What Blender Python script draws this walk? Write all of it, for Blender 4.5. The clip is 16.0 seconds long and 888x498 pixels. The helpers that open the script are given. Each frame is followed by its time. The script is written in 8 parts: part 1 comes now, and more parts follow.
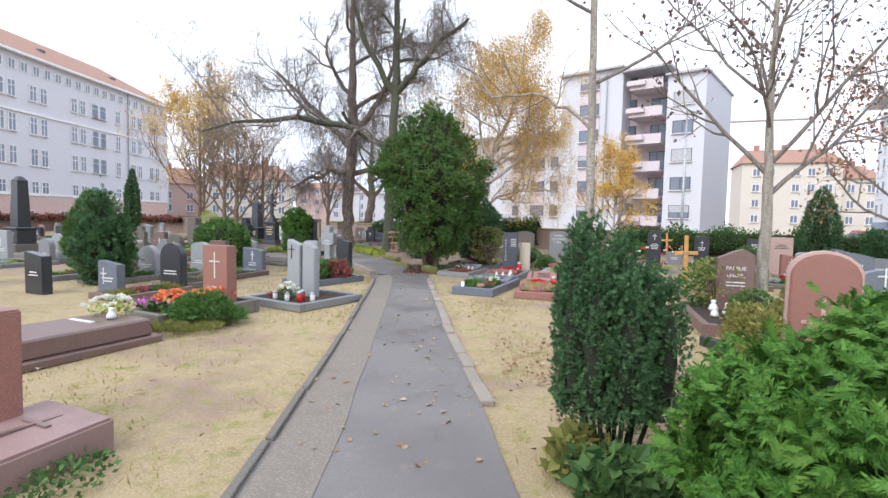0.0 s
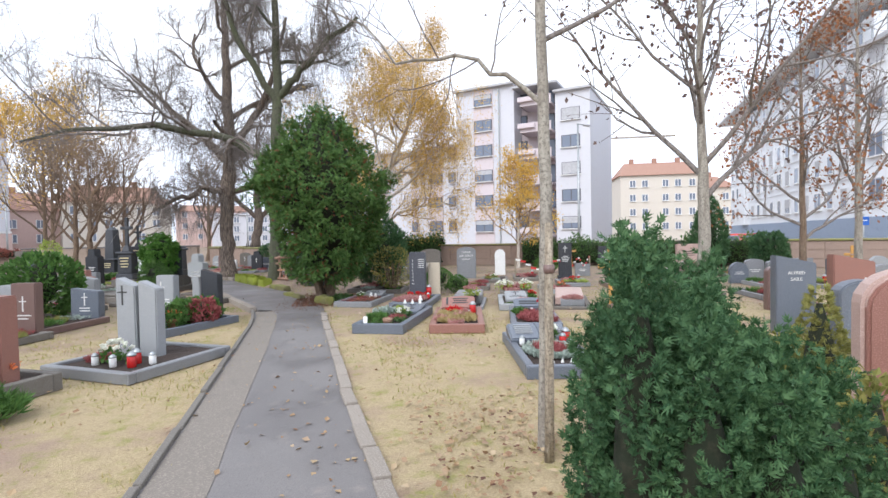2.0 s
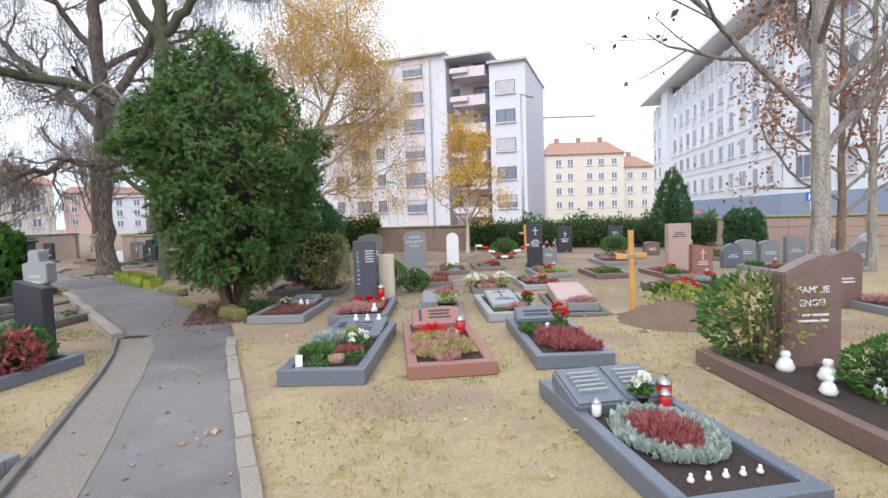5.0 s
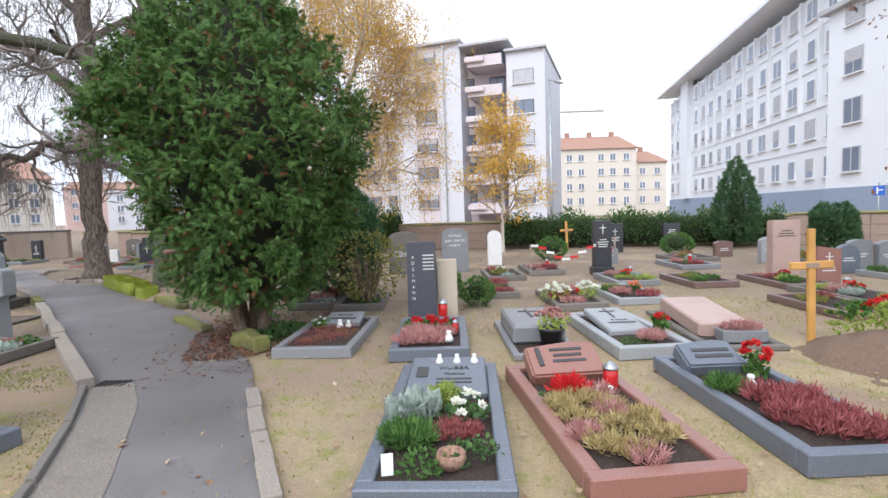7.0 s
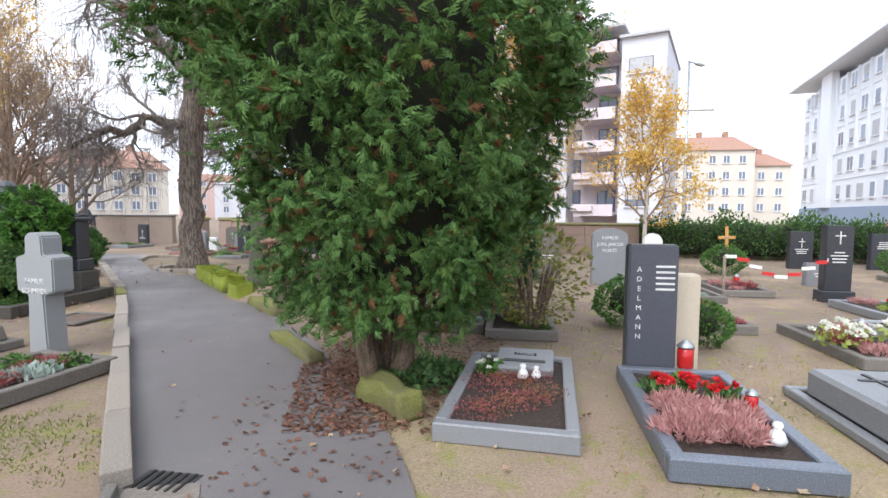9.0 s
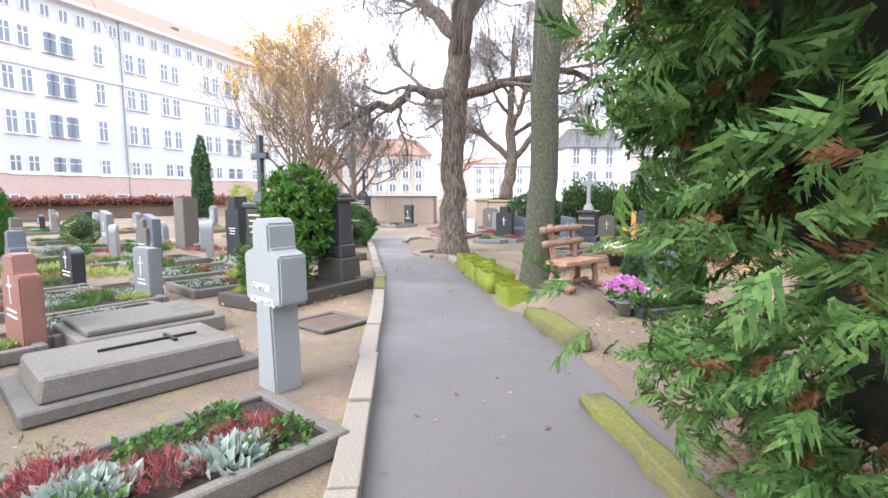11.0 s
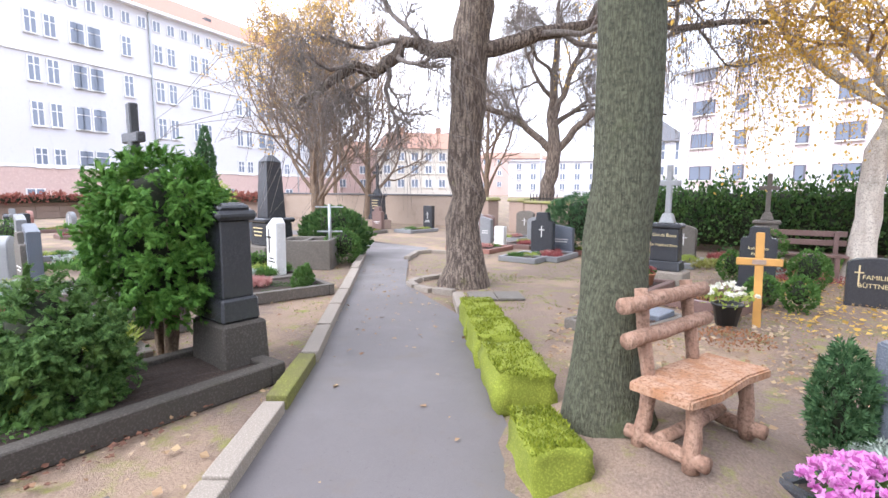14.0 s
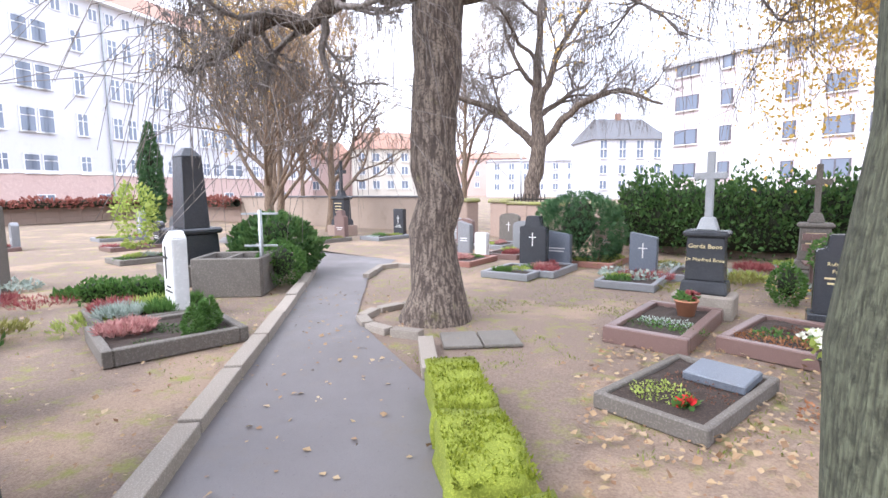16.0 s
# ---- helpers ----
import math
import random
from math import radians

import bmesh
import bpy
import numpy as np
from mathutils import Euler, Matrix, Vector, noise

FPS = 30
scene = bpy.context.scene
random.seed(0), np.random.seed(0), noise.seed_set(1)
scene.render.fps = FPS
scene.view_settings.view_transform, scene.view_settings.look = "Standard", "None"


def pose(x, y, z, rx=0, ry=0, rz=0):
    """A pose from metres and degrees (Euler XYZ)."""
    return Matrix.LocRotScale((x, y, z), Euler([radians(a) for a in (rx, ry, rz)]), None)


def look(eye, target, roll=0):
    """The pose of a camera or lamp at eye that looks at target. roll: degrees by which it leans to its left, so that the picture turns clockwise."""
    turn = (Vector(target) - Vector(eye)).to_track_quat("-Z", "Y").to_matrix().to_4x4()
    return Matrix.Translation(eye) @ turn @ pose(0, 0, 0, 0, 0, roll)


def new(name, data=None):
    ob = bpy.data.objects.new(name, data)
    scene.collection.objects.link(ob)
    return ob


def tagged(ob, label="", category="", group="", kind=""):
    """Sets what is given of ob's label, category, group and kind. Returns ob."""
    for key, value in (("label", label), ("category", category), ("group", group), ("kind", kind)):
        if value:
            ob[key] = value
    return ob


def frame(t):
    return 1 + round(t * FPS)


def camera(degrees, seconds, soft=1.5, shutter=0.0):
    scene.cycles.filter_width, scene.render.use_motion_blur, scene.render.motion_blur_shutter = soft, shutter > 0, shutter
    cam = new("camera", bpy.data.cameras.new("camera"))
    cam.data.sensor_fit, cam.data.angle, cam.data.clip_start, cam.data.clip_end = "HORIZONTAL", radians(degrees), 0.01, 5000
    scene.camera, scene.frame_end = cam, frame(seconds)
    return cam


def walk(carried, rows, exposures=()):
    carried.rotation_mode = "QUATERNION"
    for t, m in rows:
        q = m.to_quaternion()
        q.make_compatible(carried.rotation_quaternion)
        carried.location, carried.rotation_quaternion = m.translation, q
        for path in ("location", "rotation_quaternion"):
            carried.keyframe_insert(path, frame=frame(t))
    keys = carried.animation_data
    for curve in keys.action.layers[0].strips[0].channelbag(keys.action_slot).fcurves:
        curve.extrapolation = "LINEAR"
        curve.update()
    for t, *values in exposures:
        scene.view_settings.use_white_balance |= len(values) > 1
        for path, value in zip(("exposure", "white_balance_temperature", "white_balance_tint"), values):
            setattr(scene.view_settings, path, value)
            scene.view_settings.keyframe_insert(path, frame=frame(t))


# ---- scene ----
cam = camera(83.0, 16.0)
PATH = [
    (0, (0.0, 0.0, 1.533), (0.0, 1.997, 1.415), 1.3),
    (0.5, (0.019, 0.465, 1.555), (0.161, 2.458, 1.457), 0.2),
    (1, (0.031, 0.928, 1.569), (0.307, 2.908, 1.499), -0.4),
    (1.5, (0.049, 1.399, 1.572), (0.428, 3.363, 1.525), -0.8),
    (2, (0.071, 1.888, 1.565), (0.465, 3.849, 1.517), -1.1),
    (2.5, (0.098, 2.386, 1.564), (0.552, 4.333, 1.507), -1.4),
    (3, (0.127, 2.893, 1.573), (0.623, 4.83, 1.516), -1.6),
    (3.5, (0.155, 3.413, 1.596), (0.745, 5.323, 1.524), -1.6),
    (4, (0.167, 3.972, 1.62), (0.833, 5.855, 1.523), -1.8),
    (6.5, (-0.083, 7.127, 1.621), (0.598, 9.001, 1.472), -1.9),
    (7, (-0.179, 7.764, 1.607), (0.492, 9.642, 1.461), -1.8),
    (7.5, (-0.288, 8.449, 1.588), (0.365, 10.334, 1.447), -1.8),
    (8, (-0.397, 9.149, 1.572), (0.261, 11.032, 1.435), -1.4),
    (8.5, (-0.525, 9.897, 1.529), (0.088, 11.797, 1.404), -0.5),
    (9, (-0.677, 10.674, 1.448), (-0.315, 12.636, 1.309), 0.3),
    (9.5, (-0.837, 11.392, 1.365), (-0.882, 13.383, 1.178), 1.3),
    (10, (-0.962, 12.061, 1.329), (-1.254, 14.024, 1.08), 0.7),
    (11.2, (-1.68, 13.62, 1.43), (-2.28, 15.50, 1.22), -0.2),
    (11.9, (-1.90, 14.58, 1.49), (-2.62, 16.42, 1.27), -0.5),
    (12.5, (-1.691, 15.402, 1.535), (-2.59, 17.173, 1.296), -0.8),
    (13, (-1.844, 16.008, 1.553), (-2.674, 17.81, 1.301), -0.4),
    (13.5, (-1.996, 16.563, 1.552), (-2.764, 18.393, 1.307), -0.3),
    (14, (-2.133, 17.081, 1.545), (-2.856, 18.931, 1.309), 0.2),
    (14.5, (-2.282, 17.589, 1.53), (-2.971, 19.452, 1.293), 0.0),
    (15, (-2.433, 18.121, 1.523), (-3.086, 19.997, 1.287), -0.4),
    (15.5, (-2.607, 18.677, 1.518), (-3.269, 20.55, 1.281), -0.5),
    (16, (-2.771, 19.225, 1.514), (-3.416, 21.104, 1.283), -0.5),
]
walk(cam, [(t, look(eye, target, roll)) for t, eye, target, roll in PATH],
     [(0, 0.65, 6200, 10), (4.2, 0.62, 6200, 10), (8.6, 0.8, 6200, 10), (9.5, 1.08, 6200, 10), (10.2, 1.38, 6200, 10), (12.3, 1.65, 6150, 14), (13.5, 1.52, 6150, 14), (16, 1.6, 6050, 14)])

SKY = 1.15

# ---- world and sun: a bright overcast noon in late autumn ----
world = bpy.data.worlds.new("overcast")
scene.world = world
world.use_nodes = True
wn, wl = world.node_tree.nodes, world.node_tree.links
bg = wn["Background"]
sky = wn.new("ShaderNodeTexSky")
sky.sky_type, sky.sun_disc = "NISHITA", False
sky.sun_elevation, sky.sun_rotation = radians(40), radians(219)
sky.air_density, sky.dust_density = 1.0, 3.0
pale = wn.new("ShaderNodeHueSaturation")
pale.inputs["Saturation"].default_value = 0.25
pale.inputs["Value"].default_value = 0.12
cloud = wn.new("ShaderNodeTexNoise")
cloud.inputs["Scale"].default_value, cloud.inputs["Detail"].default_value = 2.2, 5
ramp = wn.new("ShaderNodeValToRGB")
ramp.color_ramp.elements[0].color, ramp.color_ramp.elements[0].position = (0.80, 0.88, 1.04, 1), 0.35
ramp.color_ramp.elements[1].color, ramp.color_ramp.elements[1].position = (0.97, 1.0, 1.07, 1), 0.6
blend = wn.new("ShaderNodeMix")
blend.data_type = "RGBA"
blend.inputs[0].default_value = 0.85
wl.new(sky.outputs[0], pale.inputs["Color"])
wl.new(cloud.outputs[0], ramp.inputs[0])
wl.new(pale.outputs[0], blend.inputs[6])
wl.new(ramp.outputs[0], blend.inputs[7])
wl.new(blend.outputs[2], bg.inputs[0])
bg.inputs[1].default_value = SKY

sun = new("sun", bpy.data.lights.new("sun", "SUN"))
sun.data.energy, sun.data.angle, sun.data.color = 1.3, radians(40), (1.0, 0.97, 0.93)
sun.matrix_world = look((0, 0, 30), (9, 11, 17))

# ---- materials ----


def shader(name):
    m = bpy.data.materials.new(name)
    m.use_nodes = True
    nt = m.node_tree
    return m, nt, nt.nodes["Principled BSDF"]


def noise_tex(nt, scale, detail=4, rough=0.55, coord="Object"):
    tc = nt.nodes.new("ShaderNodeTexCoord")
    n = nt.nodes.new("ShaderNodeTexNoise")
    n.inputs["Scale"].default_value, n.inputs["Detail"].default_value, n.inputs["Roughness"].default_value = scale, detail, rough
    nt.links.new(tc.outputs[coord], n.inputs["Vector"])
    return n


def mixed(nt, a, b, fac, mode="MIX"):
    m = nt.nodes.new("ShaderNodeMix")
    m.data_type, m.blend_type = "RGBA", mode
    for slot, v in ((6, a), (7, b), (0, fac)):
        if isinstance(v, tuple):
            m.inputs[slot].default_value = (*v, 1)
        elif isinstance(v, (int, float)):
            m.inputs[slot].default_value = v
        else:
            nt.links.new(v, m.inputs[slot])
    return m.outputs[2]


def ramped(nt, src, lo, hi):
    r = nt.nodes.new("ShaderNodeMapRange")
    r.inputs["From Min"].default_value, r.inputs["From Max"].default_value = lo, hi
    nt.links.new(src, r.inputs["Value"])
    return r.outputs[0]


def bumped(nt, bsdf, src, strength, dist=0.01):
    b = nt.nodes.new("ShaderNodeBump")
    b.inputs["Strength"].default_value, b.inputs["Distance"].default_value = strength, dist
    nt.links.new(src, b.inputs["Height"])
    nt.links.new(b.outputs[0], bsdf.inputs["Normal"])


def stone_mat(name, base, speck, stain, rough=0.5, grain=140, fleck=0.5, stains=0.45, bump=0.15, per_object=0.0):
    """Granite, sandstone, render or concrete: grain, larger stains and weathering."""
    m, nt, b = shader(name)
    g = noise_tex(nt, grain, 2, 0.7)
    s = noise_tex(nt, 2.3, 6, 0.65)
    col = mixed(nt, base, speck, ramped(nt, g.outputs[0], fleck, fleck + 0.16))
    col = mixed(nt, col, stain, ramped(nt, s.outputs[0], 1 - stains, 1.05 - stains * 0.5))
    if per_object:
        info = nt.nodes.new("ShaderNodeObjectInfo")
        hsv = nt.nodes.new("ShaderNodeHueSaturation")
        nt.links.new(col, hsv.inputs["Color"])
        r = nt.nodes.new("ShaderNodeMapRange")
        r.inputs["To Min"].default_value, r.inputs["To Max"].default_value = 1 - per_object, 1 + per_object
        nt.links.new(info.outputs["Random"], r.inputs["Value"])
        nt.links.new(r.outputs[0], hsv.inputs["Value"])
        col = hsv.outputs[0]
    nt.links.new(col, b.inputs["Base Color"])
    b.inputs["Roughness"].default_value = rough
    if bump:
        bumped(nt, b, s.outputs[0] if grain < 40 else g.outputs[0], bump, 0.004)
    return m


def leaf_mat(name, a, b_, c=None, rough=0.6, trans=0.25, patch=1.6):
    """Leaves, needles, petals: each piece takes its own tone, and patches of the plant another."""
    m, nt, b = shader(name)
    geo = nt.nodes.new("ShaderNodeNewGeometry")
    col = mixed(nt, a, b_, geo.outputs["Random Per Island"])
    if c:
        n = noise_tex(nt, patch, 3)
        col = mixed(nt, col, c, ramped(nt, n.outputs[0], 0.52, 0.72))
    nt.links.new(col, b.inputs["Base Color"])
    b.inputs["Roughness"].default_value = rough
    b.inputs["Specular IOR Level"].default_value = 0.15
    t = nt.nodes.new("ShaderNodeBsdfTranslucent")
    nt.links.new(col, t.inputs[0])
    mx = nt.nodes.new("ShaderNodeMixShader")
    mx.inputs[0].default_value = trans
    nt.links.new(b.outputs[0], mx.inputs[1])
    nt.links.new(t.outputs[0], mx.inputs[2])
    nt.links.new(mx.outputs[0], nt.nodes["Material Output"].inputs[0])
    return m


def plain_mat(name, base, rough=0.5, metal=0.0, vary=0.12, scale=6):
    m, nt, b = shader(name)
    n = noise_tex(nt, scale, 4)
    dark = tuple(v * (1 - 2 * vary) for v in base)
    nt.links.new(mixed(nt, base, dark, ramped(nt, n.outputs[0], 0.35, 0.7)), b.inputs["Base Color"])
    b.inputs["Roughness"].default_value, b.inputs["Metallic"].default_value = rough, metal
    return m


def bark_mat(name, a, b_, moss=None, moss_amount=0.5, stretch=6.0):
    m, nt, b = shader(name)
    tc = nt.nodes.new("ShaderNodeTexCoord")
    mp = nt.nodes.new("ShaderNodeMapping")
    mp.inputs["Scale"].default_value = (stretch, stretch, stretch * 0.17)
    nt.links.new(tc.outputs["Object"], mp.inputs[0])
    n = nt.nodes.new("ShaderNodeTexNoise")
    n.inputs["Scale"].default_value, n.inputs["Detail"].default_value = 5, 6
    nt.links.new(mp.outputs[0], n.inputs["Vector"])
    f = noise_tex(nt, 42, 4, 0.7)
    col = mixed(nt, a, b_, ramped(nt, n.outputs[0], 0.40, 0.60))
    col = mixed(nt, col, tuple(v * 0.6 for v in a), ramped(nt, f.outputs[0], 0.46, 0.66))
    if moss:
        n2 = noise_tex(nt, 1.4, 5, 0.7)
        col = mixed(nt, col, moss, ramped(nt, n2.outputs[0], 0.75 - moss_amount * 0.5, 0.95 - moss_amount * 0.5))
    nt.links.new(col, b.inputs["Base Color"])
    b.inputs["Roughness"].default_value = 0.9
    bumped(nt, b, n.outputs[0], 0.9, 0.03)
    return m


def asphalt_mat():
    m, nt, b = shader("asphalt")
    g = noise_tex(nt, 160, 3, 0.7)
    s = noise_tex(nt, 0.55, 7, 0.6)
    d = noise_tex(nt, 3.1, 6, 0.7)
    col = mixed(nt, (0.15, 0.138, 0.134), (0.235, 0.218, 0.208), ramped(nt, g.outputs[0], 0.35, 0.7))
    col = mixed(nt, col, (0.115, 0.105, 0.105), ramped(nt, s.outputs[0], 0.42, 0.7))
    col = mixed(nt, col, (0.28, 0.245, 0.215), ramped(nt, d.outputs[0], 0.58, 0.85))
    tc = nt.nodes.new("ShaderNodeTexCoord")
    sep = nt.nodes.new("ShaderNodeSeparateXYZ")
    nt.links.new(tc.outputs["Object"], sep.inputs[0])
    add = nt.nodes.new("ShaderNodeMath")
    add.operation = "MULTIPLY_ADD"
    nt.links.new(s.outputs[0], add.inputs[0])
    add.inputs[1].default_value = 5.0
    nt.links.new(sep.outputs[1], add.inputs[2])
    damp = mixed(nt, (0.105, 0.095, 0.096), (0.185, 0.168, 0.166), g.outputs[0])
    damp = mixed(nt, damp, (0.15, 0.125, 0.105), ramped(nt, d.outputs[0], 0.55, 0.8))
    col = mixed(nt, col, damp, ramped(nt, add.outputs[0], 13.0, 18.5))
    pit = noise_tex(nt, 38, 3, 0.8)
    col = mixed(nt, col, (0.06, 0.055, 0.052), ramped(nt, pit.outputs[0], 0.64, 0.74))
    nt.links.new(col, b.inputs["Base Color"])
    rg = nt.nodes.new("ShaderNodeMapRange")
    rg.inputs["From Min"].default_value, rg.inputs["From Max"].default_value = 0.35, 0.65
    rg.inputs["To Min"].default_value, rg.inputs["To Max"].default_value = 0.8, 0.42
    nt.links.new(s.outputs[0], rg.inputs["Value"])
    nt.links.new(rg.outputs[0], b.inputs["Roughness"])
    bumped(nt, b, g.outputs[0], 0.35, 0.004)
    return m


def ground_mat():
    """Dry straw-coloured turf with green moss patches, giving way to bare trodden earth under the trees."""
    m, nt, b = shader("turf_and_earth")
    fine, mid, big = noise_tex(nt, 60, 4, 0.75), noise_tex(nt, 4.0, 6, 0.7), noise_tex(nt, 0.6, 5, 0.6)
    clod = noise_tex(nt, 17, 5, 0.8)
    straw = mixed(nt, (0.30, 0.225, 0.125), (0.52, 0.415, 0.25), ramped(nt, fine.outputs[0], 0.3, 0.7))
    straw = mixed(nt, straw, (0.22, 0.16, 0.095), ramped(nt, clod.outputs[0], 0.56, 0.74))
    earth = mixed(nt, (0.145, 0.102, 0.077), (0.30, 0.225, 0.177), ramped(nt, fine.outputs[0], 0.3, 0.7))
    green = mixed(nt, (0.17, 0.19, 0.035), (0.30, 0.30, 0.07), fine.outputs[0])
    tc = nt.nodes.new("ShaderNodeTexCoord")
    sep = nt.nodes.new("ShaderNodeSeparateXYZ")
    nt.links.new(tc.outputs["Object"], sep.inputs[0])
    add = nt.nodes.new("ShaderNodeMath")
    add.operation = "MULTIPLY_ADD"
    nt.links.new(big.outputs[0], add.inputs[0])
    add.inputs[1].default_value = 9.0
    nt.links.new(sep.outputs[1], add.inputs[2])
    col = mixed(nt, straw, earth, ramped(nt, add.outputs[0], 15.0, 20.5))
    bare = mixed(nt, (0.25, 0.17, 0.12), (0.40, 0.295, 0.215), ramped(nt, fine.outputs[0], 0.3, 0.7))
    col = mixed(nt, col, bare, ramped(nt, big.outputs[0], 0.51, 0.62))
    col = mixed(nt, col, green, ramped(nt, mid.outputs[0], 0.52, 0.72))
    nt.links.new(col, b.inputs["Base Color"])
    b.inputs["Roughness"].default_value = 0.95
    bumped(nt, b, fine.outputs[0], 0.8, 0.02)
    return m


ASPHALT, TURF = asphalt_mat(), ground_mat()
GREY = stone_mat("grey_granite", (0.19, 0.195, 0.205), (0.29, 0.295, 0.31), (0.15, 0.15, 0.15), 0.42)
PALE = stone_mat("pale_granite", (0.27, 0.28, 0.29), (0.40, 0.41, 0.42), (0.19, 0.19, 0.18), 0.5)
BLUE = stone_mat("blue_grey_granite", (0.11, 0.125, 0.155), (0.20, 0.225, 0.26), (0.12, 0.12, 0.13), 0.38)
ALGAEST = stone_mat("algae_grey_granite", (0.28, 0.29, 0.295), (0.33, 0.34, 0.345), (0.25, 0.26, 0.20), 0.6, grain=200)
SLATEST = stone_mat("dark_slate", (0.06, 0.064, 0.08), (0.11, 0.115, 0.135), (0.075, 0.075, 0.085), 0.4)
DARK = stone_mat("anthracite_granite", (0.035, 0.037, 0.043), (0.07, 0.073, 0.08), (0.06, 0.06, 0.06), 0.25, stains=0.3)
ROSE = stone_mat("red_granite", (0.25, 0.115, 0.09), (0.36, 0.19, 0.155), (0.20, 0.11, 0.09), 0.42)
BROWN = stone_mat("brown_granite", (0.15, 0.095, 0.085), (0.25, 0.16, 0.14), (0.10, 0.07, 0.065), 0.35)
SAND = stone_mat("sandstone", (0.50, 0.43, 0.33), (0.60, 0.53, 0.43), (0.33, 0.28, 0.21), 0.85, stains=0.4)
PINKST = stone_mat("pink_granite", (0.42, 0.29, 0.25), (0.56, 0.42, 0.37), (0.30, 0.21, 0.18), 0.5)
WHITEST = stone_mat("white_marble", (0.68, 0.68, 0.67), (0.76, 0.76, 0.75), (0.42, 0.43, 0.40), 0.45, grain=18)
CONCRETE = stone_mat("weathered_concrete", (0.15, 0.135, 0.118), (0.225, 0.205, 0.18), (0.085, 0.078, 0.058), 0.9, grain=90, per_object=0.1)
KERBST = stone_mat("kerb_concrete", (0.25, 0.215, 0.18), (0.35, 0.31, 0.27), (0.15, 0.135, 0.10), 0.9, grain=90, per_object=0.12)
PLINTH = stone_mat("old_monument_concrete", (0.13, 0.115, 0.10), (0.20, 0.18, 0.16), (0.075, 0.07, 0.055), 0.9, grain=60)
DAMPCONC = stone_mat("damp_dark_concrete", (0.058, 0.05, 0.042), (0.10, 0.088, 0.076), (0.045, 0.044, 0.03), 0.85, grain=60)
WALLST = stone_mat("wall_sandstone", (0.30, 0.22, 0.18), (0.38, 0.29, 0.24), (0.19, 0.15, 0.12), 0.9, grain=50)
WALLBR = stone_mat("brown_render", (0.33, 0.26, 0.21), (0.38, 0.31, 0.26), (0.24, 0.19, 0.15), 0.9, grain=50)
SOIL = stone_mat("grave_soil", (0.032, 0.021, 0.016), (0.075, 0.05, 0.038), (0.018, 0.012, 0.01), 0.95, grain=70, bump=1.0)
MOSS = stone_mat("moss", (0.17, 0.205, 0.02), (0.30, 0.33, 0.045), (0.075, 0.075, 0.02), 0.95, grain=90, bump=1.0, stains=0.4)
MOSSY = stone_mat("mossy_stone", (0.15, 0.155, 0.035), (0.24, 0.24, 0.06), (0.11, 0.09, 0.06), 0.95, grain=60, stains=0.62, bump=0.7)
HOUSE = stone_mat("white_render", (0.59, 0.59, 0.63), (0.63, 0.63, 0.66), (0.53, 0.53, 0.56), 0.9, grain=20, bump=0.0)
HOUSEPINK = stone_mat("mauve_render", (0.60, 0.53, 0.55), (0.64, 0.57, 0.59), (0.52, 0.46, 0.47), 0.9, grain=20, bump=0.0)
HOUSEBASE = stone_mat("pink_sandstone_plinth", (0.55, 0.40, 0.36), (0.60, 0.45, 0.41), (0.43, 0.31, 0.28), 0.9, grain=6, bump=0.0)
HOUSEYEL = stone_mat("cream_render", (0.62, 0.57, 0.50), (0.66, 0.61, 0.54), (0.54, 0.50, 0.44), 0.9, grain=20, bump=0.0)
HOUSEBLUE = stone_mat("slate_blue_plinth", (0.27, 0.33, 0.43), (0.31, 0.37, 0.47), (0.22, 0.27, 0.35), 0.8, grain=20, bump=0.0)
ROOF = stone_mat("clay_tiles", (0.33, 0.19, 0.14), (0.40, 0.24, 0.18), (0.24, 0.14, 0.11), 0.9, grain=25, bump=0.3)
SLATE = stone_mat("dark_roof", (0.12, 0.12, 0.13), (0.17, 0.17, 0.18), (0.09, 0.09, 0.09), 0.8, grain=25)
OFFICE = stone_mat("bright_white_render", (0.76, 0.78, 0.81), (0.79, 0.81, 0.84), (0.70, 0.72, 0.75), 0.85, grain=20, bump=0.0)
TRIM = plain_mat("white_window_paint", (0.80, 0.80, 0.80), 0.5)
GLASS, nt_, b_ = shader("window_glass")
b_.inputs["Base Color"].default_value, b_.inputs["Roughness"].default_value = (0.17, 0.20, 0.26, 1), 0.08
b_.inputs["Specular IOR Level"].default_value = 0.6
BLIND = plain_mat("grey_roller_blind", (0.50, 0.50, 0.52), 0.8)
METAL = plain_mat("galvanised_steel", (0.42, 0.44, 0.45), 0.45, 0.8)
IRON = plain_mat("dark_iron", (0.05, 0.045, 0.04), 0.6, 0.6)
YELLOWWOOD = plain_mat("new_pine_wood", (0.62, 0.33, 0.09), 0.55, 0, 0.15, 3)
LOGWOOD = bark_mat("red_brown_log", (0.30, 0.175, 0.12), (0.37, 0.235, 0.17), None, 0, 4)
SEATWOOD = bark_mat("orange_plank", (0.36, 0.18, 0.095), (0.44, 0.27, 0.18), None, 0, 2)
POSTWOOD = bark_mat("grey_post", (0.27, 0.22, 0.16), (0.42, 0.36, 0.28), None, 0, 8)
WHITE = plain_mat("white_porcelain", (0.80, 0.80, 0.78), 0.3)
REDGLASS = plain_mat("red_candle_glass", (0.50, 0.02, 0.02), 0.15)
CLAY = plain_mat("terracotta", (0.45, 0.20, 0.11), 0.8)
BLACKPOT = plain_mat("black_plastic", (0.03, 0.03, 0.032), 0.4)
GOLD = plain_mat("gilded_letters", (0.75, 0.62, 0.35), 0.4, 0.3)
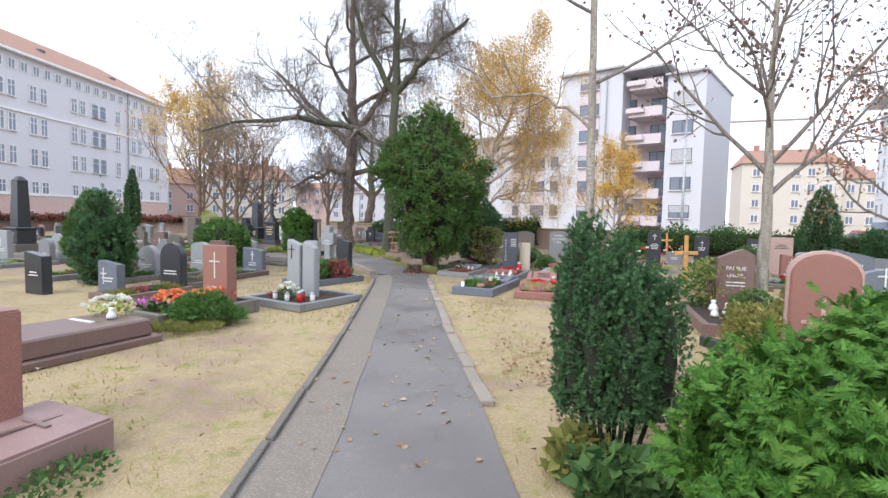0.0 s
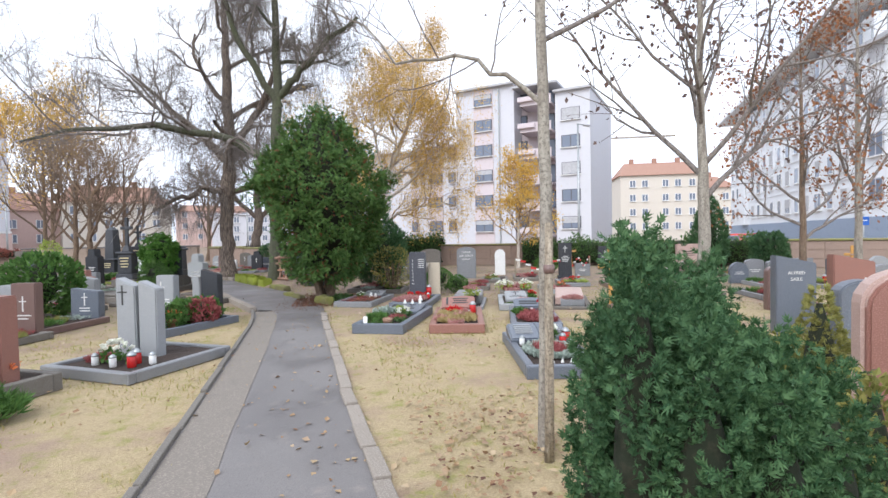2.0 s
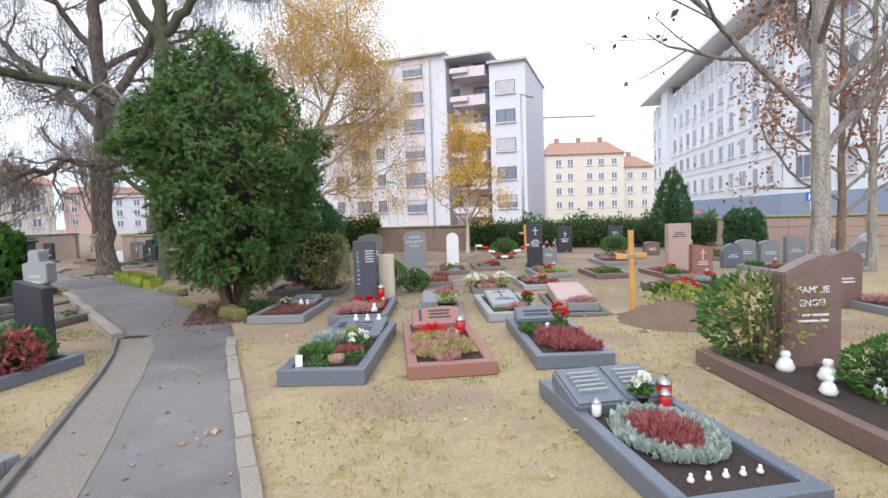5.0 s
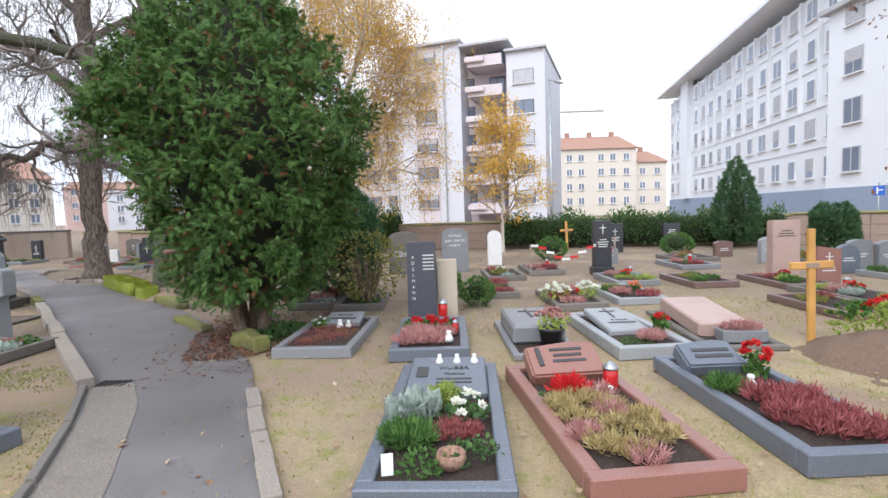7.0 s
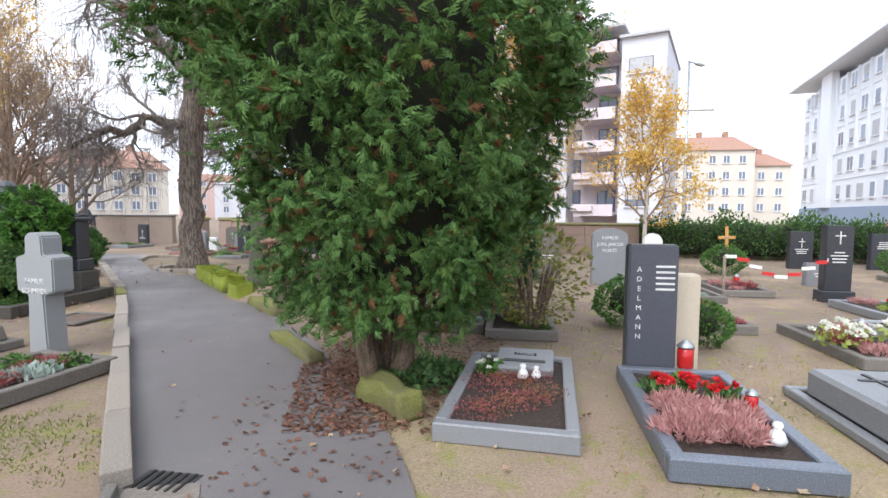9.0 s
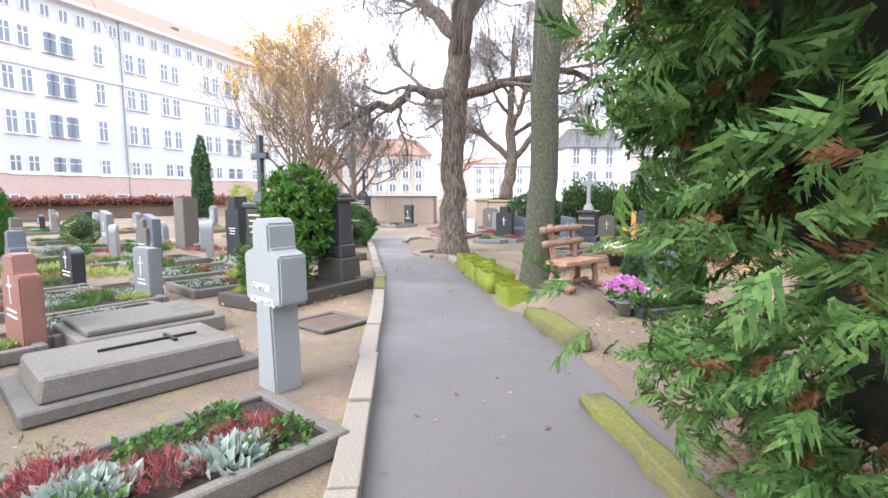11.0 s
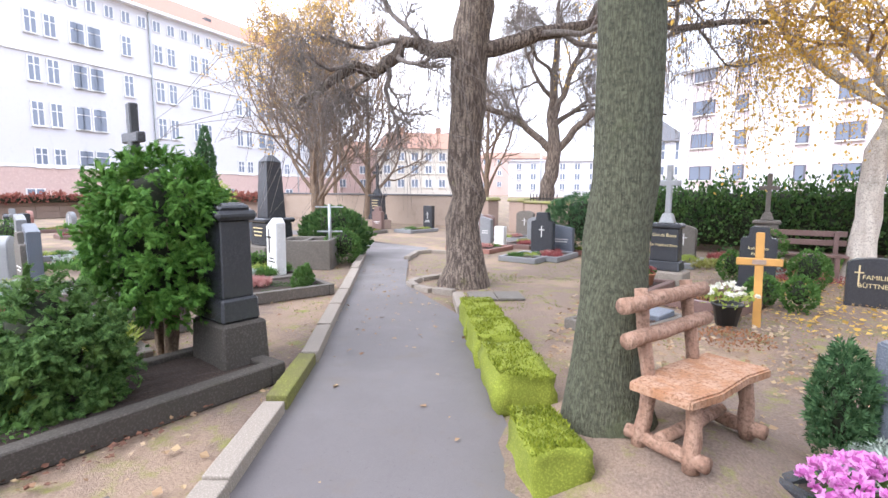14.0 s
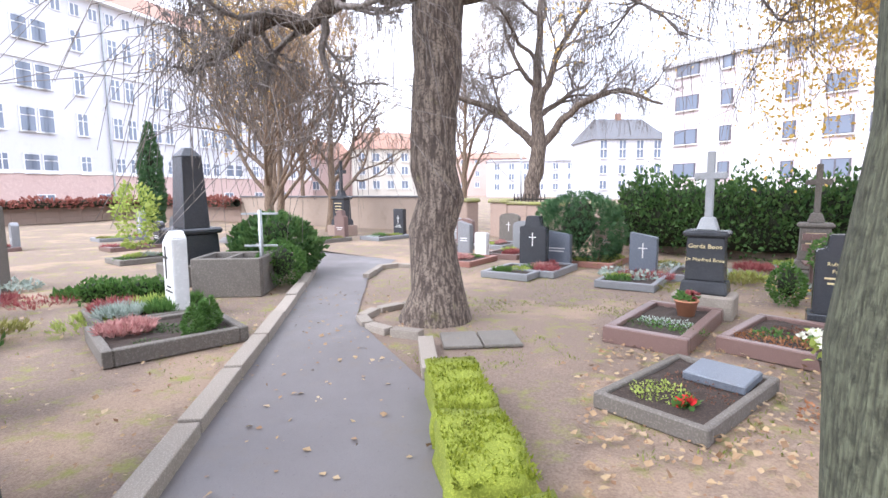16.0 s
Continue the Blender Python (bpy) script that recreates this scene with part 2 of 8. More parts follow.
LETTER = plain_mat("pale_letters", (0.75, 0.74, 0.72), 0.6)
DARKLETTER = plain_mat("dark_letters", (0.05, 0.05, 0.05), 0.5)

BARK_ELM = bark_mat("elm_bark", (0.075, 0.055, 0.045), (0.25, 0.20, 0.16), (0.20, 0.20, 0.06), 0.3)
BARK_GREEN = bark_mat("algae_green_bark", (0.072, 0.074, 0.047), (0.135, 0.142, 0.09), (0.10, 0.12, 0.055), 0.35, 24.0)
BARK_GREY = bark_mat("smooth_grey_bark", (0.24, 0.21, 0.175), (0.37, 0.34, 0.29), (0.22, 0.22, 0.12), 0.3, 3)
BARK_BROWN = bark_mat("brown_bark", (0.14, 0.095, 0.065), (0.25, 0.18, 0.125))
BARK_BIRCH = bark_mat("birch_bark", (0.50, 0.44, 0.38), (0.66, 0.61, 0.54), (0.13, 0.11, 0.09), 0.45, 1.5)
TWIG = bark_mat("grey_twigs", (0.17, 0.145, 0.13), (0.27, 0.235, 0.215))
TWIG_BROWN = bark_mat("brown_twigs", (0.25, 0.17, 0.11), (0.36, 0.25, 0.16))
THUJA = leaf_mat("thuja_fronds", (0.034, 0.082, 0.025), (0.135, 0.24, 0.064), (0.13, 0.215, 0.055), patch=5)
THUJA_DRY = leaf_mat("dry_brown_fronds", (0.13, 0.06, 0.03), (0.24, 0.115, 0.05))
YEW = leaf_mat("yew_needles", (0.033, 0.085, 0.037), (0.11, 0.20, 0.085), (0.045, 0.10, 0.05))
CYPRESS = leaf_mat("bright_cypress", (0.04, 0.115, 0.022), (0.115, 0.25, 0.04), (0.15, 0.28, 0.055), patch=7)
LEAFGREEN = leaf_mat("green_leaves", (0.05, 0.12, 0.03), (0.13, 0.24, 0.06), (0.09, 0.16, 0.05))
IVY = leaf_mat("ivy_leaves", (0.045, 0.10, 0.035), (0.12, 0.21, 0.065), (0.05, 0.10, 0.04))
SILVER = leaf_mat("silvery_leaves", (0.28, 0.34, 0.29), (0.46, 0.52, 0.47))
LIME = leaf_mat("lime_leaves", (0.25, 0.33, 0.06), (0.42, 0.48, 0.14))
OLIVE = leaf_mat("olive_leaves", (0.17, 0.18, 0.05), (0.30, 0.28, 0.09))
HEATHER = leaf_mat("red_heather", (0.24, 0.05, 0.055), (0.43, 0.16, 0.155))
HEATHER_PINK = leaf_mat("pink_heather", (0.40, 0.17, 0.165), (0.56, 0.33, 0.30))
HEATHER_YEL = leaf_mat("straw_heather", (0.36, 0.28, 0.11), (0.52, 0.42, 0.22))
MAGENTA = leaf_mat("magenta_petals", (0.55, 0.13, 0.45), (0.78, 0.40, 0.70))
REDPETAL = leaf_mat("red_petals", (0.50, 0.015, 0.02), (0.68, 0.05, 0.05))
ORANGEPETAL = leaf_mat("orange_petals", (0.75, 0.18, 0.05), (0.85, 0.38, 0.20))
WHITEPETAL = leaf_mat("white_petals", (0.75, 0.75, 0.62), (0.86, 0.86, 0.80))
YELLEAF = leaf_mat("yellow_autumn_leaves", (0.60, 0.38, 0.07), (0.78, 0.54, 0.16), (0.55, 0.36, 0.09), trans=0.4)
BROWNLEAF = leaf_mat("brown_autumn_leaves", (0.22, 0.10, 0.05), (0.38, 0.18, 0.09), (0.27, 0.13, 0.08))
FALLEN = leaf_mat("fallen_leaves", (0.42, 0.31, 0.18), (0.24, 0.135, 0.08), (0.52, 0.43, 0.31), trans=0.1)
FALLENRED = leaf_mat("wet_red_leaves", (0.10, 0.05, 0.036), (0.21, 0.105, 0.07), trans=0.1)
REDCREEPER = leaf_mat("red_creeper", (0.20, 0.07, 0.06), (0.34, 0.13, 0.10))
GRASSBLADE = leaf_mat("dry_grass_blades", (0.42, 0.33, 0.15), (0.28, 0.28, 0.08), (0.50, 0.41, 0.22))

# ---- building blocks ----


def part(name, bm, material, parent=None, label=""):
    me = bpy.data.meshes.new(name)
    bm.to_mesh(me)
    bm.free()
    return part_mesh(name, me, material, parent, label)


def part_mesh(name, me, material, parent=None, label=""):
    for m in material if isinstance(material, (list, tuple)) else [material]:
        me.materials.append(m)
    ob = new(name, me)
    if parent:
        ob.parent = parent
    if label:
        ob["label"] = label
    return ob


def thing(name, m, label, category, group="", kind=""):
    ob = new(name)
    ob.empty_display_size = 0.1
    ob.matrix_world = m
    if len(label.split()) < 4:
        label += " on a grave"
    return tagged(ob, label, category, group, kind)


def block(bm, cx, cy, z0, sx, sy, sz, bevel=0.0, taper=1.0, seg=1):
    """A box standing on z0, its top narrower by taper, edges bevelled."""
    r = bmesh.ops.create_cube(bm, size=1.0)
    vs = r["verts"]
    for v in vs:
        k = taper if v.co.z > 0 else 1.0
        v.co = Vector((cx + v.co.x * sx * k, cy + v.co.y * sy * k, z0 + (v.co.z + 0.5) * sz))
    if bevel:
        bmesh.ops.bevel(bm, geom=list({e for v in vs for e in v.link_edges}), offset=bevel, segments=seg, affect="EDGES", profile=0.6)
    return vs


def boxbm(*a, **k):
    bm = bmesh.new()
    block(bm, *a, **k)
    return bm


def plate(outline, depth, bevel=0.01):
    """An upright slab: an outline in x and z, thick along y, edges bevelled."""
    bm = bmesh.new()
    vs = [bm.verts.new((x, -depth / 2, z)) for x, z in outline]
    f = bm.faces.new(vs)
    r = bmesh.ops.extrude_face_region(bm, geom=[f])
    moved = [g for g in r["geom"] if isinstance(g, bmesh.types.BMVert)]
    bmesh.ops.translate(bm, verts=moved, vec=(0, depth, 0))
    bmesh.ops.recalc_face_normals(bm, faces=bm.faces)
    if bevel:
        es = [e for e in bm.edges if e.is_manifold and e.calc_face_angle(0) > 0.7]
        bmesh.ops.bevel(bm, geom=es, offset=bevel, segments=2, affect="EDGES")
    return bm


def prism(outline, z0, z1, bevel=0.0):
    """A lying slab: an outline in x and y between two heights."""
    bm = bmesh.new()
    vs = [bm.verts.new((x, y, z0)) for x, y in outline]
    f = bm.faces.new(vs)
    r = bmesh.ops.extrude_face_region(bm, geom=[f])
    bmesh.ops.translate(bm, verts=[g for g in r["geom"] if isinstance(g, bmesh.types.BMVert)], vec=(0, 0, z1 - z0))
    bmesh.ops.recalc_face_normals(bm, faces=bm.faces)
    if bevel:
        es = [e for e in bm.edges if e.is_manifold and e.calc_face_angle(0) > 0.5 and max(v.co.z for v in e.verts) > z1 - 1e-4]
        bmesh.ops.bevel(bm, geom=es, offset=bevel, segments=2, affect="EDGES")
    return bm


def lathe(profile, sides=14):
    """A turned body from rows of radius and height."""
    bm = bmesh.new()
    rings = [[bm.verts.new((r * math.cos(2 * math.pi * k / sides), r * math.sin(2 * math.pi * k / sides), z)) for k in range(sides)] for r, z in profile]
    for a, b in zip(rings, rings[1:]):
        for k in range(sides):
            bm.faces.new((a[k], a[(k + 1) % sides], b[(k + 1) % sides], b[k]))
    bm.faces.new(rings[0][::-1])
    bm.faces.new(rings[-1])
    for f in bm.faces:
        f.smooth = len(f.verts) == 4
    return bm


def mesh_np(name, V, F, smooth=False):
    V, F = np.asarray(V, np.float32), np.asarray(F, np.int32)
    me = bpy.data.meshes.new(name)
    me.vertices.add(len(V))
    me.vertices.foreach_set("co", V.ravel())
    k = F.shape[1]
    me.loops.add(F.size)
    me.loops.foreach_set("vertex_index", F.ravel())
    me.polygons.add(len(F))
    me.polygons.foreach_set("loop_start", np.arange(0, F.size, k, dtype=np.int32))
    me.polygons.foreach_set("loop_total", np.full(len(F), k, np.int32))
    me.polygons.foreach_set("use_smooth", np.full(len(F), smooth))
    me.update(calc_edges=True)
    return me


# leaf shapes: z along the leaf, x across, four corners a piece
def diamonds(rows):
    v = []
    for x0, z0, x1, z1, w in rows:
        dx, dz = x1 - x0, z1 - z0
        n = math.hypot(dx, dz)
        px, pz = -dz / n * w, dx / n * w
        mx, mz = x0 + dx * 0.45, z0 + dz * 0.45
        bend = 0.25 * (abs(x1) + max(z1 - 0.6, 0))
        v += [(x0, 0, z0), (mx + px, 0.06, mz + pz), (x1, -bend, z1), (mx - px, 0.06, mz - pz)]
    return np.array(v, float)


LEAF = diamonds([(0, 0, 0, 1, 0.32)])
SPRIG = diamonds([(0, 0, 0, 1, 0.055), (0, 0.1, 0.30, 0.7, 0.05), (0, 0.2, -0.26, 0.85, 0.05)])
SPRAY = diamonds([(0, 0, 0.03, 1, 0.035), (0, 0.12, 0.30, 0.34, 0.05), (0, 0.16, -0.32, 0.36, 0.05), (0.12, 0.2, 0.34, 0.5, 0.04), (-0.12, 0.24, -0.34, 0.54, 0.04), (0, 0.34, 0.27, 0.62, 0.05), (0, 0.38, -0.27, 0.66, 0.05), (0, 0.52, 0.2, 0.82, 0.045), (0, 0.56, -0.2, 0.86, 0.045), (0, 0.72, 0.1, 1.0, 0.04)])
NEEDLES = diamonds([(0, 0, 0, 1, 0.10), (0, 0.1, 0.38, 0.6, 0.09), (0, 0.1, -0.38, 0.6, 0.09), (0, 0.4, 0.3, 0.85, 0.08), (0, 0.4, -0.3, 0.85, 0.08)])
FINE = diamonds([(0, 0, 0, 1, 0.055), (0, 0.08, 0.34, 0.44, 0.06), (0, 0.2, -0.34, 0.54, 0.06), (0, 0.4, 0.28, 0.76, 0.055), (0, 0.5, -0.26, 0.86, 0.055)])
FROND = diamonds([(0, 0, 0, 1, 0.05), (0, 0.10, 0.34, 0.30, 0.055), (0, 0.10, -0.34, 0.30, 0.055), (0, 0.24, 0.38, 0.50, 0.055), (0, 0.24, -0.38, 0.50, 0.055), (0, 0.38, 0.34, 0.66, 0.05), (0, 0.38, -0.34, 0.66, 0.05), (0, 0.54, 0.26, 0.80, 0.045), (0, 0.54, -0.26, 0.80, 0.045), (0, 0.68, 0.16, 0.92, 0.04), (0, 0.68, -0.16, 0.92, 0.04)])
FAN = diamonds([(0, 0, 0, 1, 0.07), (0, 0.08, 0.40, 0.36, 0.07), (0, 0.08, -0.40, 0.36, 0.07), (0, 0.28, 0.40, 0.62, 0.065), (0, 0.28, -0.40, 0.62, 0.065), (0, 0.50, 0.27, 0.86, 0.055), (0, 0.50, -0.27, 0.86, 0.055)])


def spray_shape(n, w, seed):
    """A flat irregular spray: an axis with branchlets and claw-like twiglets, each a tapered blade of three corners."""
    rr, rows, v = random.Random(seed), [(0, 0, 0.04, 1, w)], []
    for i in range(n):
        for s in (-1, 1):
            z = 0.04 + 0.84 * (i + rr.uniform(0, 0.6)) / n
            l = 0.55 * (1 - z) ** 0.5 * rr.uniform(0.65, 1.2)
            c = rr.uniform(0.45, 0.8)
            x1, z1 = s * l * c, z + l * 0.95
            rows.append((0, z, x1, z1, w))
            f, k = rr.uniform(0.3, 0.55), l * rr.uniform(0.4, 0.6)
            rows.append((x1 * f, z + (z1 - z) * f, x1 * f + s * k * 0.75, z + (z1 - z) * f + k * 0.5, w * 0.9))
    for x0, z0, x1, z1, q in rows:
        h = math.hypot(x1 - x0, z1 - z0)
        px, pz = -(z1 - z0) / h * q, (x1 - x0) / h * q
        droop = lambda x, z: -0.22 * z * z - 0.3 * abs(x)
        v += [(x0 + px, droop(x0, z0) + 0.03, z0 + pz), (x0 - px, droop(x0, z0) + 0.03, z0 - pz), (x1, droop(x1, z1) - 0.05, z1)]
    return np.array(v, float)


SPRAY_LARGE, SPRAY_SMALL = spray_shape(5, 0.062, 1), spray_shape(5, 0.07, 2)
SPIKE = diamonds([(0, 0, 0, 1, 0.07)])


def foliage(name, P, D, S, shape, rng, roll=None, corners=4):
    """One mesh of many leaf pieces: places P, directions D, sizes S."""
    P, D = np.asarray(P, float), np.asarray(D, float)
    n = len(P)
    S = np.broadcast_to(np.asarray(S, float), (n,))
    z = D / (np.linalg.norm(D, axis=1, keepdims=True) + 1e-9)
    a = rng.normal(size=(n, 3)) if roll is None else roll
    x = np.cross(a, z)
    x /= np.linalg.norm(x, axis=1, keepdims=True) + 1e-9
    y = np.cross(z, x)
    V = P[:, None] + S[:, None, None] * (shape[None, :, 0, None] * x[:, None] + shape[None, :, 1, None] * y[:, None] + shape[None, :, 2, None] * z[:, None])
    F = np.arange(n * len(shape)).reshape(-1, corners)
    return mesh_np(name, V.reshape(-1, 3), F)


def tubes(name, lines, smooth=True):
    """One mesh of tapered round limbs; each line: points, radii, number of sides."""
    V, F, base = [], [], 0
    for pts, rad, sides in lines:
        pts = np.asarray(pts, float)
        t = np.gradient(pts, axis=0)
        t /= np.linalg.norm(t, axis=1, keepdims=True) + 1e-9
        ref = np.array([1.0, 0.13, 0.07]) if abs(t[0, 0]) < 0.8 else np.array([0.1, 1.0, 0.05])
        u = np.cross(t, ref)
        u /= np.linalg.norm(u, axis=1, keepdims=True) + 1e-9
        w = np.cross(t, u)
        ang = 2 * np.pi * np.arange(sides) / sides
        ring = pts[:, None] + np.asarray(rad)[:, None, None] * (np.cos(ang)[None, :, None] * u[:, None] + np.sin(ang)[None, :, None] * w[:, None])
        V.append(ring.reshape(-1, 3))
        m = len(pts)
        i = np.arange(m - 1)[:, None] * sides
        k = np.arange(sides)[None]
        k2 = (k + 1) % sides
        F.append(np.stack([base + i + k, base + i + k2, base + i + sides + k2, base + i + sides + k], -1).reshape(-1, 4))
        base += m * sides
    return mesh_np(name, np.concatenate(V), np.concatenate(F), smooth)

# ---- ground, path, kerbs ----
xs = np.unique(np.r_[-900, -300, -120, -60, np.arange(-36, 36.1, 0.75), np.arange(-3.4, -0.3, 0.2), 60, 120, 300, 900])
ys = np.unique(np.r_[-900, -300, -60, np.arange(-14, 46.1, 0.75), np.arange(18.6, 21.8, 0.2), 70, 150, 300, 900])
GX, GY = np.meshgrid(xs, ys, indexing="ij")
GZ = np.vectorize(lambda x, y: -0.022 + 0.016 * noise.noise((x * 0.5, y * 0.5, 0.3)) + 0.23 * math.exp(-(((x + 2.0) / 0.72) ** 2 + ((y - 20.15) / 0.85) ** 2) ** 2))(GX, GY)
idx = np.arange(GX.size).reshape(GX.shape)
gf = np.stack([idx[:-1, :-1], idx[1:, :-1], idx[1:, 1:], idx[:-1, 1:]], -1).reshape(-1, 4)
tagged(part_mesh("ground", mesh_np("ground", np.stack([GX, GY, GZ], -1).reshape(-1, 3), gf, True), TURF),
       "dry straw-coloured cemetery turf and bare brown earth", "ground", kind="structure")

LEFT = [(-1.0, -12), (-1.03, 0), (-1.08, 2.6), (-1.19, 5.2), (-1.31, 7.2), (-1.43, 9.2), (-1.57, 11.4), (-1.70, 12.7), (-1.86, 13.46), (-2.95, 16.2), (-3.90, 18.55), (-4.70, 20.5), (-5.60, 22.3), (-7.05, 25.2), (-8.3, 27.6), (-9.6, 30.0), (-11.5, 31.6), (-16, 33.2)]
RIGHT = [(0.45, -12), (0.42, 0), (0.38, 2.6), (0.20, 5.2), (0.0, 7.2), (-0.15, 9.2), (-0.33, 11.4), (-0.42, 13.0), (-0.52, 14.0), (-1.15, 16.4), (-2.20, 18.95), (-3.20, 20.6), (-4.05, 22.6), (-5.75, 24.45), (-6.9, 27.0), (-7.4, 29.3), (-10.5, 30.3), (-15, 31.6)]


def along(line, n):
    p = np.array(line, float)
    d = np.r_[0, np.cumsum(np.linalg.norm(np.diff(p, axis=0), axis=1))]
    t = np.linspace(0, d[-1], n)
    return np.stack([np.interp(t, d, p[:, 0]), np.interp(t, d, p[:, 1])], -1)


def strip(name, a, b, z, across, material):
    rows = [a + (b - a) * k / across for k in range(across + 1)]
    V = np.concatenate([np.c_[r, np.full(len(r), z)] for r in rows])
    n = len(a)
    i = np.arange(across)[:, None] * n + np.arange(n - 1)[None]
    return mesh_np(name, V, np.stack([i, i + n, i + n + 1, i + 1], -1).reshape(-1, 4), True)


LA = np.concatenate([np.linspace(p, q, 8, endpoint=False) for p, q in zip(np.array(LEFT[:-1], float), np.array(LEFT[1:], float))])
RA = np.concatenate([np.linspace(p, q, 8, endpoint=False) for p, q in zip(np.array(RIGHT[:-1], float), np.array(RIGHT[1:], float))])
wob = np.array([[0.05 * noise.noise((y * 0.9, 3.3, x)), 0] for x, y in RA])
tagged(part_mesh("footpath", strip("footpath", LA - [0.04, 0], RA + wob + [0.06, 0], 0.004, 4, ASPHALT), ASPHALT), "worn grey asphalt footpath with damp patches", "footpath", kind="structure")
# a paler, silted strip along the kerb of the straight stretch
GUT = stone_mat("silted_gutter", (0.19, 0.165, 0.14), (0.27, 0.235, 0.20), (0.13, 0.115, 0.10), 0.9, grain=70)
m_ = LA[:, 1] < 13.5
wob2 = np.array([[0.40 + 0.05 * noise.noise((y * 0.7, 1.0, 0)), 0] for x, y in LA[m_]])
tagged(part_mesh("gutter_strip", strip("gutter_strip", LA[m_], LA[m_] + wob2, 0.009, 2, GUT), GUT), "silted concrete gutter strip beside the path", "gutter", kind="structure")


def kerb(name, line, w, h, piece, material, label, seed=0, gap=0.012, mossy=()):
    """A row of kerbstones: separate bevelled blocks along a line."""
    owner = tagged(new(name), label, "kerb", kind="structure")
    rng = random.Random(seed)
    bm = boxbm(0, 0, -0.08, piece - gap, w, h + 0.08, bevel=0.012, seg=2)
    me = bpy.data.meshes.new("kerbstone")
    bm.to_mesh(me)
    bm.free()
    me.materials.append(material)
    green = me.copy()
    green.materials[0] = MOSSY
    p = np.array(line, float)
    d = np.r_[0, np.cumsum(np.linalg.norm(np.diff(p, axis=0), axis=1))]
    n = max(1, int(d[-1] / piece))
    for k in range(n):
        a, b = [np.array([np.interp(t, d, p[:, 0]), np.interp(t, d, p[:, 1])]) for t in (k * d[-1] / n, (k + 1) * d[-1] / n)]
        o = new("kerbstone", green if k in mossy else me)
        o.parent = owner
        c = (a + b) / 2
        o.matrix_world = pose(c[0] + rng.uniform(-0.008, 0.008), c[1], rng.uniform(-0.012, 0.008), rng.uniform(-1.5, 1.5), rng.uniform(-0.6, 0.6), math.degrees(math.atan2(b[1] - a[1], b[0] - a[0])) + rng.uniform(-0.7, 0.7))
    return owner


kerb("kerb_straight", [(x - 0.05, y) for x, y in LEFT[:9]], 0.06, 0.045, 1.0, CONCRETE, "thin grey concrete edging beside the path", 1)
kerb("kerb_bend", [(x - 0.04, y) for x, y in LEFT[8:15]], 0.15, 0.10, 0.95, KERBST, "weathered raised stone kerb along the bend", 2, mossy=(7,))
kerb("kerb_flush", [(0.40, 4.1), (0.27, 5.2), (0.06, 7.2), (-0.09, 9.2), (-0.27, 11.4), (-0.37, 12.7)], 0.12, 0.03, 0.5, KERBST, "pale flush concrete edging slabs", 3)
kerb("kerb_elm", [(-4.05, 22.7), (-4.62, 23.95)], 0.15, 0.10, 0.9, KERBST, "weathered stone kerb by the elm", 4)
kerb("kerb_island", [(-4.62, 23.95), (-5.2, 24.0), (-5.62, 24.35), (-5.6, 24.9), (-5.15, 25.5)], 0.14, 0.07, 0.35, KERBST, "small curved kerb blocks round the elm", 5)
kerb("kerb_far", [(-6.9, 27.0), (-7.2, 28.3), (-6.6, 28.6), (-5.4, 27.2)], 0.12, 0.07, 0.5, KERBST, "kerb of a planted verge", 6)


def rough_stone(name, m, sx, sy, sz, material, label, seed, group="stones along the path", rough=0.05):
    """A long weathered block, broken and mossy."""
    bm = bmesh.new()
    bmesh.ops.create_cube(bm, size=1.0)
    bmesh.ops.subdivide_edges(bm, edges=list(bm.edges), cuts=5, use_grid_fill=True)
    for v in bm.verts:
        v.co = Vector((v.co.x * sx, v.co.y * sy, (v.co.z + 0.5) * sz))
        p = v.co * 4.5 + Vector((seed * 7.1, 0, 0))
        v.co += Vector((noise.noise(p), noise.noise(p + Vector((9, 0, 0))), 0.7 * noise.noise(p + Vector((0, 9, 0))))) * rough
        if v.co.z > sz * 0.7:
            v.co.x *= 0.95
            v.co.y *= 0.88
    for f in bm.faces:
        f.smooth = True
    owner = thing(name, m, label, "stone", group)
    part("block", bm, material, owner)
    if material is MOSS:
        rng = np.random.default_rng(seed + 60)
        k = 2600
        P = np.c_[rng.uniform(-0.5, 0.5, k) * sx * 0.98, rng.uniform(-0.5, 0.5, k) * sy * 0.9, np.zeros(k)]
        P[:, 2] = [sz * 0.985 + 0.7 * rough * noise.noise(Vector((x * 4.5 + seed * 7.1, y * 4.5 + 9, sz * 4.5))) - 0.008 for x, y, _ in P]
        part_mesh("moss_cushion", foliage("moss_cushion", P, rng.normal(size=(k, 3)) * 0.6 + [0, 0, 0.8], 0.028 * rng.uniform(0.5, 1.4, k), SPIKE * [2.6, 1, 1], rng), MOSSBLADE, owner)
    return owner


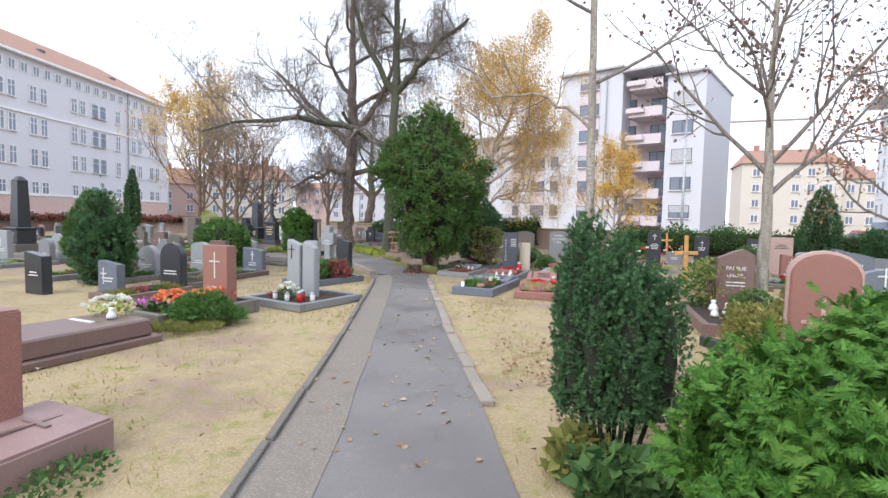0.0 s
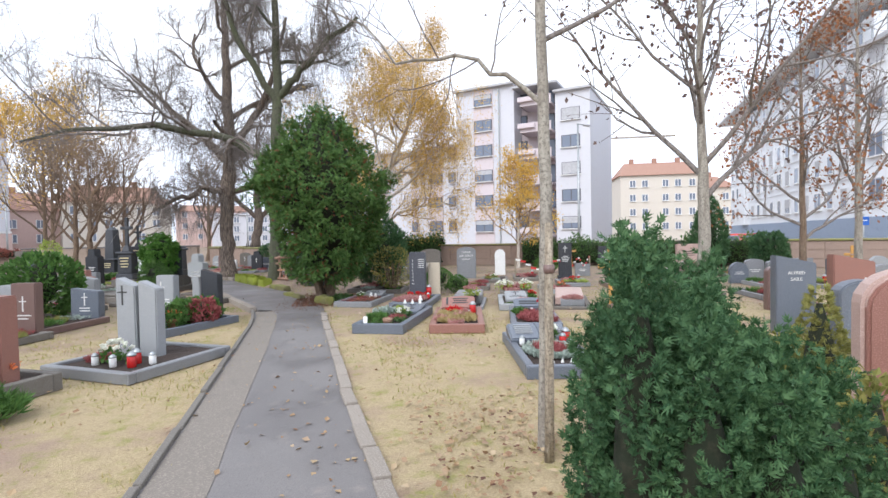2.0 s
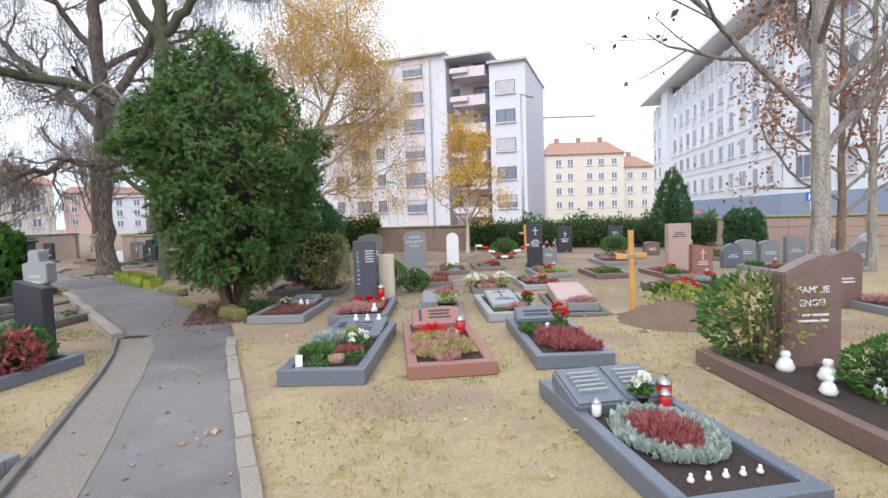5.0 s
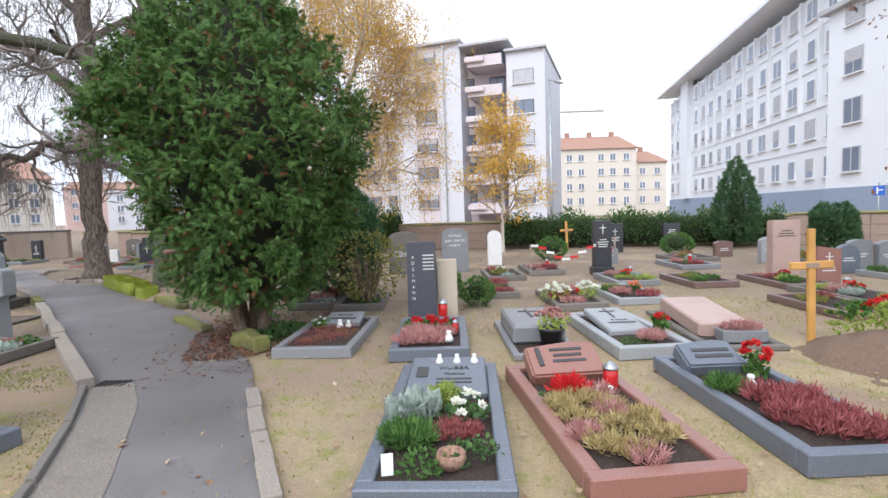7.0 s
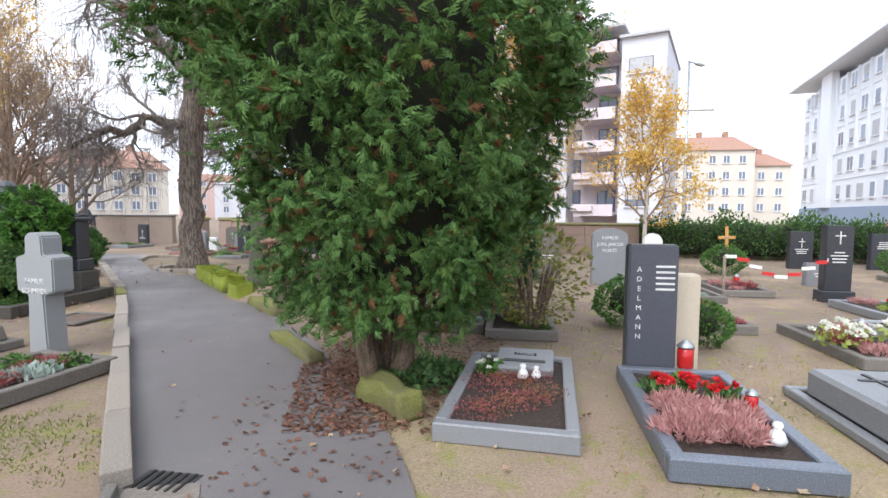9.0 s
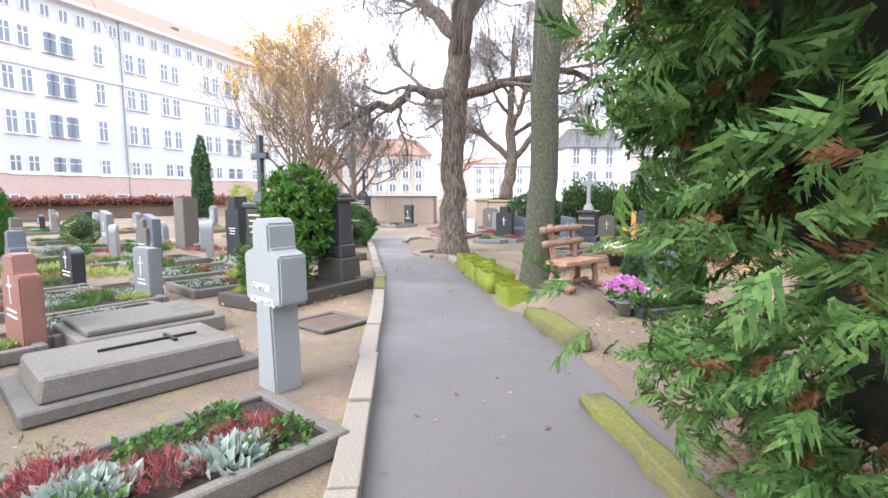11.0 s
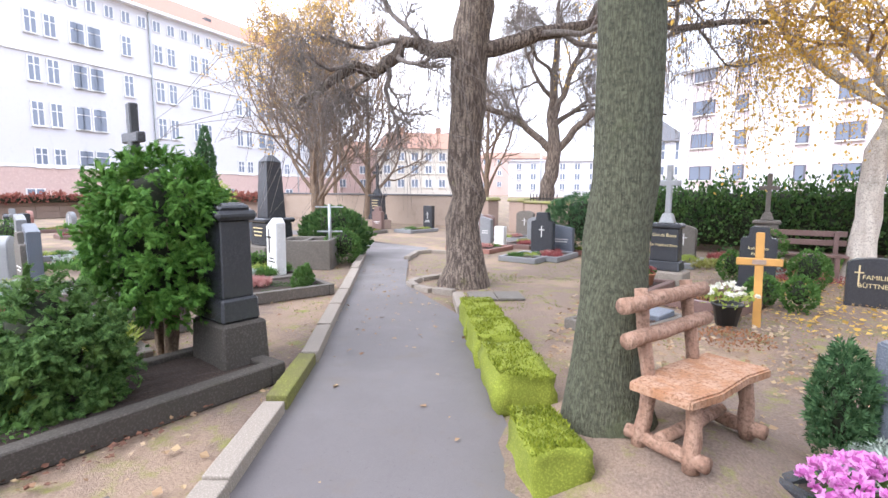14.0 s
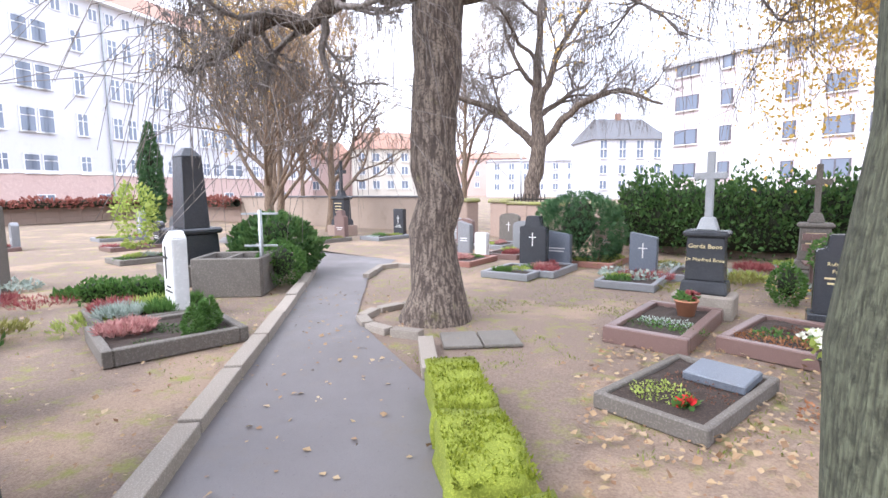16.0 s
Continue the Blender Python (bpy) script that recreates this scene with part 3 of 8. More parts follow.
MOSSBLADE = leaf_mat("moss_blades", (0.12, 0.16, 0.012), (0.30, 0.335, 0.04), (0.085, 0.09, 0.018), patch=5)
for k, (x, y, a, l, w, h, mt, lb) in enumerate([
        (-0.40, 14.36, -62, 0.62, 0.22, 0.21, MOSSY, "green mossy sandstone block beside the path"),
        (-1.28, 16.15, -66, 1.3, 0.16, 0.11, MOSSY, "long weathered sandstone edging block"),
        (-1.93, 18.5, -64, 1.25, 0.24, 0.16, MOSSY, "low mossy stone edging beside the path"),
        (-2.57, 19.70, -62, 0.55, 0.30, 0.28, MOSS, "thick mossy stone block"),
        (-2.98, 20.75, -64, 0.85, 0.42, 0.30, MOSS, "thick bright green mossy stone block"),
        (-3.38, 21.55, -64, 0.8, 0.42, 0.30, MOSS, "thick bright green mossy stone block"),
        (-3.74, 22.32, -64, 0.8, 0.40, 0.28, MOSS, "thick bright green mossy stone block")]):
    rough_stone("edging_stone", pose(x, y, -0.02, 0, 0, a), l, w, h, mt, lb, k)

# drain grate in the path
drain = thing("drain_grate", pose(-1.66, 13.5, 0.004, 0, 0, -20) @ Matrix.Scale(0.72, 4), "rusty iron drain grate set in the asphalt", "drain")
for k in range(6):
    part("bar", boxbm(-0.2 + k * 0.07, 0, 0, 0.03, 0.26, 0.014, bevel=0.004), IRON, drain)
# Thin black plate on the asphalt, painting the shade of the opening below the bars.
part("recess_shade", boxbm(-0.025, 0, 0, 0.46, 0.27, 0.004), BLACKPOT, drain)
# flush inspection cover and a pair of pavers
cover = thing("ground_cover", pose(-4.36, 18.22, -0.01, 0, 0, -22), "sunken rusty steel cover in a concrete frame", "cover")
COVER = plain_mat("rusty_chequer_plate", (0.20, 0.14, 0.11), 0.7, 0.4)
for x, y, w, d in ((0, 0.30, 0.66, 0.07), (0, -0.30, 0.66, 0.07), (0.3, 0, 0.07, 0.53), (-0.3, 0, 0.07, 0.53)):
    part("frame_bar", boxbm(x, y, 0, w, d, 0.035, bevel=0.006), PLINTH, cover)
part("cover_plate", boxbm(0, 0, 0, 0.53, 0.53, 0.014), COVER, cover)
pav = thing("paving_slabs", pose(-4.05, 24.05, -0.012, 0, 0, 24), "two mossy concrete paving slabs set in the turf", "paving")
for x in (-0.2, 0.2):
    part("slab", boxbm(x, 0, 0, 0.385, 0.5, 0.035, bevel=0.008), CONCRETE, pav)

# ---- boundary walls ----


def wall(name, line, h, thick, material, cap, label):
    owner = tagged(new(name), label, "wall", kind="structure")
    for (x0, y0), (x1, y1) in zip(line, line[1:]):
        L = math.hypot(x1 - x0, y1 - y0)
        m = pose((x0 + x1) / 2, (y0 + y1) / 2, 0, 0, 0, math.degrees(math.atan2(y1 - y0, x1 - x0)))
        n = max(1, round(L / 1.1))
        rows = 3
        b = part("wall_core", boxbm(0, 0, -0.1, L, thick * 0.9, h + 0.1), material, owner)
        b.matrix_world = m
        c = part("coping", boxbm(0, 0, h, L + 0.04, thick + 0.14, 0.10, bevel=0.03), cap, owner)
        c.matrix_world = m
        for r in range(rows):
            for k in range(n):
                s = part_mesh("wall_stone", STONE_MESH, [], owner)
                s.matrix_world = m @ Matrix.Translation((-L / 2 + (k + 0.5) * L / n, -thick * 0.45, r * h / rows)) @ Matrix.Diagonal((L / n - 0.02, 1, h / rows - 0.015, 1))
    return owner


_bm = boxbm(0, 0, 0, 1, 0.06, 1, bevel=0.012)
STONE_MESH = bpy.data.meshes.new("wall_stone")
_bm.to_mesh(STONE_MESH)
_bm.free()
STONE_MESH.materials.append(WALLST)
CAPMOSS = stone_mat("mossy_coping", (0.22, 0.19, 0.12), (0.30, 0.27, 0.16), (0.22, 0.24, 0.05), 0.95, grain=60, stains=0.6)
wall("wall_street", [(-6.2, 35.6), (-2.5, 32.8), (3, 31), (9, 27.8), (14, 24.8), (18.5, 21.2)], 1.05, 0.35, WALLST, CAPMOSS, "low sandstone cemetery wall with a mossy coping")
wall("wall_side", [(18.5, 21.2), (22.5, 15.5), (29, 5), (34, -8)], 1.1, 0.35, WALLST, CAPMOSS, "red sandstone cemetery wall along the side street")
owner_ = tagged(new("wall_brown"), "flat brown rendered wall behind the graves", "wall", kind="structure")
for (x0, y0), (x1, y1) in (((-21, 40.5), (-9.2, 37.2)),):
    L_ = math.hypot(x1 - x0, y1 - y0)
    w_ = part("wall_core", boxbm(0, 0, -0.1, L_, 0.3, 1.36), WALLBR, owner_)
    w_.matrix_world = pose((x0 + x1) / 2, (y0 + y1) / 2, 0, 0, 0, math.degrees(math.atan2(y1 - y0, x1 - x0)))
    c_ = part("coping", boxbm(0, 0, 1.26, L_ + 0.05, 0.42, 0.07, bevel=0.02), SLATE, owner_)
    c_.matrix_world = w_.matrix_world.copy()
wall("wall_west", [(-35, 4), (-32, 26), (-30, 43), (-21, 40.5)], 0.95, 0.35, WALLST, WALLST, "old sandstone wall below the tall white building")
for x, y in ((-7.9, 36.6), (-6.3, 35.7)):
    gp = thing("gate_pillar", pose(x, y, 0, 0, 0, -30), "squat sandstone gate pillar with a stepped cap", "pillar", "gate pillars")
    part("shaft", boxbm(0, 0, -0.05, 0.75, 0.6, 1.15, bevel=0.03), WALLST, gp)
    part("cap", boxbm(0, 0, 1.1, 0.9, 0.75, 0.14, bevel=0.04, taper=0.9), CAPMOSS, gp)
gate = thing("iron_gate", pose(-5.35, 35.0, 0, 0, 0, -37), "dark iron railing gate between pillars", "gate")
for k in range(9):
    part("rod", boxbm(-0.7 + k * 0.17, 0, 0.05, 0.03, 0.03, 1.35, bevel=0.006), IRON, gate)
for z in (0.15, 1.2):
    part("rail", boxbm(0, 0.03, z, 1.5, 0.025, 0.05), IRON, gate)

# ---- buildings ----


def sash(parent, x, z, w, h, panes=2, frame=None, y=0.0, blind=0.0, sill=True, transom=False):
    """A window: frame bars, glass set back, a sill, and perhaps a lowered blind."""
    win = part("window_frame", boxbm(x, y + 0.02, z - h / 2, w, 0.16, h, bevel=0.0), frame or TRIM, parent)
    pw = (w - 0.16) / panes - 0.09
    for k in range(panes):
        cx = x + (k - (panes - 1) / 2) * (w - 0.10) / panes
        part("pane", boxbm(cx, y - 0.062, z - h / 2 + 0.07, pw, 0.012, h - 0.14), GLASS, win)
    if blind:
        part("blind", boxbm(x, y - 0.074, z + h / 2 - 0.05 - h * blind, w - 0.12, 0.012, h * blind), BLIND, win)
    if transom:
        part("transom", boxbm(x, y - 0.075, z + h * 0.14, w - 0.1, 0.03, 0.075), frame or TRIM, win)
    if sill:
        part("sill", boxbm(x, y - 0.12, z - h / 2 - 0.08, w + 0.16, 0.22, 0.08), TRIM, win)
    return win


def between(p0, p1):
    return pose(p0[0], p0[1], 0, 0, 0, math.degrees(math.atan2(p1[1] - p0[1], p1[0] - p0[0]))), math.hypot(p1[0] - p0[0], p1[1] - p0[1])


# the long white institute
M, L = between((-52.9, 20), (-49, 89))
inst = thing("institute_building", M, "long white five-storey building with pink plinth and tiled roof", "building")
part("wall", boxbm(L / 2, 8, 3.3, L, 15.9, 16.7), HOUSE, inst)
part("plinth", boxbm(L / 2, 8, -0.5, L + 0.2, 16.2, 3.8), HOUSEBASE, inst, "pink sandstone plinth")
bm = bmesh.new()
v_ = [bm.verts.new(c) for c in ((-0.7, -0.8, 20), (L + 0.7, -0.8, 20), (L + 0.7, 16.8, 20), (-0.7, 16.8, 20), (6, 8, 25.0), (L - 6, 8, 25.0))]
for q in ((0, 1, 5, 4), (1, 2, 5), (2, 3, 4, 5), (3, 0, 4), (3, 2, 1, 0)):
    bm.faces.new([v_[i] for i in q])
part("roof", bm, ROOF, inst, "brown clay tile roof")
part("eave_board", boxbm(L / 2, -0.35, 19.7, L + 1.4, 0.9, 0.3), TRIM, inst)
for z in (3.35, 13.1):
    part("string_course", boxbm(L / 2, -0.06, z, L, 0.16, 0.28), TRIM, inst)
for s0 in range(0, 3):
    for s, double in ((-3.4, 1), (0.3, 0), (4.5, 1), (8.9, 1), (15.2, 1), (18.8, 1)):
        x = 11.5 + s0 * 22.5 + s
        if not 1.5 < x < L - 1.5:
            continue
        for z, h in ((4.2, 1.7), (8.0, 2.1), (11.8, 2.1), (15.7, 1.9)):
            for dx in ((-0.75, 0.75) if double else (0,)):
                sash(inst, x + dx, z, 1.05, h, 2, transom=True)
for k in range(int(L / 1.65)):
    sash(inst, 1.4 + k * 1.65, 18.5, 0.95, 1.15, 2, sill=False)
for x in (12.5, 36.8, 59):
    part("downpipe", boxbm(x, -0.12, 0, 0.14, 0.14, 19.7), METAL, inst)
for k in range(12):
    sash(inst, 4 + k * 5.3, 1.2, 1.5, 0.6, 2, sill=False, y=-0.1)
for x in (17, 33, 47, 60):
    part("roof_light", boxbm(x, 3.2, 22.0, 0.9, 0.5, 0.5), SLATE, inst)

# the apartment block
M, L = between((1.3, 67), (25.1, 47.5))
apt = thing("apartment_block", M, "white and mauve seven-storey apartment block with stacked balconies", "building")
part("wall", boxbm(7.2, 6, -0.5, 15.6, 12, 12.1), HOUSE, apt)
part("wall", boxbm(18.4, 6.4, -0.5, 6.9, 12.5, 18.2), HOUSE, apt)
part("wall", boxbm(24.2, 8.0, -0.5, 4.6, 11, 17.6), HOUSEPINK, apt)
part("wall", boxbm(28.1, 6, -0.5, 3.5, 12, 16.6), HOUSE, apt)
for x, w, z in ((7.2, 15.9, 11.6), (18.4, 7.2, 17.7), (24.2, 4.8, 17.1), (28.1, 3.8, 16.1)):
    part("roof_edge", boxbm(x, 6, z, w, 12.8, 0.22), BLIND, apt)
for x, w, h in ((18.3, 2.3, 17.6), (27.9, 2.1, 16.0), (1.6, 2.3, 11.5), (9.4, 0.9, 11.5), (12.3, 1.8, 11.5), (5.0, 0.9, 11.5)):
    part("mauve_panel", boxbm(x, -0.02 if x < 15 else 0.12, 0, w, 0.12, h), HOUSEPINK, apt, "recessed mauve window strip")
FRAMED = plain_mat("dark_window_frame", (0.10, 0.10, 0.12), 0.5)
rr = random.Random(5)
for k in range(6):
    z = 2.7 + k * 2.75
    sash(apt, 18.3, z, 2.1, 1.25, 2, FRAMED, 0.02, rr.choice((0, 0, 0.35, 0.7)))
    if k < 5:
        sash(apt, 27.9, z + 0.1, 1.9, 1.25, 2, FRAMED, 0.02, rr.choice((0, 0, 0.5, 0.9)))
    if k < 4:
        sash(apt, 1.6, z + 0.3, 2.0, 1.2, 2, FRAMED, -0.1, rr.choice((0, 0.3)))
        sash(apt, 4.9, z + 0.3, 0.9, 1.2, 1, FRAMED, -0.1)
        sash(apt, 9.4, z + 0.1, 0.8, 1.2, 1, FRAMED, -0.1)
        sash(apt, 12.3, z + 0.1, 1.7, 1.2, 2, FRAMED, -0.1, rr.choice((0, 0, 0.6)))
        sash(apt, 14.4, z + 0.1, 0.9, 1.2, 1, FRAMED, -0.04)
    sash(apt, 22.1, z + 0.4, 0.95, 1.3, 1, FRAMED, 2.4, 0)
    bal = part("balcony", boxbm(24.3, 1.2, z - 1.35, 3.3, 2.9, 0.16), HOUSEPINK, apt)
    part("parapet", boxbm(24.3, -0.15, z - 1.35, 3.3, 0.12, 1.0), HOUSEPINK, bal)
    part("parapet", boxbm(22.7, 1.2, z - 1.35, 0.12, 2.6, 1.0), HOUSEPINK, bal)
    part("planter", boxbm(23.4, -0.42, z - 0.95, 1.8, 0.4, 0.5, bevel=0.03), HOUSEPINK, bal)
    sash(apt, 24.9, z, 1.6, 1.9, 2, FRAMED, 2.45, 0, False)
part("drain_pipe", boxbm(20.2, -0.1, 0, 0.12, 0.12, 17.5), METAL, apt)

# the modern white block on the side street
M, L = between((57, 67), (36, 30))
mod = thing("office_block", M, "white modern five-storey block with overhanging roof edge", "building")
part("wall", boxbm(L / 2, 7, 2.4, L, 14, 14.0), OFFICE, mod)
part("plinth", boxbm(L / 2, 7, -0.5, L + 0.2, 14.2, 2.9), HOUSEBLUE, mod, "slate blue base")
part("roof_edge", boxbm(L / 2, 6.4, 17.4, L + 2.4, 16.2, 0.35), OFFICE, mod)
part("top_storey", boxbm(L / 2, 8, 16.4, L - 1.5, 12, 1.0), BLIND, mod)
for k in range(int(L / 2.6)):
    x = 1.6 + k * 2.6
    for j in range(5):
        z = 4.0 + j * 2.85
        sash(mod, x, z, 1.15 if (k + j) % 3 else 1.5, 1.5, 2 if (k + j) % 3 == 0 else 1, TRIM, 0.0, (0, 0, 0.6, 0.9, 0)[(k * 3 + j) % 5])
for k in range(1, int(L / 2.6)):
    part("fin", boxbm(0.3 + k * 2.6, -0.14, 8.2, 0.16, 0.28, 8.2), OFFICE, mod, "slim white facade fin")
for j in range(4):
    part("string_course", boxbm(L / 2, -0.04, 5.35 + j * 2.85, L, 0.08, 0.14), OFFICE, mod)
for k in range(8):
    part("mast", boxbm(2 + k * 0.9, 5 + (k % 3), 17.7, 0.1, 0.1, 2 + (k * 7 % 4)), METAL, mod)
part("stair_tower", boxbm(8.6, -0.2, 2.4, 3.0, 0.7, 16.6), OFFICE, mod)
M2, L2 = between((36.4, 31.6), (29, 12))
mod2 = thing("office_wing", M2, "pale blue-white office wing with roof terrace railing", "building")
part("wall", boxbm(L2 / 2, 6, 2.4, L2, 12, 11.6), OFFICE, mod2)
part("plinth", boxbm(L2 / 2, 6, -0.5, L2 + 0.2, 12.2, 2.9), HOUSEBLUE, mod2, "slate blue base")
part("terrace_edge", boxbm(L2 / 2, 5.8, 14.0, L2 + 0.8, 12.6, 0.3), BLIND, mod2)
for k in range(14):
    part("railing_post", boxbm(0.4 + k * 1.5, -0.1, 14.3, 0.06, 0.06, 1.0), METAL, mod2)
part("railing", boxbm(L2 / 2, -0.1, 15.25, L2, 0.07, 0.07), METAL, mod2)
part("top_storey", boxbm(L2 / 2, 8, 14.3, L2 - 1, 8, 3.0), OFFICE, mod2)
for k in range(5):
    for j in range(4):
        sash(mod2, 2.2 + k * 3.8, 4.2 + j * 3.1, 1.5, 1.6, 2, BLIND, 0.0, (0, 0, 0.5, 0.9, 0)[(k * 3 + j) % 5])


def gabled_house(name, p0, p1, depth, eaves, ridge, wallmat, roofmat, rows, cols, label, chimneys=1):
    M, L = between(p0, p1)
    h = thing(name, M, label, "building", "far houses")
    part("wall", boxbm(L / 2, depth / 2, -0.5, L, depth, eaves + 0.5), wallmat, h)
    bm = bmesh.new()
    v = [bm.verts.new(c) for c in ((-0.4, -0.5, eaves), (L + 0.4, -0.5, eaves), (L + 0.4, depth + 0.5, eaves), (-0.4, depth + 0.5, eaves), (1.8, depth / 2, ridge), (L - 1.8, depth / 2, ridge))]
    for q in ((0, 1, 5, 4), (1, 2, 5), (2, 3, 4, 5), (3, 0, 4), (3, 2, 1, 0)):
        bm.faces.new([v[i] for i in q])
    roof = part("roof", bm, roofmat, h)
    for k in range(chimneys):
        part("chimney", boxbm(L * (k + 0.7) / (chimneys + 0.4), depth / 2, ridge - 0.6, 0.9, 0.7, 1.5), ROOF, roof)
    for z in rows:
        for x in cols:
            sash(h, x * L, z, 1.25, 1.4, 2, TRIM, -0.02)
    return h


gabled_house("cream_house", (56.5, 96.5), (71.5, 91.0), 11, 13.4, 16.6, HOUSEYEL, ROOF, (3.0, 5.9, 8.8, 11.7), (0.15, 0.3, 0.55, 0.7, 0.87), "cream four-storey house with a red tiled roof", 3)
gabled_house("cream_house", (72.2, 92.5), (78.5, 90.2), 11, 10.6, 13.4, HOUSEYEL, ROOF, (3.0, 5.9, 8.8), (0.25, 0.7), "narrow cream house with a red tiled roof", 1)
gabled_house("pink_house", (-45, 95), (-31, 103), 12, 8.6, 12.0, HOUSEYEL, ROOF, (2.6, 5.0, 7.2), (0.1, 0.25, 0.4, 0.55, 0.7, 0.85), "cream house with an orange tiled roof", 2)
gabled_house("pink_house", (-64, 88), (-47, 99), 12, 7.2, 10.6, HOUSEBASE, ROOF, (2.6, 5.0), (0.12, 0.3, 0.5, 0.68, 0.86), "pink house with an orange tiled roof", 2)
gabled_house("white_house", (-6.2, 101.5), (4.5, 106), 11, 9.2, 13.0, HOUSE, SLATE, (2.2, 4.6, 7.0, 8.4), (0.12, 0.38, 0.62, 0.86), "white house with a dark slate roof", 1)
gabled_house("far_building", (-30, 128), (-8, 133), 12, 7.8, 8.4, HOUSE, BLIND, (2.2, 4.4, 6.6), (0.1, 0.24, 0.38, 0.52, 0.66, 0.8, 0.94), "far white flat-roofed building", 0)
gabled_house("far_building", (-44, 150), (-26, 156), 12, 10, 12, HOUSEBASE, ROOF, (3, 6, 9), (0.1, 0.3, 0.5, 0.7, 0.9), "far red building with a tiled roof", 0)

# parked car and a parking sign on the side street, seen over the wall
car = thing("parked_car", pose(25.2, 29.4, 0, 0, 0, -42), "red parked car behind the cemetery wall", "car")
CARRED = plain_mat("red_car_paint", (0.42, 0.02, 0.02), 0.25)
part("body", boxbm(0, 0, 0.28, 4.1, 1.7, 0.6, bevel=0.12, seg=3), CARRED, car)
part("cabin", boxbm(-0.2, 0, 0.88, 2.2, 1.5, 0.55, bevel=0.1, taper=0.78, seg=2), CARRED, car)
for x in (-0.75, 0.35):
    part("side_window", boxbm(x, -0.70, 0.95, 0.8, 0.06, 0.34, bevel=0.02), GLASS, car)
for x in (-1.3, 1.3):
    for y in (-0.78, 0.78):
        wh = lathe([(0.31, -0.1), (0.32, 0.0), (0.31, 0.1)], 16)
        wheel = part("wheel", wh, BLACKPOT, car)
        wheel.matrix_local = pose(x, y, 0.31, 90)
sign = thing("parking_sign", pose(25.4, 22.2, 0, 0, 0, -50), "blue parking sign on a grey post", "road sign")
part("post", lathe([(0.03, 0), (0.03, 2.3)], 8), METAL, sign)
part("plate", boxbm(0, -0.04, 1.75, 0.42, 0.02, 0.42, bevel=0.004), plain_mat("sign_blue", (0.02, 0.12, 0.50), 0.4), sign)
part("letter", boxbm(-0.06, -0.054, 1.81, 0.05, 0.006, 0.3), WHITE, sign)
part("letter", boxbm(0.05, -0.054, 1.96, 0.18, 0.006, 0.05), WHITE, sign)

# tower crane and street lamps
crane = thing("tower_crane", pose(62, 150, 0, 0, 0, -20), "distant pale tower crane above the roofs", "crane")
part("mast", boxbm(0, 0, 0, 0.7, 0.7, 32), KERBST, crane)
part("jib", boxbm(16, 0, 30.5, 46, 0.5, 0.45), KERBST, crane)
part("cab", boxbm(0, -1, 29, 1.6, 1.6, 2), HOUSE, crane)
for x, y, h, a in ((15.7, 33.3, 9.0, 20), (-10.5, 62, 8.5, 0), (-33, 60, 8.0, 60)):
    lamp = thing("street_lamp", pose(x, y, 0, 0, 0, a), "tall grey steel street lamp", "street lamp", "street lamps")
    part("pole", lathe([(0.10, 0), (0.09, 2), (0.055, h)], 10), METAL, lamp)
    part("arm", boxbm(0.45, 0, h - 0.06, 1.1, 0.06, 0.06), METAL, lamp)
    part("lamp_head", boxbm(0.85, 0, h - 0.1, 0.6, 0.22, 0.12, bevel=0.03), BLIND, lamp)

# ---- plants ----


def unit(v):
    return v / (np.linalg.norm(v) + 1e-9)


def branch_out(lines, tips, rng, p, d, L, r, lvl, top, kids, ratio, kink, lift, weep, r_min=0.004):
    """One branch and, level by level, those that spring from it."""
    n = 6 if lvl < 2 else 4 if lvl < top else 2
    pts, rad = [np.array(p, float)], [r]
    d = unit(np.array(d, float))
    for i in range(n):
        pull = lift if lvl < top else lift - weep
        d = unit(d + rng.normal(size=3) * kink + np.array([0, 0, pull]))
        pts.append(pts[-1] + d * L / n)
        rad.append(max(r * (1 - 0.62 * (i + 1) / n), r_min))
    lines.append((pts, rad, (8, 6, 5, 4, 3, 3)[min(lvl, 5)]))
    if lvl >= top:
        tips.append((pts[-1], d))
        tips.append((pts[n // 2], d))
        return
    for k in range(kids[min(lvl, len(kids) - 1)]):
        t = 0.25 + 0.75 * (k + rng.random()) / kids[min(lvl, len(kids) - 1)]
        i = min(int(t * n), n - 1)
        q = pts[i] + (pts[i + 1] - pts[i]) * (t * n - i if t < 1 else 1)
        e = unit(pts[i + 1] - pts[i])
        side = unit(np.cross(e, rng.normal(size=3)))
        ang = rng.uniform(0.45, 1.05)
        branch_out(lines, tips, rng, q, e * math.cos(ang) + side * math.sin(ang), L * ratio * rng.uniform(0.7, 1.15) * (1.15 - 0.4 * t), max(rad[i] * 0.62, r_min), lvl + 1, top, kids, ratio, kink, lift, weep, r_min)


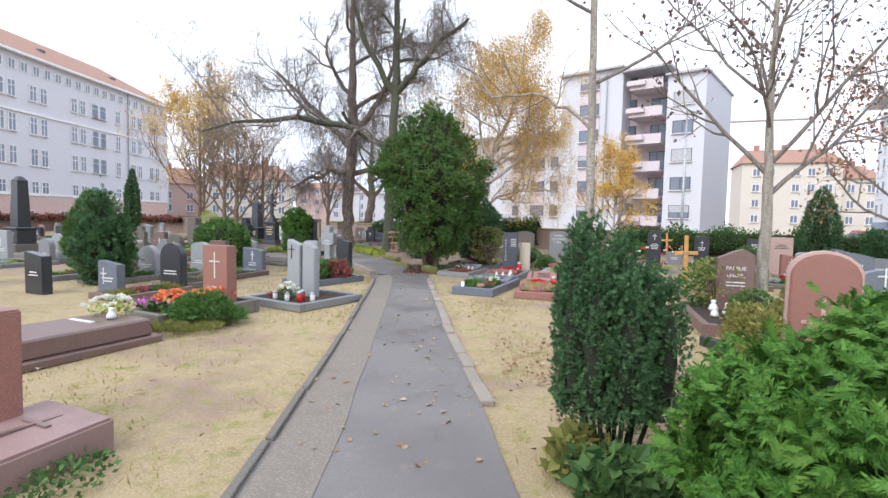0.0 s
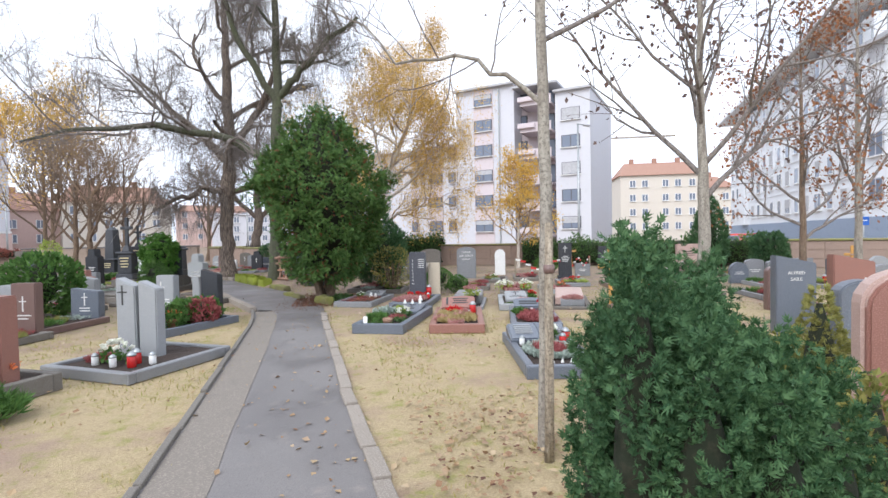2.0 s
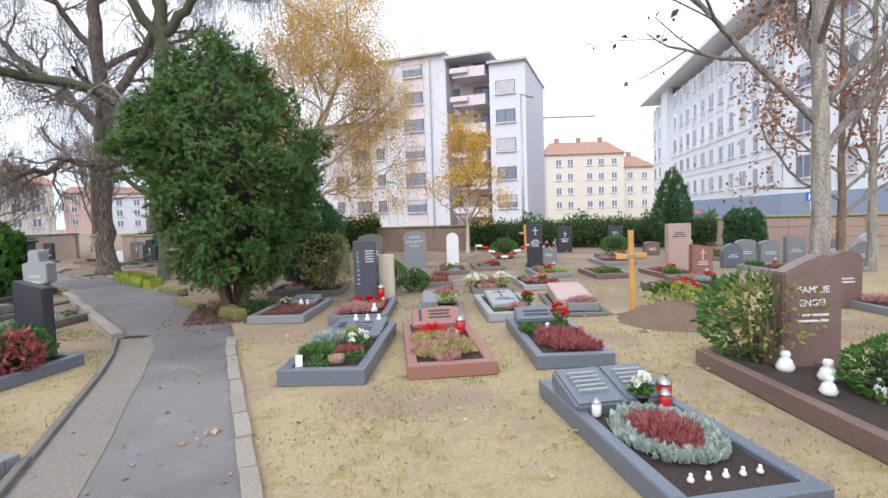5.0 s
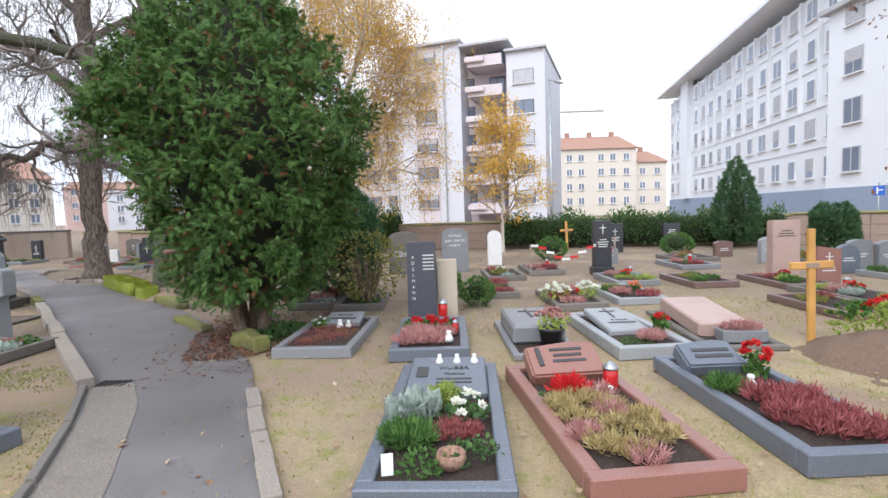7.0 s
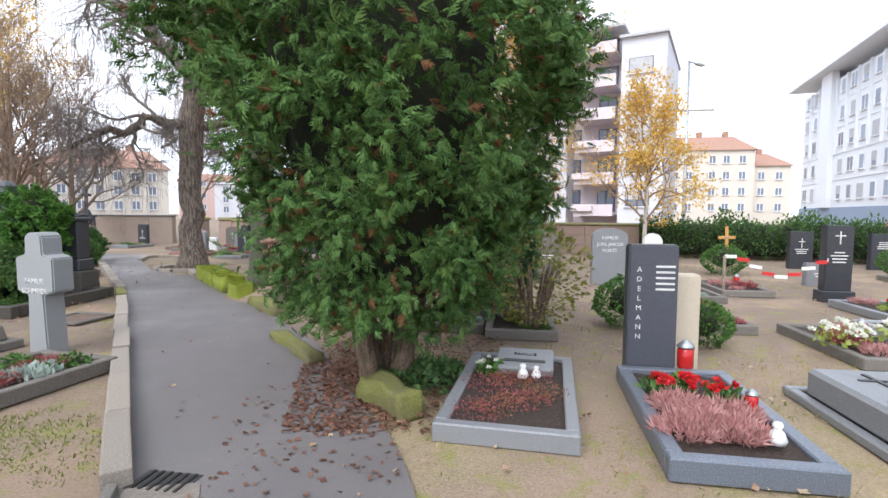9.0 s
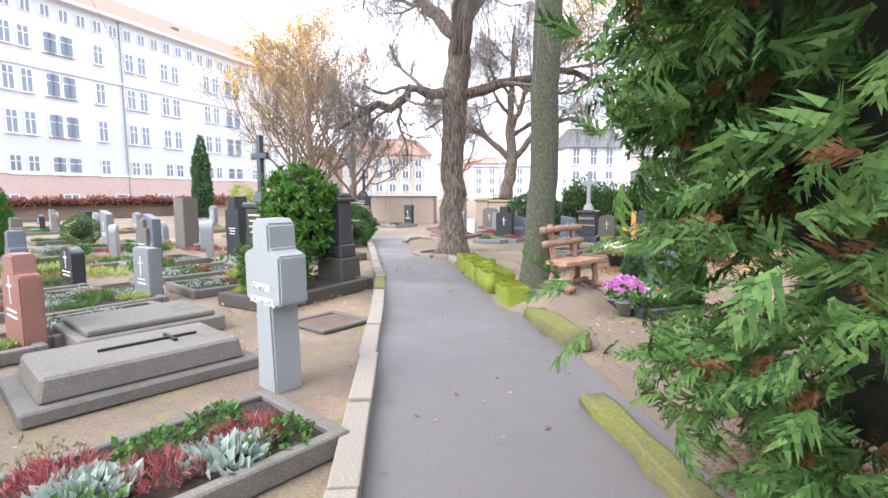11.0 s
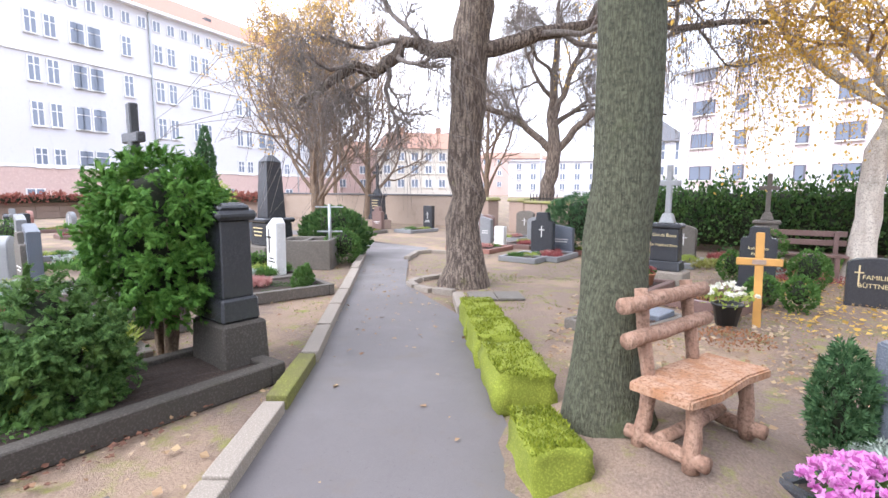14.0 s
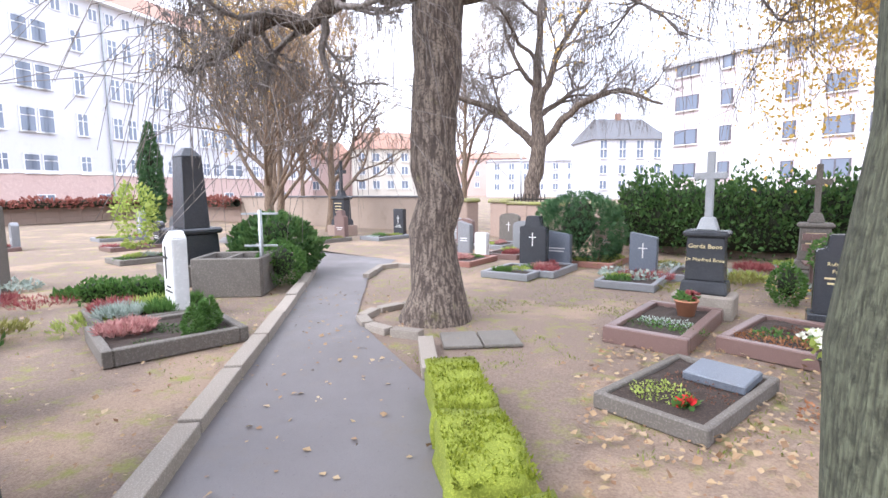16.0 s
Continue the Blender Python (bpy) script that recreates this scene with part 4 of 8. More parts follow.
def make_tree(m, trunk, limbs, label, bark, twig, seed, kids=(5, 5, 5), ratio=0.55, kink=0.18, lift=0.06, weep=0.0, top=3, auto=6, auto_from=0.35, auto_len=3.0, auto_up=0.5, leaves=None, bumps=True, ground_flare=1.5, group="cemetery trees", r_min=0.004, hang=0):
    """trunk: rows of x, y, z, radius. limbs: hand-placed big limbs, each rows of x, y, z, radius. leaves: material, size, number a tip, spread."""
    rng = np.random.default_rng(seed)
    tr = np.array(trunk, float)
    lines, twigs, tips = [], [], []
    d = np.r_[0, np.cumsum(np.linalg.norm(np.diff(tr[:, :3], axis=0), axis=1))]
    k = max(8, int(d[-1] / 0.35))
    t = np.linspace(0, d[-1], k)
    pts = np.stack([np.interp(t, d, tr[:, i]) for i in range(3)], -1)
    rad = np.interp(t, d, tr[:, 3]) * (1 + (ground_flare - 1) * np.exp(-t / 0.22))
    pts[1:] += rng.normal(size=(k - 1, 3)) * 0.02 * tr[0, 3] * 4
    lines.append((pts, rad, 18))
    for limb in limbs:
        lb = np.array(limb, float)
        dl = np.r_[0, np.cumsum(np.linalg.norm(np.diff(lb[:, :3], axis=0), axis=1))]
        tl = np.linspace(0, dl[-1], 14)
        pl = np.stack([np.interp(tl, dl, lb[:, i]) for i in range(3)], -1)
        pl[1:] += rng.normal(size=(13, 3)) * 0.03
        rl = np.interp(tl, dl, lb[:, 3])
        lines.append((pl, rl, 10))
        for j in range(9):
            i = 3 + j if j < 9 else 12
            e = unit(pl[i + 1] - pl[i])
            side = unit(np.cross(e, rng.normal(size=3)) + np.array([0, 0, 0.35]))
            branch_out(twigs, tips, rng, pl[i], e * 0.5 + side * 0.8, dl[-1] * rng.uniform(0.25, 0.45), rl[i] * 0.45, 1, top, kids, ratio, kink, lift, weep, r_min)
    for j in range(auto):
        tt = auto_from + (1 - auto_from) * (j + rng.random() * 0.8) / auto
        q = np.array([np.interp(tt * d[-1], d, tr[:, i]) for i in range(4)])
        a = j * 2.4 + rng.random() * 1.2
        branch_out(lines if q[3] > 0.1 else twigs, tips, rng, q[:3], (math.cos(a), math.sin(a), auto_up + rng.random() * 0.5), auto_len * (1.25 - 0.75 * tt) * rng.uniform(0.8, 1.2), q[3] * 0.55, 0, top, kids, ratio, kink, lift, weep, r_min)
    for j in range(hang):
        p, _ = tips[rng.integers(0, len(tips))]
        if p[2] < 2.2:
            continue
        l = rng.uniform(0.4, 1.3)
        side = rng.normal(size=2) * (0.16 if j % 3 else 0.6) * l
        p = p + rng.normal(size=3) * 0.08
        twigs.append(([p, p + [side[0], side[1], -0.35 * l], p + [side[0] * 1.5, side[1] * 1.5, -l]], [0.005, 0.004, 0.0025], 3))
        if leaves:
            tips.extend((p + [side[0] * 1.2, side[1] * 1.2, -f * l], _) for f in (0.2, 0.4, 0.6, 0.8, 1.0))
    owner = thing("tree", m, label, "tree", group)
    part_mesh("trunk", tubes("trunk", lines), bark, owner)
    if twigs:
        part_mesh("crown", tubes("crown", twigs), twig, owner)
    if leaves:
        lm, size, per, spread = leaves
        T = np.array([p for p, _ in tips])
        P = np.repeat(T, per, axis=0) + rng.normal(size=(len(T) * per, 3)) * spread
        D = rng.normal(size=P.shape) + [0, 0, -0.8]
        part_mesh("foliage", foliage("foliage", P, D, size * rng.uniform(0.6, 1.3, len(P)), LEAF, rng), lm, owner)
    return owner


AT = Matrix.Translation
make_tree(AT((-4.78, 24.75, -0.03)), [(0, 0, 0, 0.30), (0.0, 0.02, 1.0, 0.27), (-0.02, 0.04, 2.6, 0.265), (0.06, 0.08, 3.8, 0.30), (0.25, 0.1, 5.2, 0.24), (0.15, 0.1, 8, 0.20), (0.1, 0.1, 13.5, 0.06)],
          [[(0, 0, 3.7, 0.15), (-0.85, -0.38, 3.85, 0.11), (-1.2, -0.5, 3.4, 0.11), (-1.7, -0.72, 3.42, 0.085), (-2.5, -1.05, 2.85, 0.04)],
           [(0.1, 0, 3.7, 0.14), (1.4, 0.7, 4.1, 0.11), (2.5, 1.2, 4.4, 0.08), (3.1, 1.5, 4.15, 0.06), (4.4, 2.0, 4.3, 0.04)],
           [(0.1, 0, 5.0, 0.18), (-1.0, 0.5, 6.2, 0.14), (-2.4, 0.6, 7.4, 0.10), (-3.6, 0.3, 8.6, 0.05)],
           [(0.2, 0, 5.2, 0.18), (1.2, -0.4, 6.6, 0.14), (2.2, -0.9, 8.5, 0.10), (2.8, -1.6, 10.5, 0.05)],
           [(0.1, 0, 4.6, 0.16), (0.6, -1.5, 5.6, 0.11), (0.3, -3.0, 6.0, 0.06)]],
          "old elm with rugged bark and drooping bare twigs", BARK_ELM, TWIG, 3, hang=5000, kids=(4, 5, 6, 5), weep=0.55, top=4, r_min=0.003, auto=7, auto_from=0.45, auto_len=4.2, kink=0.22)
make_tree(AT((-2.26, 20.12, 0.17)), [(0, 0, 0, 0.19), (0.01, 0.01, 1.0, 0.185), (0.05, 0.03, 3.5, 0.175), (0.2, 0.1, 6, 0.16), (0.2, 0.2, 9, 0.12), (0.2, 0.2, 14, 0.04)],
          [[(0.2, 0.05, 4.0, 0.13), (-1.5, -0.2, 4.9, 0.12), (-3.5, -0.8, 5.1, 0.10), (-5.2, -1.6, 4.8, 0.06), (-6.4, -2.2, 4.2, 0.03)],
           [(0.3, 0.1, 6.0, 0.14), (-0.9, -0.2, 8.0, 0.10), (-1.8, -0.6, 11.0, 0.05)],
           [(0.3, 0.1, 6.4, 0.13), (1.6, -0.6, 7.8, 0.10), (3.0, -1.0, 8.8, 0.05)]],
          "tall tree with an algae-green trunk and bare twigs", BARK_GREEN, TWIG, 8, hang=4500, kids=(4, 5, 6, 4), weep=0.4, top=4, r_min=0.003, auto=6, auto_from=0.5, auto_len=3.8)
make_tree(AT((-6.0, 38.2, -0.03)), [(0, 0, 0, 0.34), (0.25, 0, 1.8, 0.30), (0.5, 0, 3.2, 0.28), (0.3, 0, 4.6, 0.2), (0.5, 0.1, 9.5, 0.05)],
          [[(0.5, 0, 3.0, 0.17), (-1.2, 0, 4.6, 0.13), (-3.0, -0.4, 5.2, 0.09), (-3.8, -0.6, 4.6, 0.05)],
           [(0.5, 0, 3.1, 0.17), (1.8, 0.2, 4.6, 0.13), (3.2, 0, 5.0, 0.09), (4.6, -0.3, 4.3, 0.04)],
           [(0.4, 0, 4.4, 0.15), (1.2, -0.4, 6.5, 0.1), (2.4, -0.5, 8.2, 0.05)]],
          "dark twisted elm with hanging bare twigs", BARK_ELM, TWIG, 12, hang=4500, kids=(4, 5, 5), weep=0.6, top=4, auto=6, auto_from=0.4, auto_len=3.6, kink=0.22)
for x, y, h, sd, lv in ((-13.9, 33.4, 6.8, 21, None), (-13.2, 36.2, 6.6, 22, None), (-16.5, 37.5, 7.5, 23, None), (-21, 43, 10.5, 24, (YELLEAF, 0.16, 2, 0.25)), (-24, 50, 12, 25, None), (-10.5, 45, 8, 26, None)):
    make_tree(AT((x, y, -0.03)), [(0, 0, 0, 0.17), (0.05, 0, 1.2, 0.15), (0.1, 0, h * 0.5, 0.10), (0.1, 0, h, 0.02)], [], "brown bare tree with dense upswept branches", BARK_BROWN, TWIG_BROWN, sd,
              kids=(6, 5, 5), top=3, auto=14, auto_from=0.12, auto_len=h * 0.56, auto_up=0.9, lift=0.10, kink=0.14, leaves=lv, r_min=0.006)
make_tree(AT((1.4, 27.6, -0.03)), [(0, 0, 0, 0.20), (0.1, 0, 2.2, 0.17), (0.9, -0.2, 4.6, 0.14), (2.0, -0.5, 7.2, 0.09), (2.5, -0.6, 9.6, 0.03)],
          [[(0.1, 0, 2.0, 0.09), (1.6, -0.3, 2.9, 0.07), (3.4, -0.6, 3.4, 0.05), (4.8, -0.8, 3.0, 0.02)],
           [(0.3, 0, 3.0, 0.09), (-0.9, -0.5, 4.4, 0.06), (-1.6, -0.8, 5.4, 0.02)],
           [(1.0, -0.2, 5.2, 0.08), (3.0, -0.4, 6.4, 0.05), (5.0, -0.6, 6.2, 0.02)]],
          "birch with drooping golden-yellow autumn leaves", BARK_BIRCH, TWIG_BROWN, 31, kids=(5, 5, 4), weep=0.45, top=3, auto=18, auto_from=0.22, auto_len=4.9, auto_up=0.5, leaves=(YELLEAF, 0.066, 6, 0.16), hang=2200)
make_tree(AT((8.4, 25.1, -0.03)), [(0, 0, 0, 0.07), (0.05, 0, 2.5, 0.05), (0.1, 0, 5.0, 0.01)], [], "slim young birch with thin yellow leaves", BARK_BIRCH, TWIG_BROWN, 33,
          kids=(5, 4), weep=0.15, top=2, auto=22, auto_from=0.18, auto_len=1.7, auto_up=0.9, leaves=(YELLEAF, 0.10, 7, 0.14), r_min=0.003)
make_tree(AT((1.51, 5.35, -0.03)), [(0, 0, 0, 0.05), (0.02, 0, 2.0, 0.044), (0.0, 0.03, 4.0, 0.034), (0.05, 0, 8.0, 0.01)],
          [[(0, 0, 2.55, 0.02), (-0.45, 0.25, 2.95, 0.015), (-0.95, 0.5, 3.0, 0.011), (-1.5, 0.8, 3.5, 0.006)]],
          "slender young tree with pale bark tied to a stake", BARK_GREY, TWIG, 35, kids=(3, 3), top=2, auto=9, auto_from=0.36, auto_len=1.7, auto_up=0.35, r_min=0.003, kink=0.12, ground_flare=1.3)
make_tree(AT((5.6, 8.8, -0.03)), [(0, 0, 0, 0.10), (0.02, 0, 2.0, 0.085), (0.0, 0.05, 4.0, 0.05), (0.05, 0, 8.5, 0.008)], [], "young grey tree with a few dry dark leaves", BARK_GREY, TWIG, 37,
          kids=(6, 4), top=2, auto=24, auto_from=0.24, auto_len=2.7, auto_up=0.85, kink=0.10, r_min=0.0025, leaves=(leaf_mat("dry_dark_leaves", (0.10, 0.065, 0.06), (0.18, 0.12, 0.10)), 0.10, 2, 0.06), ground_flare=1.3)
make_tree(AT((10.4, 11.55, -0.03)), [(0, 0, 0, 0.08), (0.02, 0, 1.4, 0.07), (0.0, 0.05, 6.5, 0.01)], [], "young oak keeping its russet-brown leaves", BARK_BROWN, TWIG, 39,
          kids=(5, 4), top=2, auto=16, auto_from=0.18, auto_len=1.9, auto_up=0.4, leaves=(BROWNLEAF, 0.09, 5, 0.12), ground_flare=1.3)
make_tree(AT((13.5, 12.8, -0.03)), [(0, 0, 0, 0.10), (0.02, 0, 1.4, 0.09), (0.0, 0.05, 8.5, 0.01)], [], "bare young tree with fine twigs", BARK_GREY, TWIG, 40,
          kids=(5, 5, 4), top=3, auto=16, auto_from=0.2, auto_len=3.0, auto_up=0.8, ground_flare=1.3)

stake = thing("tree_stake", pose(1.45, 5.15, -0.05, 0, 0.6), "weathered split wooden stake beside a young tree", "stake")
tie_ = lathe([(0.038, 1.35), (0.04, 1.38), (0.038, 1.41)], 10)
part("tie", tie_, BROWN, stake, "dark tie band")
sb = lathe([(0.034, 0), (0.032, 0.6), (0.034, 1.2), (0.028, 1.70)], 9)
for v in sb.verts:
    v.co += Vector((noise.noise(v.co * 6), noise.noise(v.co * 6 + Vector((5, 0, 0))), 0.3 * noise.noise(v.co * 9))) * 0.012
part("post", sb, POSTWOOD, stake)


def crown_points(rng, n, profile, lump=0.18, inner=0.55, freq=1.3, seed=0.0):
    """Places and outward ways on an uneven body: profile rows are height and radius."""
    pr = np.array(profile, float)
    zz = np.linspace(pr[0, 0], pr[-1, 0], 60)
    rr = np.interp(zz, pr[:, 0], pr[:, 1])
    w = rr + 0.05
    z = np.interp(rng.random(n), np.cumsum(w) / w.sum(), zz) + rng.normal(size=n) * 0.02
    a = rng.random(n) * 2 * np.pi
    lumps = np.array([noise.noise((math.cos(t) * freq, math.sin(t) * freq, q * freq + seed)) + 0.5 * noise.noise((math.cos(t) * freq * 3, math.sin(t) * freq * 3, q * freq * 3 + seed)) for t, q in zip(a, z)])
    R = np.interp(z, pr[:, 0], pr[:, 1]) * (1 + lump * lumps)
    k = inner + (1 - inner) * np.sqrt(rng.random(n))
    slope = -np.gradient(rr, zz)
    nz = np.interp(z, zz, slope)
    D = np.stack([np.cos(a), np.sin(a), np.clip(nz, -0.6, 1.5)], -1)
    return np.stack([np.cos(a) * R * k, np.sin(a) * R * k, z], -1), D


def clumped(rng, n, profile, lump, inner, freq, seed, clumps, cr, tall):
    """Sprays gathered in tufts: each tuft sits on the body and opens outwards, with gaps between."""
    C, N = crown_points(rng, clumps, profile, lump, max(inner, 0.8), freq, seed)
    N /= np.linalg.norm(N, axis=1, keepdims=True)
    i = rng.integers(0, clumps, n)
    r = cr * rng.uniform(0.6, 1.3, clumps)[i]
    off = rng.normal(size=(n, 3)) * 0.5
    off[:, 2] *= tall
    P = C[i] + off * r[:, None] - N[i] * (r * 0.5)[:, None]
    return P, N[i] + off * [1, 1, 0.5]


def spray_clusters(rng, profile, lump, freq, seed, clusters, per, L, cr, lift, trim=None):
    """Branch tips set about the crown, each a tuft of flat sprays fanning out and nodding."""
    C, N = crown_points(rng, clusters, profile, lump, 0.82, freq, seed)
    if trim is not None:
        edge = trim[0] + (trim[1] - trim[0]) * np.clip((C[:, 1] + 0.3) / 0.5, 0, 1)
        low = (C[:, 2] < 2.4) & (C[:, 0] < edge)
        C[low, 0] = edge[low] + rng.random(low.sum()) * 0.2
    N /= np.linalg.norm(N, axis=1, keepdims=True)
    A = N * 0.8 + rng.normal(size=N.shape) * 0.28 + [0, 0, lift]
    A /= np.linalg.norm(A, axis=1, keepdims=True)
    i = np.repeat(np.arange(clusters), per)
    k = len(i)
    r = (cr * rng.uniform(0.65, 1.35, clusters))[i][:, None]
    P = C[i] + A[i] * rng.uniform(-1.1, 0.2, (k, 1)) * r + rng.normal(size=(k, 3)) * 0.36 * r
    D = A[i] * 0.8 + rng.normal(size=(k, 3)) * 0.5
    R = N[i] * 0.7 + [0, 0, 0.55] + rng.normal(size=(k, 3)) * 0.4
    return P, D, R, L * rng.uniform(0.6, 1.25, k)


def shrub(name, m, profile, n, size, shape, material, label, seed, up=0.5, spread=0.45, lump=0.18, inner=0.55, category="shrub", group="", stems=0, freq=1.3, extra=None, core=True, clumps=0, cr=0.3, tall=1.0, trim=None, sprays=None):
    rng = np.random.default_rng(seed)
    owner = thing(name, m, label, category, group)
    if sprays:
        P, D, R, size = spray_clusters(rng, profile, lump, freq, seed * 1.7, *sprays, trim=trim)
        n = len(P)
    elif clumps:
        P, D = clumped(rng, n, profile, lump, inner, freq, seed * 1.7, clumps, cr, tall)
    else:
        P, D = crown_points(rng, n, profile, lump, inner, freq, seed * 1.7)
    N = D / np.linalg.norm(D, axis=1, keepdims=True)
    D = N + rng.normal(size=D.shape) * spread + [0, 0, up]
    roll = None
    if sprays:
        D, roll = N + rng.normal(size=D.shape) * 0.12, R
    S = size if sprays else size * rng.uniform(0.6, 1.25, n)
    if sprays and extra:
        dry = rng.random(n) < extra[1]
        P[dry] *= [0.95, 0.95, 1]
        part_mesh("dry_foliage", foliage("dry_foliage", P[dry], D[dry], S[dry] * 0.9, shape, rng, roll[dry], 3), extra[0], owner)
        P, D, S, roll = P[~dry], D[~dry], S[~dry], roll[~dry]
    part_mesh("foliage", foliage("foliage", P, D, S, shape, rng, roll, 3 if sprays else 4), material, owner)
    rmax = max(r for _, r in profile)
    z0, z1 = profile[0][0], profile[-1][0]
    lines = []
    for k in range(max(stems, 5)):
        a = rng.random() * 6.28
        f = rng.uniform(0.2, 0.7)
        b = 0.08 if stems else 0.15
        lines.append(([(math.cos(a) * rmax * b, math.sin(a) * rmax * b, 0), (math.cos(a) * rmax * f * 0.5, math.sin(a) * rmax * f * 0.5, z0 + (z1 - z0) * 0.25), (math.cos(a) * rmax * f * 0.8, math.sin(a) * rmax * f * 0.8, z0 + (z1 - z0) * 0.6)], [0.05 * rmax + 0.008, 0.035 * rmax + 0.006, 0.006], 6))
    if stems:
        for line in lines:
            part_mesh("stem", tubes("stem", [line]), BARK_BROWN, owner)
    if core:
        # Added near-black body: paints the shade deep inside the foliage.
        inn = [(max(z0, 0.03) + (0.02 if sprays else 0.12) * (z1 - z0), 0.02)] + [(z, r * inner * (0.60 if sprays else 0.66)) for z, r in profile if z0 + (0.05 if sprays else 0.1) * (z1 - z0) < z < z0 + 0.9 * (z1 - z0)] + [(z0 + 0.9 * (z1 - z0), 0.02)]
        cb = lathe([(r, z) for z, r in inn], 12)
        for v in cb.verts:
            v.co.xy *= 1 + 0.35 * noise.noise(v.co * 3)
        part("inner_mass", cb, INNER_SHADE, owner, "dark core standing in for shaded inner twigs")
    return owner


# Near-black colour that stands in for shade inside crowns and hedges.
INNER_SHADE = stone_mat("inner_shade", (0.018, 0.024, 0.012), (0.035, 0.035, 0.02), (0.03, 0.02, 0.012), 1.0, grain=40, bump=1.0)
shrub("thuja_tree", AT((-0.40, 15.05, 0)), [(0.5, 0.55), (0.75, 0.85), (1.1, 1.08), (1.8, 1.4), (2.5, 1.65), (3.0, 1.65), (3.6, 1.4), (4.1, 1.02), (4.5, 0.64), (4.8, 0.28), (4.95, 0.08)], 0, 0, SPRAY_LARGE, THUJA,
      "large spreading dark green thuja with some browned fronds", 41, lump=0.26, inner=0.86, category="tree", stems=6, freq=2.2, extra=(THUJA_DRY, 0.08), trim=(-1.12, -0.88), sprays=(700, 36, 0.105, 0.215, 0.3))
shrub("conifer_shrub", AT((1.15, 17.6, 0)), [(0.25, 0.5), (0.8, 0.85), (1.6, 0.8), (2.35, 0.15)], 3400, 0.15, FAN, YEW, "dark evergreen shrub behind the graves", 42, stems=3)


def yew_columns(m, columns, label, seed):
    """An upright yew: many erect shoots crowded into several pointed columns; columns: x, y, height, radius."""
    rng = np.random.default_rng(seed)
    owner = thing("yew_bush", m, label, "shrub")
    P, D = [], []
    for x, y, h, r in columns:
        k = int(230 * h * r / 0.17)
        f = rng.random(k) ** 1.1
        z = 0.34 + (h - 0.34) * f
        R = r * np.where(f < 0.6, 0.75 + 0.4 * f, 0.99 * np.sqrt(np.clip((1.02 - f) / 0.42, 0, 1))) * rng.uniform(0.8, 1.08, k)
        a = rng.random(k) * 6.283
        C = np.stack([x + np.cos(a) * R, y + np.sin(a) * R, z], -1)
        up = np.stack([np.cos(a) * 0.45, np.sin(a) * 0.45, np.ones(k)], -1) + rng.normal(size=(k, 3)) * 0.16
        up /= np.linalg.norm(up, axis=1, keepdims=True)
        n = 13
        i = np.repeat(np.arange(k), n)
        t = np.tile(np.linspace(-0.5, 0.5, n), k)[:, None] * 0.11
        P.append(C[i] + up[i] * t + rng.normal(size=(k * n, 3)) * 0.007)
        D.append(up[i] * 0.75 + rng.normal(size=(k * n, 3)) * 0.5)
    P, D = np.concatenate(P), np.concatenate(D)
    part_mesh("foliage", foliage("foliage", P, D, 0.034 * rng.uniform(0.6, 1.25, len(P)), NEEDLES, rng), YEW, owner)
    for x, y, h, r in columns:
        # Added dark spindle in each column, painting the shade between the shoots.
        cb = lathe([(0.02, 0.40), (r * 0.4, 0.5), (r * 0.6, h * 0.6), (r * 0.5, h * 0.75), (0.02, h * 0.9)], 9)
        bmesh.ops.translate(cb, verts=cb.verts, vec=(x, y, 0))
        part("inner_mass", cb, INNER_SHADE, owner, "dark core standing in for shaded inner twigs")
        # Stems share the core's colour, so their shade is painted too.
        part_mesh("stem", tubes("stem", [([(x * 0.4, y * 0.4, -0.02), (x * 0.7, y * 0.7, 0.3), (x, y, 0.7)], [0.016, 0.014, 0.01], 6)]), INNER_SHADE, owner)
    return owner


yew_columns(AT((1.10, 3.13, 0)), [(-0.26, -0.04, 1.50, 0.125), (-0.16, 0.12, 1.56, 0.13), (-0.17, -0.16, 1.34, 0.13), (-0.03, 0.02, 1.42, 0.135), (0.0, -0.22, 1.18, 0.135), (0.08, 0.17, 1.46, 0.13), (0.14, -0.06, 1.26, 0.135), (0.26, -0.12, 1.16, 0.12), (0.25, 0.1, 1.24, 0.125), (-0.25, 0.15, 1.30, 0.12)],
            "upright dark green yew bush with several tips", 43)
shrub("cypress_bush", AT((1.62, 1.58, 0)), [(0.06, 0.55), (0.35, 0.74), (0.7, 0.76), (1.0, 0.62), (1.22, 0.3), (1.3, 0.1)], 0, 0, SPRAY_SMALL, CYPRESS, "low bright green cypress bush with feathery sprays", 44, lump=0.2, inner=0.86, freq=2.6, stems=4, sprays=(430, 25, 0.082, 0.078, 0.5))
shrub("thuja_shrub", AT((-5.93, 20.16, 0)), [(0.5, 0.38), (0.7, 0.54), (1.2, 0.58), (1.55, 0.5), (1.75, 0.3), (1.84, 0.1)], 0, 0, SPRAY_SMALL, CYPRESS, "green thuja on several bare stems in a grave bed", 45, inner=0.84, stems=5, lump=0.22, freq=2.0, sprays=(270, 28, 0.08, 0.095, 0.2))
shrub("juniper_shrub", AT((-5.72, 19.12, 0)), [(0.08, 0.32), (0.4, 0.42), (0.7, 0.36), (0.95, 0.1)], 0, 0, SPRAY_SMALL, THUJA, "low dark juniper shrub in a grave bed", 46, inner=0.82, lump=0.24, stems=3, sprays=(180, 24, 0.075, 0.085, 0.45))
